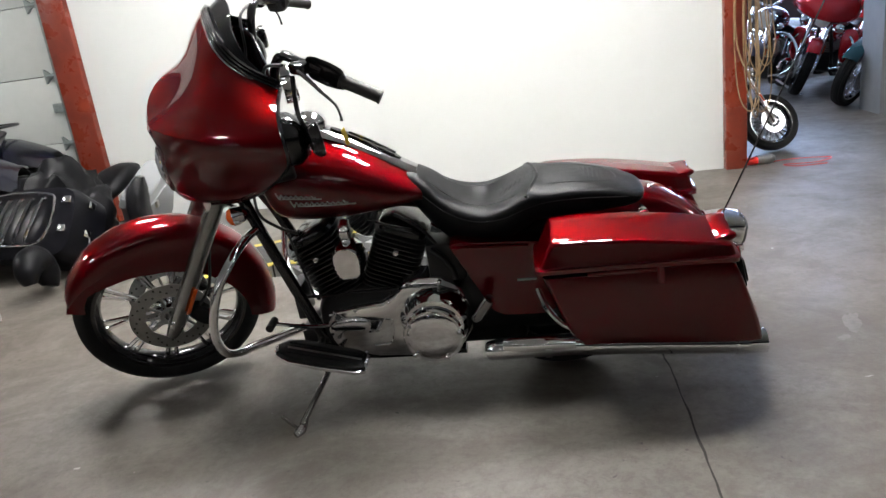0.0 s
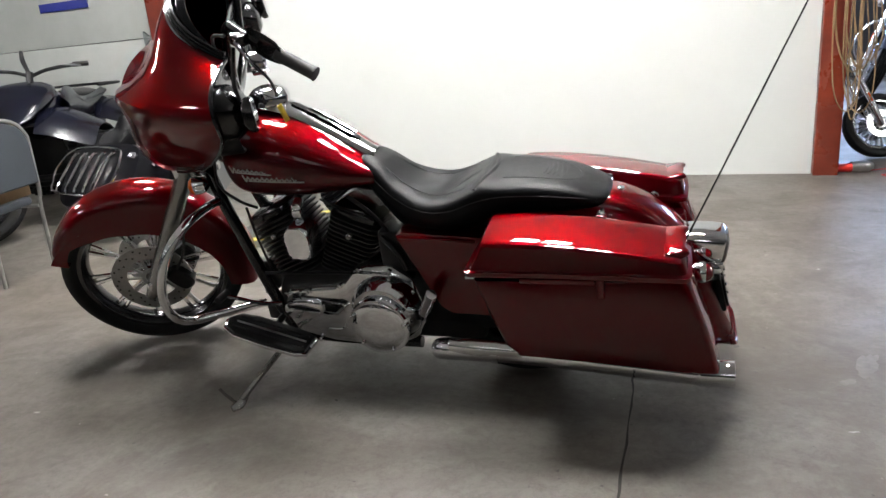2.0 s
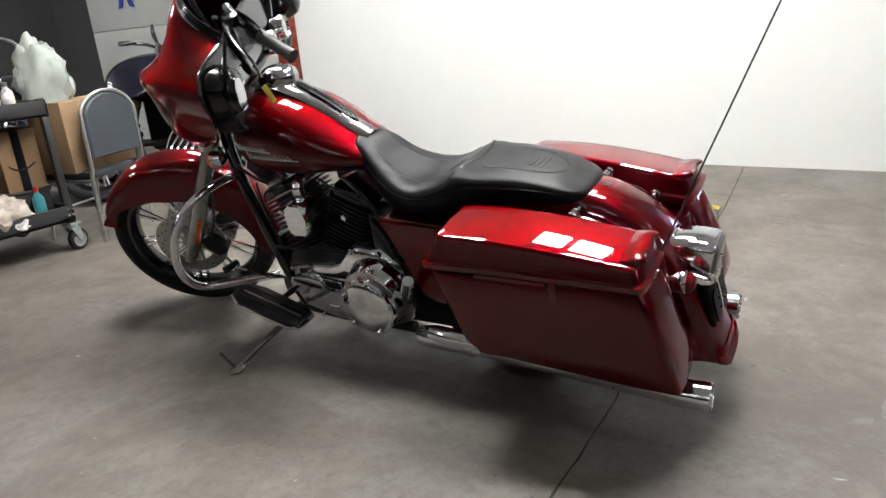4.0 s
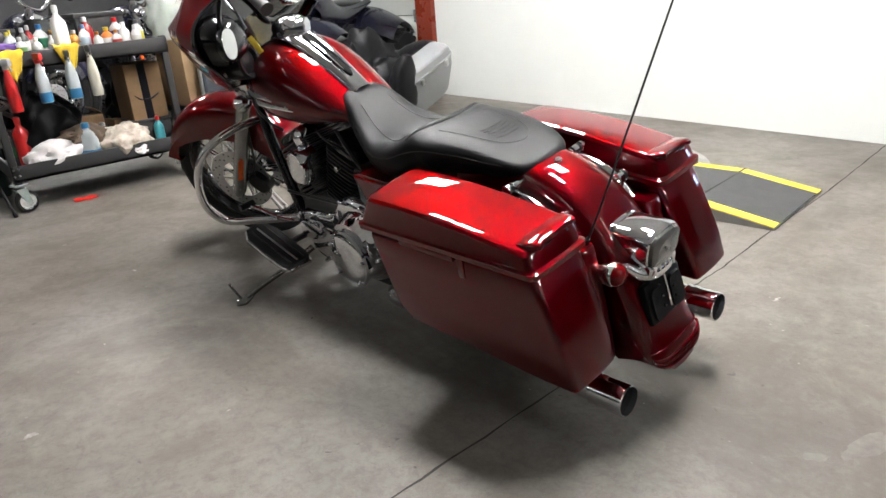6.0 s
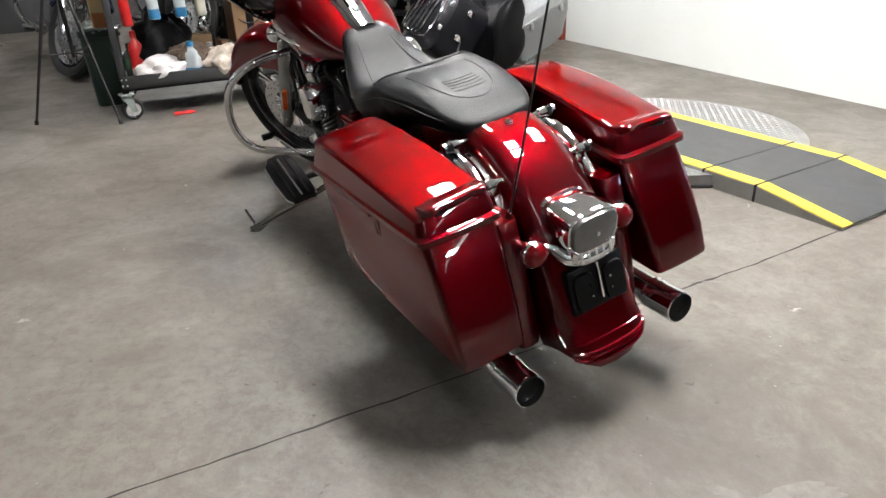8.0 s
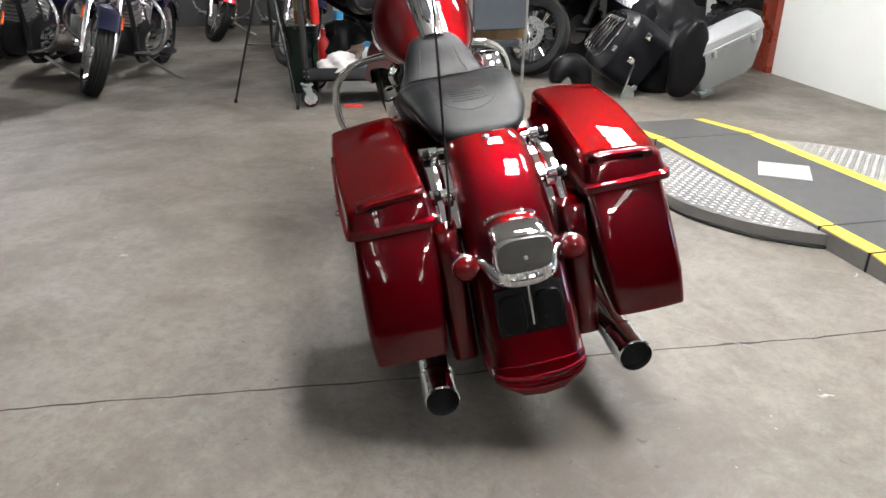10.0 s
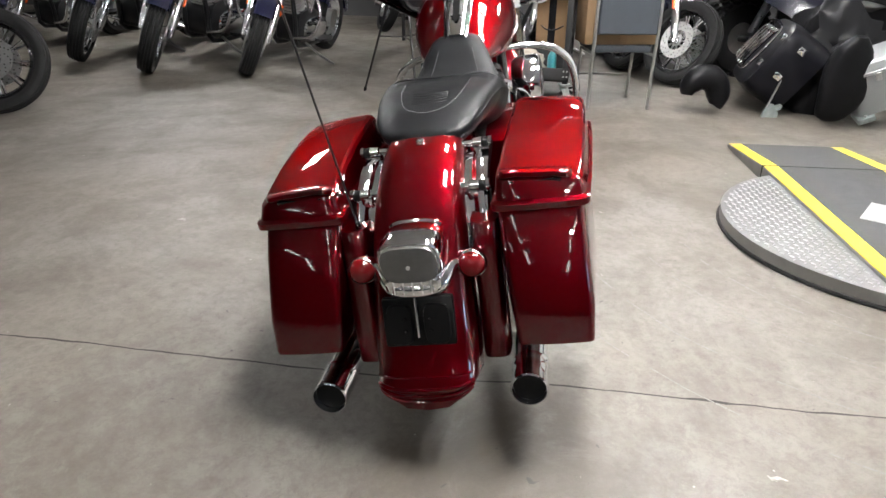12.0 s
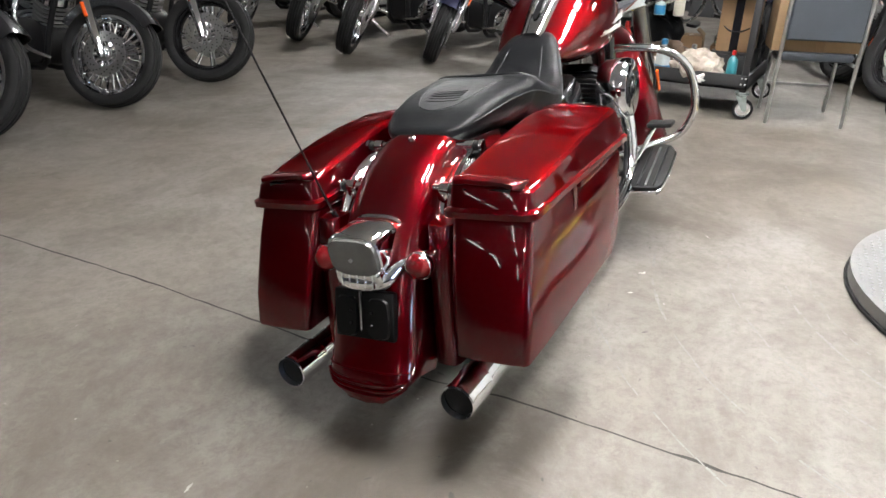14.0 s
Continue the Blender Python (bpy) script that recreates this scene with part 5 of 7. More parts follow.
# ---- parked motorcycles ----
def parked_motorcycle(m, paint, label, rim_mat, spokes, fender=True, steer=28, lean=9, touring=False, pair=0.0, fairing_=False, group="parked motorcycles"):
    """A cruiser: local x is forward, the origin lies under the front axle."""
    top = thing("parked_motorcycle", m @ pose(0, 0, 0, -lean), label, "motorcycle", group)
    piv = Vector((0, 0, 0.32))
    ax = Vector((-math.sin(radians(30)), 0, math.cos(radians(30))))
    S = Matrix.Translation(piv) @ Matrix.Rotation(radians(steer), 4, ax) @ Matrix.Translation(-piv)
    wheel_parts(top, 0.325, 0.245, 0.12, S @ Matrix.Translation(piv), spokes, rim_mat, M_CHROME, 0.14, "front_wheel", pair=pair)
    if fender:
        rows = []
        for i in range(19):
            a = radians(40 + 115 * i / 18)
            prof = [(0.075, 0.30), (0.078, 0.345), (0.066, 0.362), (0.035, 0.37), (0, 0.372)]
            prof += [(-y, r) for y, r in prof[-2::-1]]
            prof += [(y * 0.94, r - 0.004) for y, r in prof[::-1]]
            rows.append([(math.cos(a) * r, y, math.sin(a) * r) for y, r in prof])
        part("front_fender", rings(B(), rows), paint, top, m=S @ Matrix.Translation(piv))
    for s in (1, -1):
        leg = part("fork_leg", tube(B(), [(0.0, 0.1 * s, 0.29), (-0.06, 0.1 * s, 0.42), (-0.2, 0.1 * s, 0.68), (-0.34, 0.1 * s, 0.95)], [0.02, 0.034, 0.032, 0.027], 12, 3), M_CHROME, top, m=S)
        part("reflector", tube(B(), [(-0.115, 0.136 * s, 0.52), (-0.16, 0.136 * s, 0.6)], 0.013, 8, flat=0.5), M_AMBER, leg, "orange fork reflector", m=S)
        part("handgrip", tube(B(), [(-0.72, 0.38 * s, 1.06), (-0.80, 0.46 * s, 1.05)], 0.018, 10), M_GRIP, top, m=S)
        part("mirror", rings(B(), [oval((x, 0.42 * s, 1.22), (0, 1, 0), (0, 0, 1), a, b, 16, 2.4) for x, a, b in ((-0.6, 0.03, 0.02), (-0.61, 0.06, 0.035), (-0.63, 0.055, 0.03))]), M_CHROME, top, m=S)
        part("turn_signal", lathe(B(), [(-0.03, 0.01), (-0.01, 0.03), (0.02, 0.033), (0.04, 0.02), (0.045, 0.003)], 14, (-0.3, 0.2 * s, 0.84), "x"), M_CHROME, top, m=S)
        part("muffler", tube(B(), [(-0.7, -0.16, 0.3), (-0.95, -0.21, 0.22 + 0.05 * (s + 1)), (-1.3, -0.22, 0.2 + 0.06 * (s + 1)), (-1.95, -0.22, 0.22 + 0.06 * (s + 1))], [0.024, 0.026, 0.038, 0.042], 12, 3), M_CHROME, top)
        part("frame_tube", tube(B(), [(-0.42, 0.06 * s, 0.85), (-0.55, 0.1 * s, 0.4), (-0.65, 0.1 * s, 0.18), (-1.2, 0.11 * s, 0.17)], 0.02, 10, 3), M_SATIN, top)
        part("footboard", rings(B(), [oval((-0.75, 0.3 * s, z), (1, 0, 0), (0, 1, 0), 0.15, 0.05, 16, 3.5) for z in (0.26, 0.285)]), M_SATIN, top)
        if touring:
            part("saddlebag", rings(B(), [oval((-1.72, 0.3 * s, z), (1, 0, 0), (0, 1, 0), a, 0.1, 20, 5) for z, a in ((0.3, 0.25), (0.32, 0.27), (0.58, 0.3), (0.6, 0.31), (0.66, 0.28), (0.68, 0.22))]), paint, top)
        part("engine_guard", tube(B(), [(-0.5, 0.06 * s, 0.72), (-0.47, 0.25 * s, 0.7), (-0.42, 0.36 * s, 0.58), (-0.40, 0.37 * s, 0.45), (-0.44, 0.3 * s, 0.33), (-0.56, 0.1 * s, 0.26)], 0.015, 10, 4), M_CHROME, top)
    if fairing_:
        fr = part("fairing", rings(B(), [two_half(x, z, a, u, d, 28, 2.4, 2.2) for x, z, a, u, d in ((-0.14, 0.98, 0.1, 0.06, 0.08), (-0.17, 0.99, 0.2, 0.11, 0.13), (-0.26, 1.0, 0.31, 0.17, 0.17), (-0.4, 1.01, 0.38, 0.22, 0.19), (-0.5, 1.01, 0.39, 0.23, 0.19), (-0.52, 1.01, 0.36, 0.2, 0.17))]), paint, top, m=S)
        part("windscreen", sheet(B(), [[(-0.42 - 0.05 * k, 0.3 * (i / 5 - 1) * (1 - 0.08 * k), 1.18 + 0.07 * k - 0.1 * (i / 5 - 1) ** 2) for i in range(11)] for k in range(4)], 0.004), M_SMOKE, fr, m=S)
        for s in (1, -1):
            part("spotlight", lathe(B(), [(-0.06, 0.03), (0.0, 0.05), (0.02, 0.052), (0.035, 0.03), (0.04, 0.003)], 18, (-0.18, 0.2 * s, 0.82), "x"), M_CHROME, top, m=S)
            part("leg_shield", rings(B(), [oval((x, 0.29 * s, 0.55), (0, 1, 0), (0, 0, 1), a, b, 20, 3) for x, a, b in ((-0.44, 0.07, 0.16), (-0.47, 0.1, 0.2), (-0.62, 0.1, 0.2), (-0.65, 0.07, 0.16))]), paint, top)
    part("fork_clamp", box(B(), (-0.35, -0.13, 0.86), (-0.24, 0.13, 0.93), 0.012), M_CHROME, top, m=S)
    hl_ = part("headlight", lathe(B(), [(-0.1, 0.03), (-0.08, 0.075), (0.0, 0.09), (0.02, 0.092), (0.03, 0.085)], 24, (-0.22, 0, 0.86), "x"), M_CHROME, top, m=S)
    part("lens", lathe(B(), [(0.028, 0.083), (0.045, 0.05), (0.05, 0.003)], 20, (-0.22, 0, 0.86), "x"), M_LENS, hl_, m=S)
    part("handlebar", tube(B(), [(-0.78, 0.44, 1.05), (-0.70, 0.36, 1.07), (-0.52, 0.2, 1.12), (-0.45, 0.08, 1.0), (-0.45, -0.08, 1.0), (-0.52, -0.2, 1.12), (-0.70, -0.36, 1.07), (-0.78, -0.44, 1.05)], 0.014, 10, 4), M_CHROME, top, m=S)
    part("fuel_tank", rings(B(), [two_half(*r) for r in along([(-0.48, 0.86, 0.03, 0.03, 0.03), (-0.52, 0.86, 0.11, 0.08, 0.09), (-0.64, 0.85, 0.155, 0.12, 0.12), (-0.8, 0.83, 0.155, 0.11, 0.1), (-0.95, 0.8, 0.1, 0.07, 0.06), (-1.05, 0.78, 0.03, 0.02, 0.02)], 2)]), paint, top)
    part("seat", rings(B(), [two_half(*r) for r in along([(-0.95, 0.77, 0.03, 0.02, 0.02), (-1.0, 0.75, 0.1, 0.05, 0.06), (-1.2, 0.69, 0.16, 0.04, 0.08), (-1.38, 0.72, 0.15, 0.07, 0.07), (-1.65, 0.75, 0.12, 0.05, 0.05), (-1.75, 0.75, 0.04, 0.02, 0.02)], 2)]), M_LEATHER, top)
    rows = []
    for i in range(17):
        a = radians(30 + 140 * i / 16)
        prof = [(0.095, 0.27), (0.1, 0.335), (0.085, 0.36), (0.045, 0.37), (0, 0.372)]
        prof += [(-y, r) for y, r in prof[-2::-1]]
        prof += [(y * 0.94, r - 0.004) for y, r in prof[::-1]]
        rows.append([(-1.62 + math.cos(a) * r, y, 0.32 + math.sin(a) * r) for y, r in prof])
    part("rear_fender", rings(B(), rows), paint, top)
    rwm = Matrix.Translation((-1.62, 0, 0.32))
    w_ = part("rear_wheel", lathe(B(), [(-0.07, 0.02), (-0.07, 0.09), (0.07, 0.09), (0.07, 0.02)], 16), M_STEEL, top, m=rwm)
    part("tyre", lathe(B(), [(-0.06, 0.21), (-0.075, 0.26), (-0.05, 0.31), (0, 0.32), (0.05, 0.31), (0.075, 0.26), (0.06, 0.21)], 36, closed=True), M_RUBBER, w_, m=rwm)
    part("rim", lathe(B(), [(-0.06, 0.215), (-0.03, 0.19), (0.03, 0.19), (0.06, 0.215)], 36, closed=True), rim_mat, w_, m=rwm)
    part("crankcase", rings(B(), [oval((-0.82, y, 0.34), (1, 0, 0), (0, 0, 1), a, b, 24, 3) for y, a, b in ((-0.15, 0.18, 0.1), (-0.12, 0.24, 0.15), (0.12, 0.24, 0.15), (0.15, 0.18, 0.1))]), M_SATIN, top)
    part("primary_cover", rings(B(), [oval((-0.9, y, 0.32), (1, 0, 0), (0, 0, 1), a, b, 26, 2.6) for y, a, b in ((0.12, 0.26, 0.11), (0.17, 0.25, 0.1), (0.185, 0.2, 0.07))]), M_CHROME, top)
    part("air_cleaner", lathe(B(), [(-0.12, 0.08), (-0.2, 0.095), (-0.22, 0.08), (-0.225, 0.003)], 24, (-0.78, 0, 0.62)), M_CHROME, top)
    for x, tl_ in ((-0.72, 22.5), (-0.87, -22.5)):
        cm = pose(x, 0, 0.43, 0, tl_)
        cy = part("cylinder", rings(B(), [oval((0, 0, z), (1, 0, 0), (0, 1, 0), 0.07, 0.08, 16, 3) for z in (0, 0.25)]), M_SATIN, top, m=cm)
        for k in range(6):
            part("fin", rings(B(), [oval((0, 0, 0.02 + 0.03 * k + dz), (1, 0, 0), (0, 1, 0), 0.09, 0.105, 14, 4) for dz in (0, 0.012)]), M_ALU, cy, m=cm)
        part("rocker_cover", rings(B(), [oval((0, 0, z), (1, 0, 0), (0, 1, 0), a, b, 18, 4) for z, a, b in ((0.2, 0.09, 0.11), (0.25, 0.09, 0.11), (0.275, 0.06, 0.08))]), M_CHROME, cy, m=cm)
        part("pushrod_tube", tube(B(), [(-0.8, 0.13, 0.42), (x + (0.05 if tl_ > 0 else -0.05), 0.13, 0.62)], 0.012, 8), M_CHROME, top)
    st = part("side_stand", tube(B(), [(-0.75, 0.13, 0.2), (-0.72, 0.3, 0.12), (-0.70, 0.44, 0.075)], 0.012, 8), M_STEEL, top)
    return top


M_P_BLACK = mat("gloss_black_paint", (0.01, 0.01, 0.012), 0.2, 0.0, 1.0, vary=0.2, scale=5)
M_P_RED = mat("bright_red_paint", (0.5, 0.008, 0.015), 0.25, 0.3, 1.0, vary=0.08, scale=5)
M_P_TEAL = mat("blue_green_paint", (0.02, 0.09, 0.12), 0.25, 0.4, 1.0, vary=0.08, scale=5)
M_P_BLUE = mat("dark_blue_paint", (0.01, 0.012, 0.04), 0.22, 0.3, 1.0, vary=0.1, scale=5)


def place(fx, fy, heading, size=1.0):
    return pose(fx, fy, 0, 0, 0, heading) @ Matrix.Scale(size, 4)


first = parked_motorcycle(place(-3.46, 0.2, 0, 1.12), M_P_BLUE, "dark blue and chrome parked cruiser motorcycle", M_CHROME, 9, pair=0.0)
second = copy_thing(first, place(-3.34, -0.74, 0, 1.12) @ pose(0, 0, 0, -9))
tagged(second, "dark blue and chrome parked cruiser motorcycle")
copy_thing(first, place(-3.72, -1.76, 0, 1.12) @ pose(0, 0, 0, -9))
copy_thing(first, place(-3.9, -2.9, 0) @ pose(0, 0, 0, -9))
tour = parked_motorcycle(place(-0.6, -0.74, 88, 1.1), M_P_BLACK, "black parked touring motorcycle with hard bags", M_CHROME, 28, touring=True)
copy_thing(tour, place(0.42, -0.66, 92, 1.1) @ pose(0, 0, 0, -9))
bare = parked_motorcycle(place(-1.58, -0.87, 90, 1.15), M_P_BLACK, "black parked cruiser motorcycle with a bare front wheel", M_BLACK, 10, fender=False, pair=0.07)
red_far = parked_motorcycle(place(-7.0, 0.45, 5), M_P_RED, "bright red parked motorcycle", M_BLACK, 12)
red_tour = parked_motorcycle(place(3.75, 10.9, 232, 1.15), M_P_RED, "bright red touring motorcycle with fairing and chrome lights", M_CHROME, 20, touring=True, fairing_=True)
teal = parked_motorcycle(place(3.85, 9.3, 200, 1.15), M_P_TEAL, "blue-green parked cruiser motorcycle", M_CHROME, 24)
wheel_bike = parked_motorcycle(place(2.36, 6.98, -14, 0.8), M_P_BLACK, "black parked cruiser motorcycle behind the post", M_BLACK, 24, fender=False, steer=34)
chrome_back = copy_thing(bare, place(-4.05, 4.0, 20) @ pose(0, 0, 0, -9))
for y in (1.7, 2.7, 3.6):
    copy_thing(first, place(-4.75, y, 4, 1.1) @ pose(0, 0, 0, -9))
copy_thing(first, place(2.85, 10.4, 240, 1.15) @ pose(0, 0, 0, -9))
copy_thing(red_tour, place(4.75, 11.6, 228, 1.15) @ pose(0, 0, 0, -9))


# ---- work cart ----
cart = thing("utility_cart", pose(-2.8, 2.0, 0), "black two-shelf utility cart crowded with bottles and rags", "cart")
M_CART = mat("black_cart_plastic", (0.011, 0.011, 0.012), 0.6, vary=0.35, scale=8, bump=0.1, bump_scale=90)
for nm, z in (("lower_shelf", 0.2), ("upper_shelf", 0.87)):
    bm = box(B(), (-0.82, 0.0, z), (0.0, 1.12, z + 0.02), 0.004)
    for lo, hi in (((-0.02, 0, z), (0.0, 1.12, z + 0.1)), ((-0.82, 0, z), (-0.80, 1.12, z + 0.1)), ((-0.82, 0, z), (0, 0.02, z + 0.1)), ((-0.82, 1.10, z), (0, 1.12, z + 0.1))):
        box(bm, lo, hi, 0.004)
    part(nm, bm, M_CART, cart)
for x in (-0.80, -0.025):
    for y in (0.02, 1.095):
        part("post", box(B(), (x - 0.022, y - 0.022, 0.18), (x + 0.022, y + 0.022, 0.98), 0.006), M_CART, cart)
        turned = pose(x, y, 0, 0, 0, -75)
        cs = part("caster", lathe(box(B(), (-0.045, -0.04, 0.172), (0.045, 0.04, 0.186), 0.004), [(0.15, 0.012), (0.152, 0.03), (0.166, 0.034), (0.173, 0.028)], 20, (0, 0, 0), "z"), M_GALV, cart, "grey swivel caster", m=turned)
        for w in (-0.03, 0.026):
            part("fork", prism_xz([(-0.045, 0.06), (-0.02, 0.055), (-0.005, 0.075), (0.035, 0.155), (-0.03, 0.155)], w, w + 0.004), M_GALV, cs, m=turned)
        part("tread", lathe(B(), [(-0.02, 0.05), (-0.02, 0.063), (-0.014, 0.07), (0.014, 0.07), (0.02, 0.063), (0.02, 0.05)], 28, (-0.02, 0, 0.0705), closed=True), M_RUBBER, cs, "black caster tread", m=turned)
        part("disc", lathe(B(), [(-0.021, 0.004), (-0.021, 0.03), (-0.018, 0.04), (-0.022, 0.051), (0.022, 0.051), (0.018, 0.04), (0.021, 0.03), (0.021, 0.004)], 28, (-0.02, 0, 0.0705), closed=True), M_CHROME, cs, "bright metal caster disc", m=turned)
for x, y in ((-0.045, 0.01), (-0.01, 0.04), (-0.045, 1.105), (-0.01, 1.08)):
    for z in (0.24, 0.28):
        part("bolt", lathe(B(), [(0.0, 0.006), (0.012, 0.006), (0.014, 0.004)], 8, (0.0, y, z), "x"), M_STEEL, cart)

PLASTICS = {}


def plastic(color, clear=0.0):
    key = (color, clear)
    if key not in PLASTICS:
        PLASTICS[key] = mat("bottle_plastic", tuple(0.62 * c for c in color), 0.28, 0.0, 0.3, vary=0.12, scale=15, trans=clear)
    return PLASTICS[key]


WHITE, RED, BLUE, AMBER, CLEAR = (0.78, 0.78, 0.76), (0.6, 0.015, 0.015), (0.03, 0.2, 0.4), (0.45, 0.14, 0.02), (0.55, 0.6, 0.62)


def bottle(x, y, z, h, r, color, cap, label, liquid=None, band=None, square=False, tilt=(0, 0)):
    """A bottle with shoulder, neck and cap; the origin is its foot."""
    t = thing("bottle", pose(x, y, z, tilt[0], tilt[1], random.uniform(0, 360)), label, "bottle")
    p = 4.5 if square else 2.0
    part("body", rings(B(), [oval((0, 0, q * h), (1, 0, 0), (0, 1, 0), r * k, r * k * (0.7 if square else 1), 20, p if k > 0.6 else 2) for q, k in ((0, 0.85), (0.02, 1), (0.35, 1), (0.62, 1), (0.70, 0.93), (0.78, 0.6), (0.83, 0.36), (0.88, 0.34))]), plastic(color), t)
    part("cap", lathe(B(), [(0.86 * h, r * 0.3), (0.865 * h, r * 0.42), (0.985 * h, r * 0.4), (h, r * 0.3)], 16, axis="z"), plastic(cap), t)
    if liquid:
        part("liquid", rings(B(), [oval((0, 0, q * h), (1, 0, 0), (0, 1, 0), r * k, r * k * (0.7 if square else 1), 20, p) for q, k in ((0.015, 0.98), (0.02, 1.012), (0.3, 1.012), (0.31, 1.0))]), plastic(liquid), t)
    if band:
        part("wrapper", rings(B(), [oval((0, 0, q * h), (1, 0, 0), (0, 1, 0), r * 1.015, r * 1.015 * (0.7 if square else 1), 20, p) for q in (0.32, 0.6)], cap=False), plastic(band), t, "plain coloured wrapper")
    return t


def spray_bottle(x, y, z, h, r, color, head, label, liquid=None):
    t = thing("spray_bottle", pose(x, y, z, 0, 0, random.uniform(-40, 40)), label, "spray bottle")
    part("body", rings(B(), [oval((0, 0, q * h), (1, 0, 0), (0, 1, 0), r * k, r * k, 20, 2.2) for q, k in ((0, 0.9), (0.02, 1), (0.3, 1), (0.45, 0.95), (0.6, 0.7), (0.7, 0.42), (0.76, 0.35))]), plastic(color), t)
    if liquid:
        part("liquid", rings(B(), [oval((0, 0, q * h), (1, 0, 0), (0, 1, 0), r * 1.012, r * 1.012, 20, 2.2) for q in (0.015, 0.2)]), plastic(liquid), t, "coloured liquid")
    hd = part("trigger_head", box(B(), (-0.022, -0.014, 0.8 * h), (0.05, 0.014, 0.93 * h), 0.008), plastic(head), t, "coloured trigger head")
    part("collar", lathe(B(), [(0.74 * h, 0.014), (0.745 * h, 0.017), (0.81 * h, 0.016)], 14, axis="z"), plastic(head), t)
    part("trigger", tube(B(), [(0.032, 0, 0.84 * h), (0.04, 0, 0.76 * h), (0.052, 0, 0.72 * h)], 0.006, 6), plastic(head), t)
    return t


def crumple(name, x, y, z, sx, sy, sz, material, label, category, seed=1):
    """A crumpled cloth or bag: a squashed ball with folds."""
    bm = B()
    bmesh.ops.create_icosphere(bm, subdivisions=4, radius=1.0)
    for v in bm.verts:
        n = v.co.normalized()
        q = n * 2.1 + Vector((seed * 3.1, seed * 1.7, 0))
        f = 0.28 * noise.noise(q) + 0.2 * abs(noise.noise(q * 2.3)) + 0.1 * abs(noise.noise(q * 5))
        k = 1 + f - 0.15
        v.co = Vector((n.x * sx * k, n.y * sy * k, max(n.z * sz * k, -sz * 0.55) + sz * 0.55))
    ob = part(name, bm, material, m=pose(x, y, z), sharp=55)
    return tagged(ob, label, category)


M_CLOTH_W = mat("white_cloth", (0.555, 0.532, 0.525), 0.9, vary=0.15, scale=9, bump=0.2, bump_scale=120)
M_CLOTH_P = mat("patterned_rag", (0.465, 0.42, 0.36), 0.9, vary=0.6, scale=14, second=(0.165, 0.128, 0.105), bump=0.2, bump_scale=90)
M_CLOTH_Y = mat("yellow_cloth", (0.562, 0.39, 0.03), 0.9, vary=0.2, scale=12, bump=0.2, bump_scale=150)
M_CLOTH_V = mat("purple_cloth", (0.1, 0.05, 0.2), 0.9, vary=0.3, scale=12, bump=0.2, bump_scale=150)
M_BAG = mat("thin_white_plastic_bag", (0.6, 0.66, 0.61), 0.25, trans=0.55, vary=0.2, scale=8, bump=0.15, bump_scale=30)
M_CARD_D = mat("brown_cardboard", (0.182, 0.112, 0.056), 0.85, vary=0.2, scale=7, bump=0.05)

# on the rail: spray bottles hung along the front edge
spray_bottle(-2.755, 2.125, 0.63, 0.34, 0.034, RED, (0.7, 0.7, 0.7), "red spray bottle hung on the cart rail")
spray_bottle(-2.755, 2.30, 0.66, 0.32, 0.036, CLEAR, RED, "clear spray bottle with blue liquid and a red trigger", BLUE)
spray_bottle(-2.755, 2.47, 0.66, 0.32, 0.038, CLEAR, (0.05, 0.05, 0.05), "clear spray bottle with blue liquid", BLUE)
spray_bottle(-2.755, 2.60, 0.66, 0.34, 0.035, (0.62, 0.6, 0.5), (0.03, 0.03, 0.03), "cream spray bottle with a black trigger")
for y, w in ((2.17, 0.075), (2.49, 0.07)):
    rows = [[(-2.9 + 0.035 * i, y - w + 2 * w * k / 10, 0.984 + 0.006 * math.sin(1.3 * k + i)) for k in range(11)] for i in range(4)]
    for i in range(7):
        ww = w * (1.05 - 0.1 * i)
        rows.append([(-2.782 + 0.01 * math.sin(1.1 * k + 0.4 * i), y - ww + 2 * ww * k / 10, 0.975 - 0.02 * i - 0.05 * (i / 6) * (1 - abs(k - 5) / 5)) for k in range(11)])
    tagged(part("cleaning_cloth", sheet(B(), rows, 0.003), M_CLOTH_Y, sharp=70), "yellow cleaning cloth draped over the cart edge", "cloth")
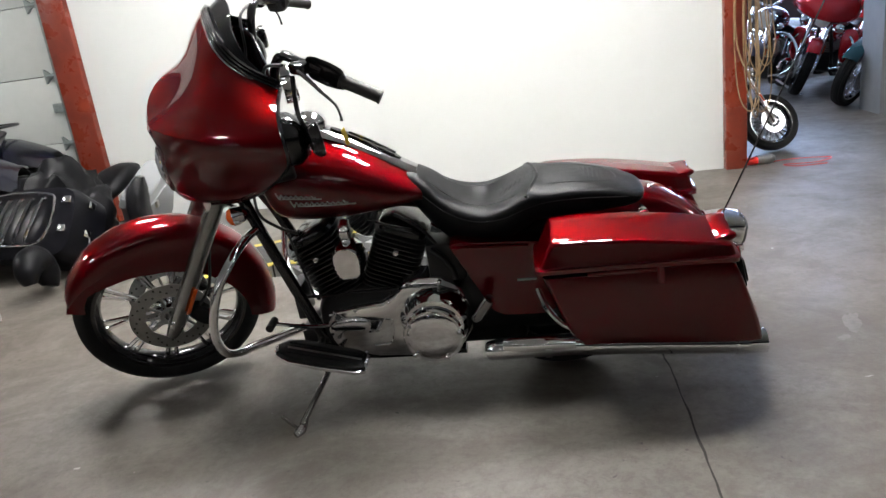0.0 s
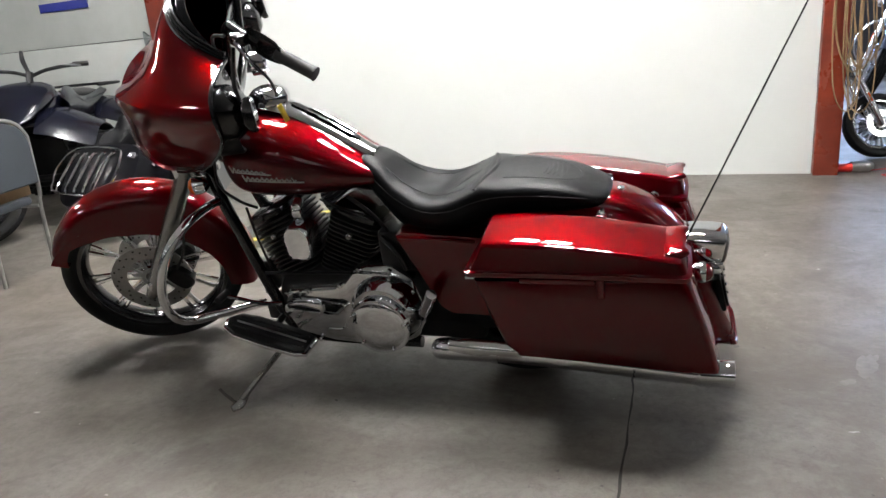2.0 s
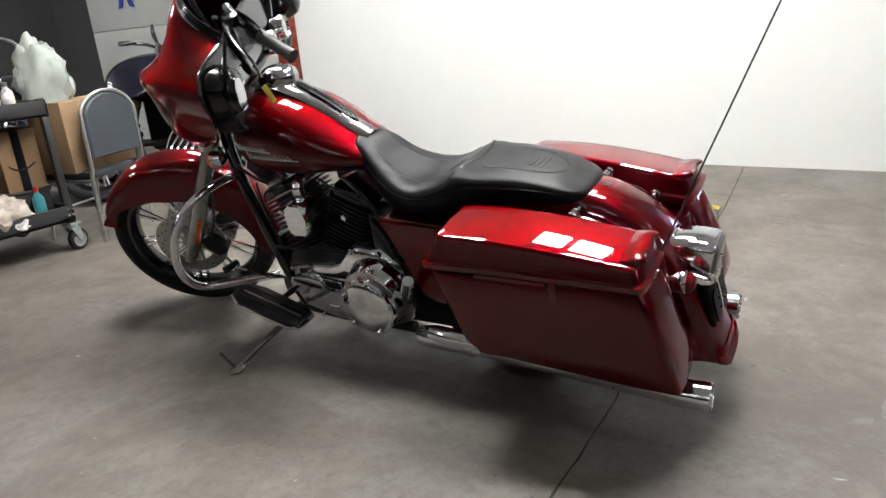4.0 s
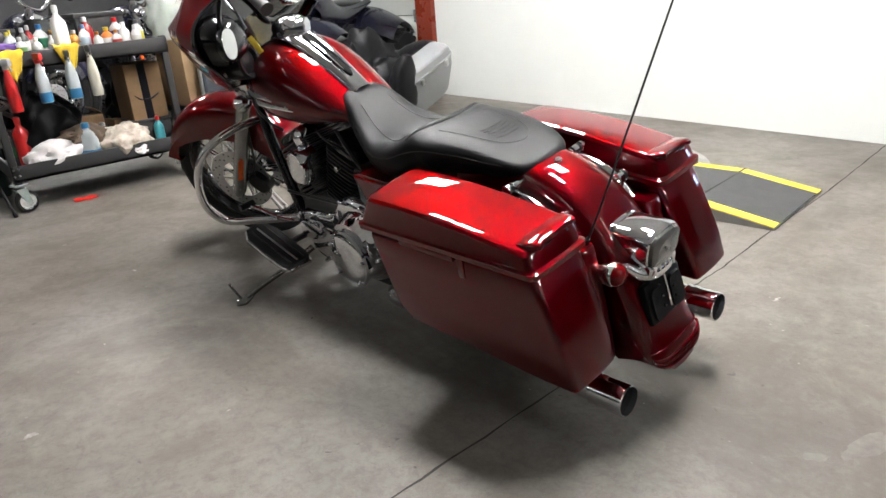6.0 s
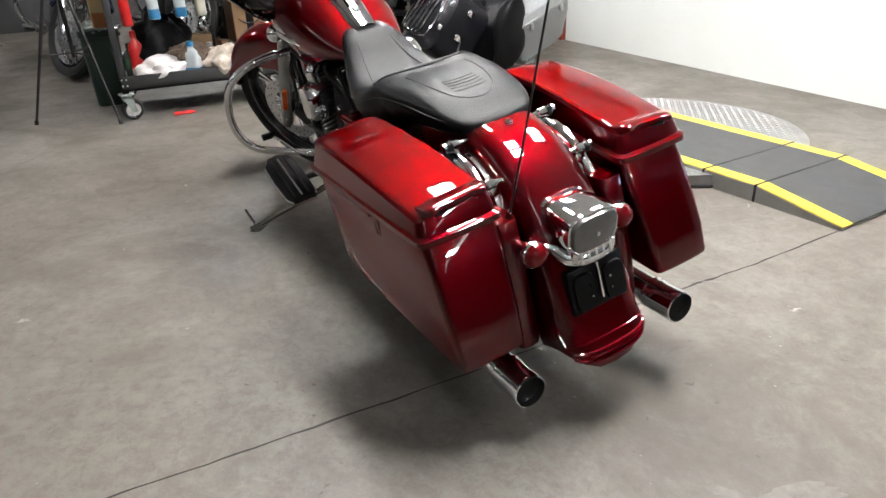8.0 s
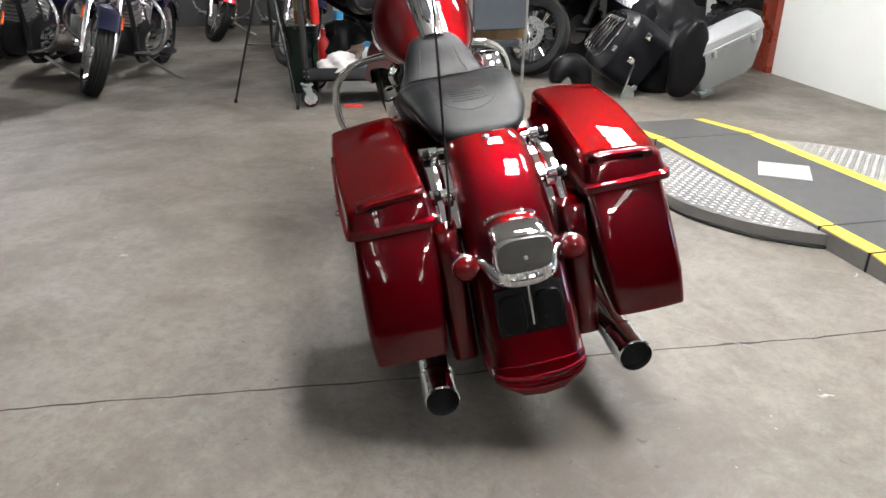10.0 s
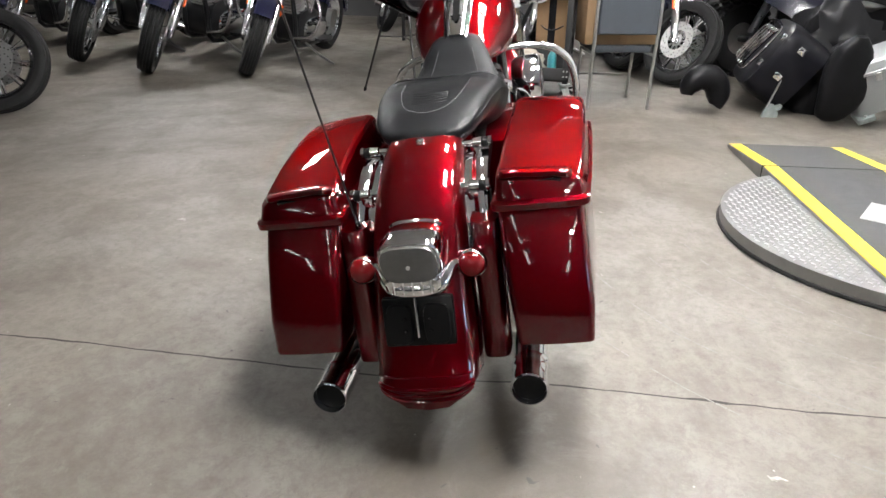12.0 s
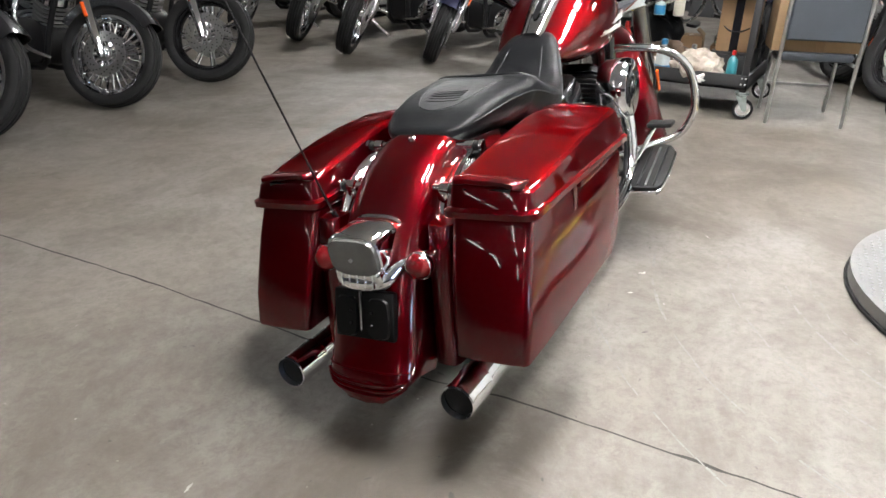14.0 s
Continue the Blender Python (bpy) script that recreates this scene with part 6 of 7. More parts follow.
# on the upper shelf
TOP = 0.892
for x, y, h, r, col, cap, band in ((-3.05, 2.08, 0.2, 0.036, WHITE, (0.3, 0.3, 0.3), (0.1, 0.3, 0.5)), (-3.0, 2.28, 0.16, 0.034, WHITE, WHITE, (0.2, 0.4, 0.15)), (-2.95, 2.36, 0.15, 0.032, WHITE, WHITE, None), (-3.0, 2.66, 0.2, 0.035, WHITE, (0.2, 0.3, 0.5), (0.5, 0.6, 0.7)), (-2.93, 2.72, 0.15, 0.03, WHITE, AMBER, None), (-3.0, 2.80, 0.17, 0.04, (0.75, 0.2, 0.03), (0.7, 0.5, 0.03), WHITE), (-2.93, 2.84, 0.15, 0.032, WHITE, (0.75, 0.3, 0.04), (0.5, 0.05, 0.04)), (-3.02, 2.92, 0.19, 0.036, WHITE, WHITE, None), (-2.94, 2.97, 0.17, 0.034, WHITE, WHITE, (0.6, 0.6, 0.55)), (-3.05, 3.02, 0.2, 0.036, (0.7, 0.7, 0.66), (0.1, 0.1, 0.1), (0.75, 0.65, 0.03)), (-3.2, 2.2, 0.24, 0.04, (0.05, 0.05, 0.05), (0.6, 0.02, 0.02), None), (-3.25, 2.45, 0.22, 0.045, WHITE, (0.03, 0.2, 0.5), (0.02, 0.2, 0.1)), (-3.3, 2.75, 0.24, 0.045, (0.4, 0.02, 0.02), WHITE, None), (-3.3, 2.95, 0.22, 0.045, WHITE, RED, (0.1, 0.1, 0.3))):
    bottle(x, y, TOP, h, r, col, cap, "pale plastic cleaning bottle on the cart", band=band)
bottle(-2.9, 2.5, TOP, 0.33, 0.045, WHITE, WHITE, "tall white squeeze bottle on the cart", square=True)
crumple("rag", -3.05, 2.2, TOP + 0.05, 0.09, 0.12, 0.05, M_CLOTH_V, "dark purple crumpled rag", "cloth", 3)
crumple("rag", -3.15, 2.08, TOP, 0.1, 0.09, 0.05, mat("green_cloth", (0.08, 0.3, 0.03), 0.9, vary=0.2, scale=12, bump=0.2), "bright green crumpled rag", "cloth", 5)
crumple("carrier_bag", -3.08, 3.27, 0.9, 0.15, 0.17, 0.3, M_BAG, "thin pale plastic bag hung on the cart", "bag", 7)
crumple("black_bag", -3.4, 2.5, TOP, 0.16, 0.3, 0.16, M_LEATHER, "black bag on the cart", "bag", 9)
random.seed(11)
TONES = [WHITE, WHITE, (0.7, 0.68, 0.6), (0.65, 0.3, 0.04), (0.1, 0.1, 0.1), (0.5, 0.52, 0.55), (0.5, 0.03, 0.03), (0.7, 0.55, 0.05), (0.05, 0.15, 0.3)]
for k in range(24):
    x, y = random.uniform(-3.5, -2.9), 2.05 + 1.0 * (k + 0.5) / 24
    col, cap = random.choice(TONES), random.choice(TONES)
    bottle(x - 0.1, y, TOP, random.uniform(0.12, 0.24), random.uniform(0.025, 0.038), col, cap, "small plastic bottle crowded on the cart", band=random.choice(TONES + [None]))
for x, y, sx, sy, sz in ((-3.4, 2.2, 0.22, 0.2, 0.2), (-3.42, 2.85, 0.2, 0.34, 0.26)):
    cr = thing("storage_crate", pose(x, y, TOP, 0, 0, 8), "black plastic storage crate on the cart", "crate")
    part("body", box(B(), (-sx / 2, -sy / 2, 0), (sx / 2, sy / 2, sz), 0.008), M_CART, cr)
    part("rim", box(B(), (-sx / 2 - 0.008, -sy / 2 - 0.008, sz - 0.03), (sx / 2 + 0.008, sy / 2 + 0.008, sz + 0.004), 0.006), M_CART, cr)
# on the lower shelf
LOW = 0.222
crumple("rag", -2.95, 2.30, LOW, 0.15, 0.19, 0.12, M_CLOTH_W, "crumpled white towel on the lower shelf", "cloth", 11)
crumple("rag", -2.93, 2.74, LOW, 0.14, 0.2, 0.14, M_CLOTH_P, "crumpled patterned rag on the lower shelf", "cloth", 13)
crumple("rag", -2.86, 2.80, LOW, 0.08, 0.09, 0.05, M_CLOTH_W, "crumpled pale rag on the lower shelf", "cloth", 14)
bottle(-2.9, 2.50, LOW, 0.26, 0.06, CLEAR, BLUE, "clear jug with blue liquid on the lower shelf", BLUE, square=True)
bottle(-2.93, 2.98, LOW, 0.22, 0.035, (0.05, 0.3, 0.35), RED, "teal bottle with a red cap on the lower shelf")
bottle(-3.1, 2.15, LOW, 0.34, 0.05, RED, RED, "red plastic bottle on the lower shelf")
bottle(-3.2, 2.35, LOW, 0.28, 0.05, (0.03, 0.25, 0.08), (0.03, 0.25, 0.08), "green plastic bottle on the lower shelf")
bottle(-3.25, 2.6, LOW, 0.26, 0.06, (0.02, 0.04, 0.25), WHITE, "dark blue plastic bottle on the lower shelf")
bottle(-3.1, 3.0, LOW, 0.24, 0.05, (0.5, 0.5, 0.48), (0.1, 0.1, 0.1), "grey plastic bottle on the lower shelf")
for x, y, sx, sy, sz in ((-3.25, 2.52, 0.16, 0.34, 0.26), (-3.3, 2.9, 0.2, 0.3, 0.2)):
    bx = thing("cardboard_box", pose(x, y, LOW, 0, 0, 6), "open brown cardboard box on the lower shelf", "box")
    part("body", box(B(), (-sx / 2, -sy / 2, 0), (sx / 2, sy / 2, sz), 0.003), M_CARD_D, bx)
    for s in (1, -1):
        part("flap", box(B(), (-sx / 2, -0.07, 0), (sx / 2, 0.0, 0.004), 0.001), M_CARD_D, bx, m=pose(0, sy / 2 * s, sz, -40 * s if s > 0 else 40, 0, 0 if s > 0 else 180))
base_crate = thing("storage_crate", pose(-3.12, 2.95, LOW), "black plastic storage crate on the lower shelf", "crate")
part("body", box(B(), (-0.15, -0.13, 0), (0.15, 0.14, 0.2), 0.01), M_CART, base_crate)
part("rim", box(B(), (-0.158, -0.138, 0.18), (0.158, 0.148, 0.202), 0.006), M_CART, base_crate)
carton = thing("shipping_carton", pose(-3.1, 2.95, LOW + 0.203, 0, 0, 4), "brown shipping carton with black tape on a crate", "box")
part("body", box(B(), (-0.13, -0.12, 0), (0.13, 0.13, 0.38), 0.004), M_CARD_D, carton)
part("tape", box(B(), (0.1305, -0.03, 0.0), (0.133, 0.025, 0.38), 0.0005), M_DULL, carton, "black tape strip")
part("printed_arc", tube(B(), [(0.1325, -0.085, 0.17), (0.1325, -0.045, 0.14), (0.1325, 0.02, 0.135), (0.1325, 0.085, 0.165)], [0.003, 0.006, 0.006, 0.004], 6, 5), M_DULL, carton, "plain dark printed arc")
random.seed(23)
DARKS = [(0.03, 0.03, 0.035), (0.02, 0.05, 0.12), (0.1, 0.08, 0.06), (0.25, 0.02, 0.02), (0.03, 0.1, 0.04), (0.3, 0.3, 0.3)]
for k in range(9):
    x, y = random.uniform(-3.5, -3.12), 2.05 + 1.0 * (k + 0.5) / 9
    bottle(x, y, LOW, random.uniform(0.14, 0.26), random.uniform(0.03, 0.05), random.choice(DARKS), random.choice(DARKS), "dark plastic bottle crowded on the lower shelf", band=random.choice(DARKS + [None]))
crumple("rag", -3.0, 2.5, LOW + 0.12, 0.14, 0.16, 0.08, mat("brown_cloth", (0.12, 0.085, 0.06), 0.9, vary=0.3, scale=10, bump=0.2), "crumpled brown rag on the lower shelf", "cloth", 31)
crumple("black_bag", -3.2, 2.35, LOW, 0.2, 0.24, 0.3, M_LEATHER, "black bag stuffed on the lower shelf", "bag", 33)
crumple("black_bag", -3.35, 2.95, LOW, 0.18, 0.18, 0.34, M_LEATHER, "black bag stuffed on the lower shelf", "bag", 35)
tagged(part("dropped_cloth", sheet(B(), [[(-2.86 + 0.022 * i, 2.3 + 0.024 * k, 0.004 + 0.006 * abs(math.sin(2.1 * k + i))) for k in range(7)] for i in range(5)], 0.003), M_RED_PLASTIC), "red scrap of cloth on the floor", "cloth")

# ---- tripod and waste bin ----
tri = thing("tripod", pose(-3.1, 1.75, 0), "thin black camera tripod standing on the floor", "tripod")
for fx, fy in ((0.04, -0.335), (0.35, 0.195), (-0.4, 0.15)):
    leg = part("leg", tube(B(), [(0.01 * fx, 0.01 * fy, 1.15), (fx * 0.45, fy * 0.45, 0.63), (fx, fy, 0.012)], [0.014, 0.011, 0.008], 8, smooth=False), M_SATIN, tri)
    part("foot", tube(B(), [(fx * 0.99, fy * 0.99, 0.03), (fx * 1.005, fy * 1.005, 0.0)], 0.013, 8), M_RUBBER, leg)
    part("strut", tube(B(), [(0, 0, 0.45), (fx * 0.62, fy * 0.62, 0.45)], 0.006, 6), M_SATIN, tri)
part("column", tube(B(), [(0, 0, 0.42), (0, 0, 1.3)], 0.014, 10), M_SATIN, tri)
part("head", box(B(), (-0.05, -0.04, 1.28), (0.05, 0.04, 1.36), 0.01), M_SATIN, tri)
M_BIN = mat("dark_green_plastic", (0.012, 0.035, 0.028), 0.5, vary=0.25, scale=8, bump=0.06)
bin_ = thing("waste_bin", pose(-3.55, 1.93, 0), "dark green plastic waste bin on the floor", "bin")
part("body", rings(B(), [oval((0, 0, z), (1, 0, 0), (0, 1, 0), a, a * 0.75, 24, 5) for z, a in ((0, 0.15), (0.01, 0.155), (0.5, 0.18), (0.505, 0.19), (0.55, 0.192), (0.555, 0.18), (0.54, 0.17), (0.05, 0.15))]), M_BIN, bin_)
crumple("rubbish_bag", -3.5, 1.93, 0.52, 0.16, 0.13, 0.06, M_BAG, "pale rubbish heaped in the bin", "bag", 17)
bottle(-3.3, 1.96, 0.575, 0.34, 0.05, (0.6, 0.45, 0.2), WHITE, "clear bottle with amber liquid", AMBER, square=True)

# ---- chair with a box on it ----
chair = thing("stacking_chair", pose(-2.87, 3.505, 0, 0, 0, 16), "silver-framed stacking chair with a slate blue upholstered back", "chair")
M_SLATE = mat("slate_vinyl", (0.0294, 0.0367, 0.0466), 0.6, vary=0.15, scale=7, bump=0.12, bump_scale=220)
M_FRAME = mat("worn_aluminium_tube", (0.425, 0.425, 0.416), 0.35, 0.85, vary=0.25, scale=25)
def back_outline(a, top, low, n=11):
    pts = [(0, -a, low), (0, -a, top - 0.16)]
    pts += [(0, -a * math.cos(math.pi * k / n), top - 0.16 + 0.16 * math.sin(math.pi * k / n)) for k in range(1, n)]
    return pts + [(0, a, top - 0.16), (0, a, low)]
part("back_frame", tube(B(), [(0, -0.235, 0.0), (0.015, -0.235, 0.42)] + [(0.03 + 0.03 * (z - 0.42), y, z) for x, y, z in back_outline(0.235, 0.98, 0.5)] + [(0.015, 0.235, 0.42), (0, 0.235, 0.0)], 0.0125, 10, 3), M_FRAME, chair, "bent aluminium tube frame")
bm = B()
o = [(y, z) for x, y, z in back_outline(0.222, 0.965, 0.56)]
rings(bm, [[(x, y * k, 0.76 + (z - 0.76) * k) for y, z in o] for x, k in ((0.02, 0.97), (0.026, 1), (0.05, 1), (0.062, 0.95))])
part("backrest", bm, M_SLATE, chair, "slate blue upholstered backrest")
part("seat", box(B(), (-0.46, -0.22, 0.42), (-0.02, 0.22, 0.475), 0.02), M_SLATE, chair)
for y in (-0.22, 0.22):
    part("front_leg", tube(B(), [(-0.4, y * 0.96, 0.42), (-0.47, y, 0.0)], 0.0125, 10), M_FRAME, chair)
    part("seat_rail", tube(B(), [(0.012, y, 0.41), (-0.42, y * 0.96, 0.41)], 0.011, 8), M_FRAME, chair)
part("cross_bar", tube(B(), [(-0.43, -0.21, 0.2), (-0.43, 0.21, 0.2)], 0.009, 8), M_FRAME, chair)
cb = thing("cardboard_box", pose(-2.91, 3.50, 0.476, 0, 0, 16), "tan cardboard box standing on the chair seat", "box")
part("body", box(B(), (-0.32, -0.29, 0), (-0.02, 0.27, 0.46), 0.004), M_CARD, cb)
part("tape", box(B(), (-0.021, -0.03, 0), (-0.0175, 0.03, 0.46), 0.0005), M_CARD_D, cb)

# ---- luggage and seats heaped on the floor ----
M_HEAP = mat("worn_black_vinyl", (0.006, 0.006, 0.007), 0.34, vary=0.3, scale=9, bump=0.15, bump_scale=200)
M_HEAP.node_tree.nodes["Principled BSDF"].inputs["Specular IOR Level"].default_value = 0.1
trunk = thing("luggage_trunk", pose(-3.38, 4.4, 0.193, 0, -35, -93), "black hard luggage trunk with a chrome rack, tipped on its edge", "trunk")
part("shell", rings(B(), [oval((x, 0.08, 0.29), (0, 1, 0), (0, 0, 1), a, b, 28, 4.5) for x, a, b in ((-0.34, 0.3, 0.22), (-0.32, 0.38, 0.275), (-0.06, 0.4, 0.285), (0.0, 0.38, 0.27), (0.02, 0.32, 0.22))]), M_DULL, trunk)
for k in range(5):
    y = -0.27 + 0.1 * k
    part("rack_bar", tube(B(), [(0.03, y, 0.13), (0.06, y + 0.01, 0.16), (0.06, y + 0.08, 0.42), (0.03, y + 0.09, 0.46)], 0.013, 8, 3), M_CHROME, trunk, "chrome rack bar")
part("rack_hoop", tube(B(), [(0.05, -0.28, 0.13), (0.05, 0.2, 0.11), (0.05, 0.31, 0.22), (0.05, 0.32, 0.4), (0.05, 0.25, 0.49), (0.05, -0.18, 0.5), (0.05, -0.34, 0.36), (0.05, -0.35, 0.22)], 0.010, 8, 4, closed=True), M_CHROME, trunk)
for z in (0.2, 0.42):
    part("latch", box(B(), (-0.16, 0.475, z), (-0.1, 0.495, z + 0.05), 0.006), M_CHROME, trunk)
    part("latch", box(B(), (0.005, 0.37, z), (0.035, 0.43, z + 0.05), 0.006), M_CHROME, trunk)
tagged(part("backrest_pad", tube(B(), [(0.02, -0.135, 0.13), (0.01, -0.12, 0.19), (0, -0.06, 0.25), (0, 0.03, 0.255), (0, 0.09, 0.2), (0.01, 0.11, 0.12), (0.02, 0.105, 0.06), (0.02, 0.1, 0.045)], [0.04, 0.075, 0.092, 0.098, 0.095, 0.085, 0.058, 0.04], 18, 4), M_HEAP, m=pose(-2.95, 4.13, 0.004, 0, 0, 15)), "bent black vinyl backrest pad stood on the floor", "backrest")
brk = thing("metal_bracket", pose(-2.9, 4.62, 0.001, 0, 0, 100), "bare aluminium mounting bracket on the floor", "bracket")
part("casting", prism_xz([(-0.07, 0.0), (0.045, 0.0), (0.05, 0.03), (0.035, 0.05), (0.06, 0.06), (0.07, 0.09), (0.05, 0.1), (0.02, 0.085), (0.0, 0.1), (-0.03, 0.1), (-0.05, 0.06)], -0.012, 0.012), M_GALV, brk)
part("rod", tube(B(), [(-0.04, 0, 0.07), (0.04, 0.0, 0.32)], 0.008, 8), M_STEEL, brk, "thin steel rod")
crumple("black_cover", -3.35, 5.05, 0, 0.34, 0.42, 0.52, M_HEAP, "heap of black vinyl covers on the floor", "cover", 21)
for (x, y, z, rx, ry, rz, L_) in ((-2.68, 5.0, 0.33, 0, -76, 20, 0.6), (-3.55, 5.3, 0.4, 10, -20, 80, 0.7), (-3.3, 5.5, 0.5, 10, -15, 70, 0.7)):
    tagged(part("loose_saddle", rings(B(), [two_half(q[0] * L_, q[1], q[2], q[3], q[4], 24, 2.6, 3) for q in along([(-0.5, 0, 0.05, 0.03, 0.03), (-0.44, 0, 0.12, 0.06, 0.05), (-0.2, -0.02, 0.17, 0.06, 0.06), (0.1, 0.02, 0.17, 0.08, 0.07), (0.35, 0.03, 0.12, 0.07, 0.06), (0.5, 0.02, 0.04, 0.03, 0.03)], 2)]), M_HEAP, m=pose(x, y, z, rx, ry, rz)), "loose black vinyl saddle in the heap", "saddle")
M_SILVER = mat("silver_paint", (0.255, 0.264, 0.272), 0.35, 0.35, 0.4, vary=0.08, scale=4)
sb = thing("loose_saddlebag", pose(-2.86, 5.2, 0.09, 24, 13, 8) @ Matrix.Diagonal((1, 0.95, 1.18, 1)), "silver hard saddlebag tipped on the floor", "saddlebag")
part("body", rings(B(), [oval((x, y, z), (1, 0, 0), (0, 1, 0), a, b, 32, 6) for x, y, z, a, b in ((0, 0.17, 0.0, 0.09, 0.2), (0, 0.175, 0.008, 0.105, 0.22), (0, 0.2, 0.03, 0.112, 0.25), (0, 0.25, 0.2, 0.122, 0.3), (0, 0.255, 0.27, 0.124, 0.305), (0, 0.255, 0.276, 0.118, 0.3))]), M_SILVER, sb, sharp=30)
part("lid", rings(B(), [oval((x, y, z), (1, 0, 0), (0, 1, 0), a, b, 32, 6) for x, y, z, a, b in ((0, 0.255, 0.277, 0.124, 0.305), (0, 0.255, 0.28, 0.132, 0.315), (0, 0.255, 0.295, 0.132, 0.315), (0, 0.255, 0.298, 0.126, 0.309), (0, 0.26, 0.345, 0.112, 0.292), (0, 0.262, 0.356, 0.1, 0.275), (0, 0.262, 0.36, 0.06, 0.2))]), M_SILVER, sb, "sloped silver lid", sharp=25)
for y in (0.1, 0.44):
    part("latch", box(B(), (0.118, y - 0.018, 0.235), (0.142, y + 0.018, 0.285), 0.004), M_STEEL, sb)
part("foot_bracket", box(B(), (-0.02, -0.06, -0.03), (0.13, 0.06, 0.004), 0.006), M_GALV, sb, "grey metal mounting foot")
part("bolt", lathe(B(), [(-0.035, 0.012), (0.012, 0.012), (0.018, 0.007)], 10, (0.1, 0.0, 0.0), "z"), M_STEEL, sb)

# ---- quad bike behind the heap ----
quad = thing("quad_bike", pose(-4.6, 5.42, 0, 0, 0, -62) @ Matrix.Scale(1.22, 4), "black quad bike with knobbly tyres", "quad bike")
M_QUAD = mat("dark_navy_plastic", (0.004, 0.0045, 0.011), 0.24, 0.0, 0.2, vary=0.3, scale=6)
def knobbly(parent, m):
    w = part("wheel", lathe(B(), [(-0.09, 0.03), (-0.09, 0.12), (0.09, 0.12), (0.09, 0.03)], 18), M_STEEL, parent, m=m)
    part("tyre", lathe(B(), [(-0.1, 0.12), (-0.13, 0.18), (-0.12, 0.25), (-0.06, 0.27), (0.06, 0.27), (0.12, 0.25), (0.13, 0.18), (0.1, 0.12)], 32, closed=True), M_RUBBER, w, m=m)
    bm = B()
    for k in range(22):
        a = 2 * math.pi * k / 22
        for y in (-0.085, 0.0, 0.085):
            aa = a + (0.14 if y == 0 else 0)
            box(bm, (-0.02, y - 0.028, 0.262), (0.02, y + 0.028, 0.292), 0.004, 1, m=Matrix.Rotation(aa, 4, "Y"))
    tagged(part("tread", bm, M_RUBBER, w, m=m), kind="stuff")
for x, y in ((0.55, 0.42), (0.55, -0.42), (-0.55, 0.42), (-0.55, -0.42)):
    knobbly(quad, Matrix.Translation((x, y, 0.292)))
for x in (0.55, -0.55):
    part("axle", tube(B(), [(x, -0.4, 0.292), (x, 0.4, 0.292)], 0.025, 10), M_SATIN, quad)
part("body", rings(B(), [two_half(x, z, w, u, d, 24, 1.5, 1.6) for x, z, w, u, d in along([(-0.78, 0.74, 0.05, 0.03, 0.03), (-0.7, 0.75, 0.2, 0.05, 0.08), (-0.3, 0.72, 0.17, 0.05, 0.2), (0.0, 0.74, 0.16, 0.08, 0.26), (0.25, 0.8, 0.2, 0.13, 0.3), (0.45, 0.82, 0.24, 0.12, 0.25), (0.65, 0.76, 0.2, 0.07, 0.15), (0.86, 0.68, 0.05, 0.02, 0.03)], 2)]), M_QUAD, quad, sharp=40)
part("nose_panel", rings(B(), [two_half(x, z, w, u, d, 24, 2.4, 2.0) for x, z, w, u, d in along([(0.3, 0.86, 0.1, 0.05, 0.03), (0.42, 0.88, 0.2, 0.08, 0.05), (0.6, 0.85, 0.25, 0.08, 0.05), (0.78, 0.78, 0.22, 0.06, 0.04), (0.9, 0.7, 0.13, 0.03, 0.03), (0.95, 0.67, 0.03, 0.01, 0.01)], 3)]), M_QUAD, quad, "dark navy swept nose panel", sharp=40)
for s in (1, -1):
    part("side_panel", sheet(B(), [[(x, s * (w + 0.05 * math.sin(math.pi * q / 6)), lo + (hi - lo) * q / 6) for q in range(7)] for x, w, lo, hi in along([(-0.55, 0.16, 0.8, 0.86), (-0.3, 0.17, 0.72, 0.82), (0.0, 0.19, 0.62, 0.82), (0.2, 0.21, 0.6, 0.9), (0.4, 0.24, 0.64, 0.9), (0.52, 0.26, 0.72, 0.84)], 3)], 0.008), M_QUAD, quad, "dark navy swept side panel")
    part("heat_panel", sheet(B(), [[(x, s * (w + 0.03 * math.sin(math.pi * q / 4)), lo + (hi - lo) * q / 4) for q in range(5)] for x, w, lo, hi in along([(-0.2, 0.2, 0.55, 0.57), (-0.05, 0.2, 0.52, 0.6), (0.1, 0.2, 0.53, 0.6), (0.25, 0.2, 0.55, 0.57)], 3)], 0.006), M_STEEL, quad, "bare metal heat panel")
    part("spring", tube(B(), [(0.5 + 0.02 * math.cos(1.2 * k) - 0.004 * k, 0.28 * s - 0.006 * k * s + 0.03 * math.sin(1.2 * k), 0.36 + 0.017 * k) for k in range(20)], 0.008, 6, 2), M_CHROME, quad, "chrome coil spring")
part("engine", box(B(), (-0.45, -0.2, 0.2), (0.4, 0.2, 0.66), 0.06, 3), M_SATIN, quad, "black engine block")
part("rear_rack", tube(B(), [(-0.35, 0.22, 0.88), (-0.8, 0.24, 0.88), (-0.85, 0.0, 0.88), (-0.8, -0.24, 0.88), (-0.35, -0.22, 0.88)], 0.012, 8, 4), M_DULL, quad)
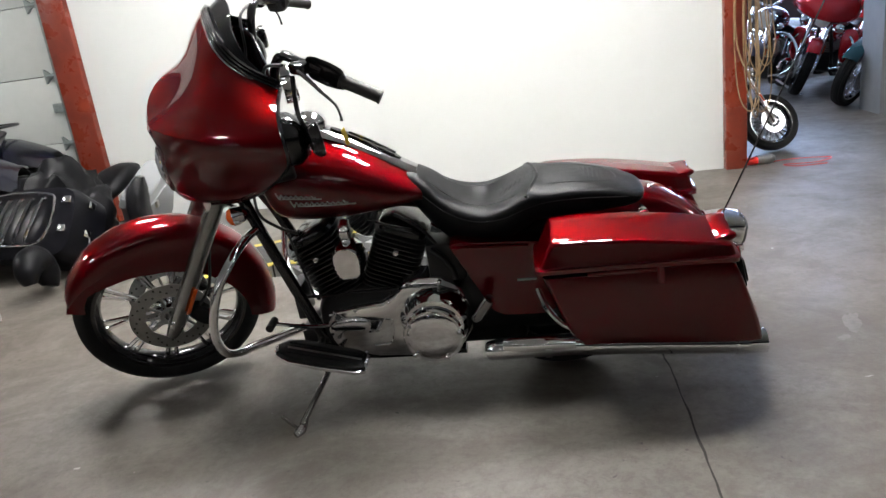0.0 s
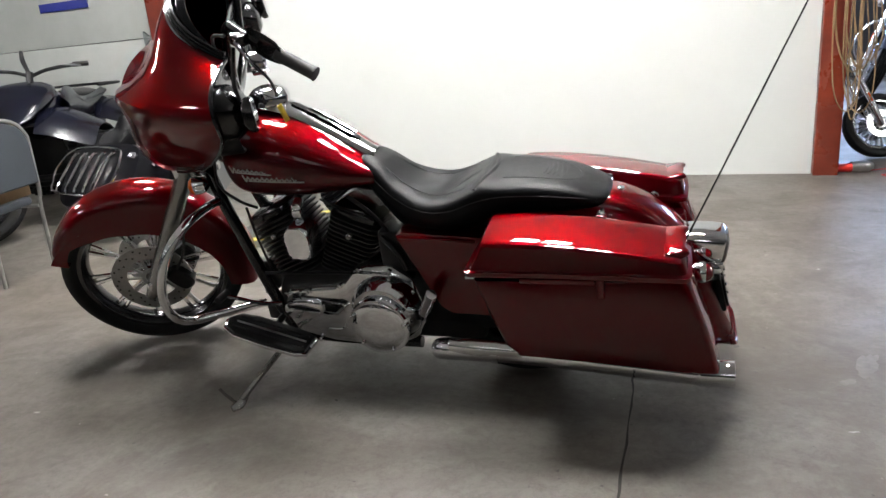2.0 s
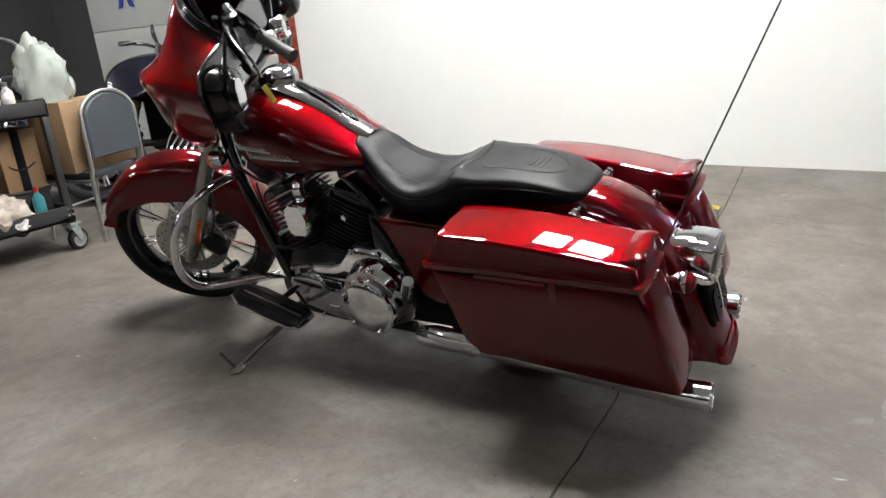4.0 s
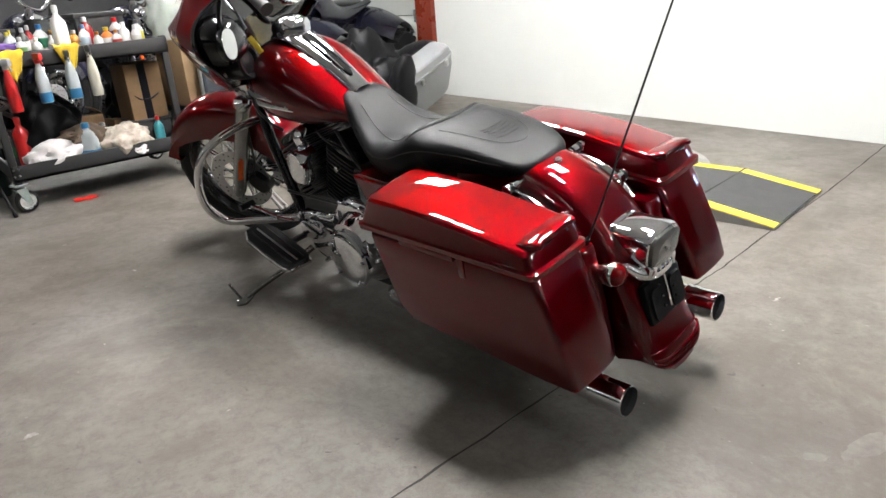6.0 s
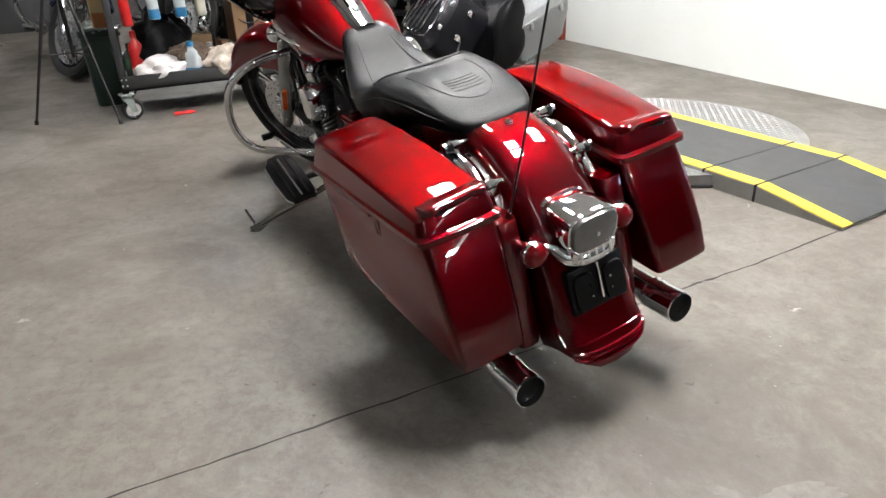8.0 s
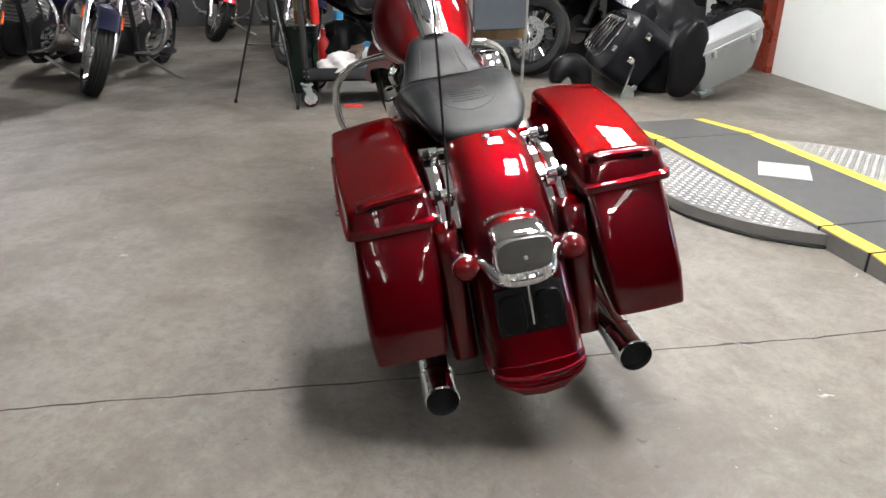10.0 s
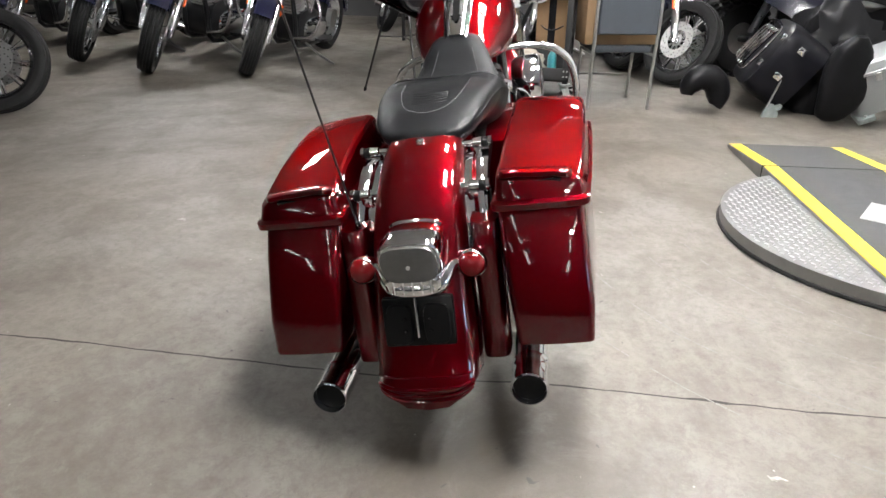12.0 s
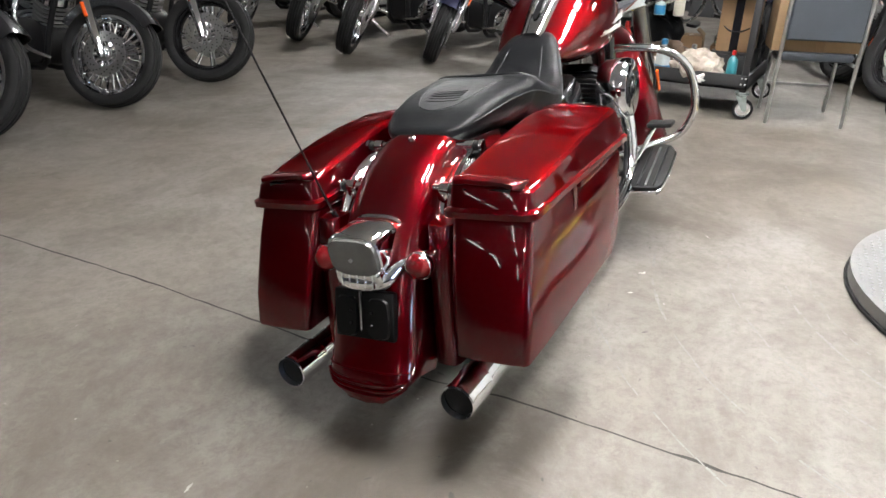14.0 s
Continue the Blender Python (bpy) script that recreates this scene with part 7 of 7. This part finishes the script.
for s in (1, -1):
    for x in (0.55, -0.55):
        rows = []
        for i in range(11):
            a = radians(38 + 104 * i / 10)
            rows.append([(x + (0.42 - 0.1 * e) * math.cos(a), s * y, 0.3 + (0.4 - 0.03 * e) * math.sin(a) + dz) for y, dz, e in ((0.18, 0.09, 0), (0.27, 0.07, 0), (0.38, 0.03, 0.3), (0.48, -0.01, 0.8), (0.52, -0.03, 1))])
        part("mudguard", sheet(B(), rows, 0.006), M_QUAD, quad, "dark navy wing over the wheel")
    part("shock", tube(B(), [(0.5, 0.28 * s, 0.34), (0.42, 0.16 * s, 0.72)], 0.032, 10), M_STEEL, quad)
    part("handlebar", tube(B(), [(0.3, 0, 0.99), (0.28, 0.12 * s, 1.03), (0.22, 0.3 * s, 1.05)], 0.013, 8), M_SATIN, quad)
    part("handgrip", tube(B(), [(0.225, 0.28 * s, 1.05), (0.2, 0.38 * s, 1.05)], 0.018, 8), M_GRIP, quad)
    part("lever", tube(B(), [(0.26, 0.2 * s, 1.06), (0.27, 0.35 * s, 1.04)], 0.007, 6), M_STEEL, quad)
part("seat", rings(B(), [two_half(*r) for r in ((-0.65, 0.8, 0.1, 0.02, 0.04), (-0.5, 0.82, 0.15, 0.05, 0.08), (-0.1, 0.8, 0.13, 0.06, 0.08), (0.1, 0.84, 0.06, 0.02, 0.05))]), M_DULL, quad)
part("steering_post", tube(B(), [(0.42, 0, 0.75), (0.3, 0, 1.02)], 0.025, 8), M_SATIN, quad)
part("flag_mount", tube(B(), [(0.3, 0.0, 1.0), (0.31, -0.02, 1.1), (0.30, -0.02, 1.17)], [0.012, 0.018, 0.01], 8), M_SATIN, quad)

# ---- at the post: coiled rope, cords and a red plug ----
M_ROPE = mat("tan_rope", (0.225, 0.15, 0.075), 0.85, vary=0.3, scale=60, bump=0.3, bump_scale=200)
rope = thing("rope_coil", pose(2.0, 6.28, 0), "tan rope hung in loose loops on the post", "rope")
random.seed(5)
for k in range(9):
    x0, w = random.uniform(-0.05, 0.1), random.uniform(0.03, 0.13)
    low = random.uniform(0.42, 0.85)
    part("loop", tube(B(), [(x0, -0.03, 1.75), (x0 - w * 0.6, -0.035, 1.3), (x0 - w * 0.4, -0.04, low + 0.2), (x0 + w * 0.4, -0.05, low), (x0 + w * 1.1, -0.04, low + 0.15), (x0 + w * 0.9, -0.035, 1.2), (x0 + 0.03, -0.03, 1.75)], 0.0048, 6, 5), M_ROPE, rope)
part("hook", tube(B(), [(0.0, 0.03, 1.78), (0.0, -0.06, 1.74), (0.0, -0.06, 1.8)], 0.008, 6), M_STEEL, rope)
plug = thing("red_work_lamp", pose(2.1, 6.42, 0, 0, 0, 10), "red-handled trouble light lying by the post", "work lamp")
part("handle", tube(B(), [(-0.12, 0, 0.035), (0.02, 0, 0.035)], [0.03, 0.034], 12), M_RED_PLASTIC, plug)
part("cage", tube(B(), [(0.02, 0, 0.04), (0.12, 0, 0.04), (0.17, 0, 0.04)], [0.04, 0.045, 0.02], 12), M_STEEL, plug)
cord = tagged(part("power_cord", tube(B(), [(2.2, 6.42, 0.01), (2.4, 6.5, 0.008), (2.7, 6.45, 0.008), (2.55, 6.3, 0.008), (2.3, 6.3, 0.008), (2.38, 6.2, 0.008), (2.6, 6.22, 0.008)], 0.003, 6), M_RED_PLASTIC), "thin red cord loosely coiled on the floor", "cord")

# ---- floor joint ----
bm = B()
pts = smooth_path([(1.1, 0.1, 0), (1.05, 0.87, 0), (0.99, 1.6, 0), (0.97, 2.1, 0), (0.935, 2.85, 0), (0.88, 3.2, 0), (0.853, 3.69, 0), (0.84, 4.0, 0), (0.80, 4.4, 0), (0.74, 5.2, 0), (0.62, 6.36, 0)], 14)
rows = []
for i, p in enumerate(pts):
    w = 0.0034 + 0.0025 * noise.noise(p * 9) + (0.002 if abs(p.y - 3.69) < 0.06 else 0)
    off = 0.006 * noise.noise(p * 14 + Vector((3, 1, 0)))
    rows.append([(p.x + off - max(w, 0.0015), p.y, 0.0012), (p.x + off + max(w, 0.0015), p.y, 0.0012)])
M_CRACK = mat("crack_dirt", (0.03, 0.027, 0.024), 0.9, vary=0.5, scale=30)
tagged(part("floor_joint", sheet(bm, rows), M_CRACK), "dark uneven joint running across the floor", "crack", kind="structure")


# ---- stains and scuffs on the floor ----
def floor_stain(x, y, a, b, turn_, material, label, seed):
    """A flat patch with a ragged outline."""
    bm = B()
    c = bm.verts.new((0, 0, 0.0015))
    ring_ = []
    for k in range(40):
        t = 2 * math.pi * k / 40
        r = 1 + 0.55 * noise.noise(Vector((math.cos(t) * 1.6 + seed, math.sin(t) * 1.6, seed * 0.7))) + 0.25 * noise.noise(Vector((math.cos(t) * 6 + seed, math.sin(t) * 6, 0)))
        ring_.append(bm.verts.new((a * r * math.cos(t), b * r * math.sin(t), 0.0015)))
    for k in range(40):
        bm.faces.new((c, ring_[k], ring_[(k + 1) % 40]))
    tagged(part("floor_stain", bm, material, m=pose(x, y, 0, 0, 0, turn_)), label, "stain", kind="structure")


M_STAIN = mat("oily_stain", (0.065, 0.0553, 0.0488), 0.45, vary=0.6, scale=22, second=(0.124, 0.111, 0.0975))
M_SCUFF = mat("pale_scuff", (0.273, 0.267, 0.257), 0.7, vary=0.5, scale=60, second=(0.163, 0.156, 0.143))
floor_stain(1.70, 3.16, 0.10, 0.028, 75, M_STAIN, "dark elongated oil stain on the concrete", 1.3)
floor_stain(1.62, 3.02, 0.03, 0.015, 40, M_STAIN, "dark oil spot on the concrete", 2.1)
floor_stain(1.59, 2.70, 0.012, 0.004, 20, M_SCUFF, "pale scuff mark on the concrete", 3.7)
floor_stain(-0.04, 1.52, 0.02, 0.012, 70, M_SCUFF, "pale scuff mark on the concrete", 4.9)
random.seed(31)
for k in range(34):
    floor_stain(random.uniform(-2.2, 2.6), random.uniform(0.8, 6.0), random.uniform(0.002, 0.007), random.uniform(0.0015, 0.003), random.uniform(0, 180), M_SCUFF, "small pale fleck on the concrete", 6.0 + k)


def tyre_arc(cx, cy, r, a0, a1, width, label, seed):
    """A faint curved track, broken into ragged dashes."""
    bm = B()
    n = int((a1 - a0) / 1.2)
    for k in range(n):
        t0, t1 = radians(a0 + (a1 - a0) * k / n), radians(a0 + (a1 - a0) * (k + 0.9) / n)
        if noise.noise(Vector((k * 0.31, seed, 0))) < -0.08:
            continue
        w = width * (0.5 + abs(noise.noise(Vector((k * 0.7, seed, 3)))))
        q = r + 0.01 * noise.noise(Vector((k * 0.2, seed, 7)))
        v = [bm.verts.new((cx + p * math.cos(t), cy + p * math.sin(t), 0.0013)) for t in (t0, t1) for p in (q - w, q + w)]
        bm.faces.new((v[0], v[1], v[3], v[2]))
    tagged(part("tyre_track", bm, M_TRACK), label, "stain", kind="structure")


M_TRACK = mat("faint_pale_track", (0.144, 0.139, 0.132), 0.6, vary=0.6, scale=30, second=(0.096, 0.0912, 0.084))
for r, a0, a1, w, sd in ((1.02, -75, 10, 0.007, 1.0), (1.22, -85, -5, 0.005, 2.0), (1.5, -80, -20, 0.006, 3.0), (1.74, -70, -15, 0.004, 4.0), (0.93, -95, -30, 0.004, 5.0)):
    tyre_arc(-0.55, 4.73, r, a0, a1, w, "faint pale curved tyre track on the concrete", sd)
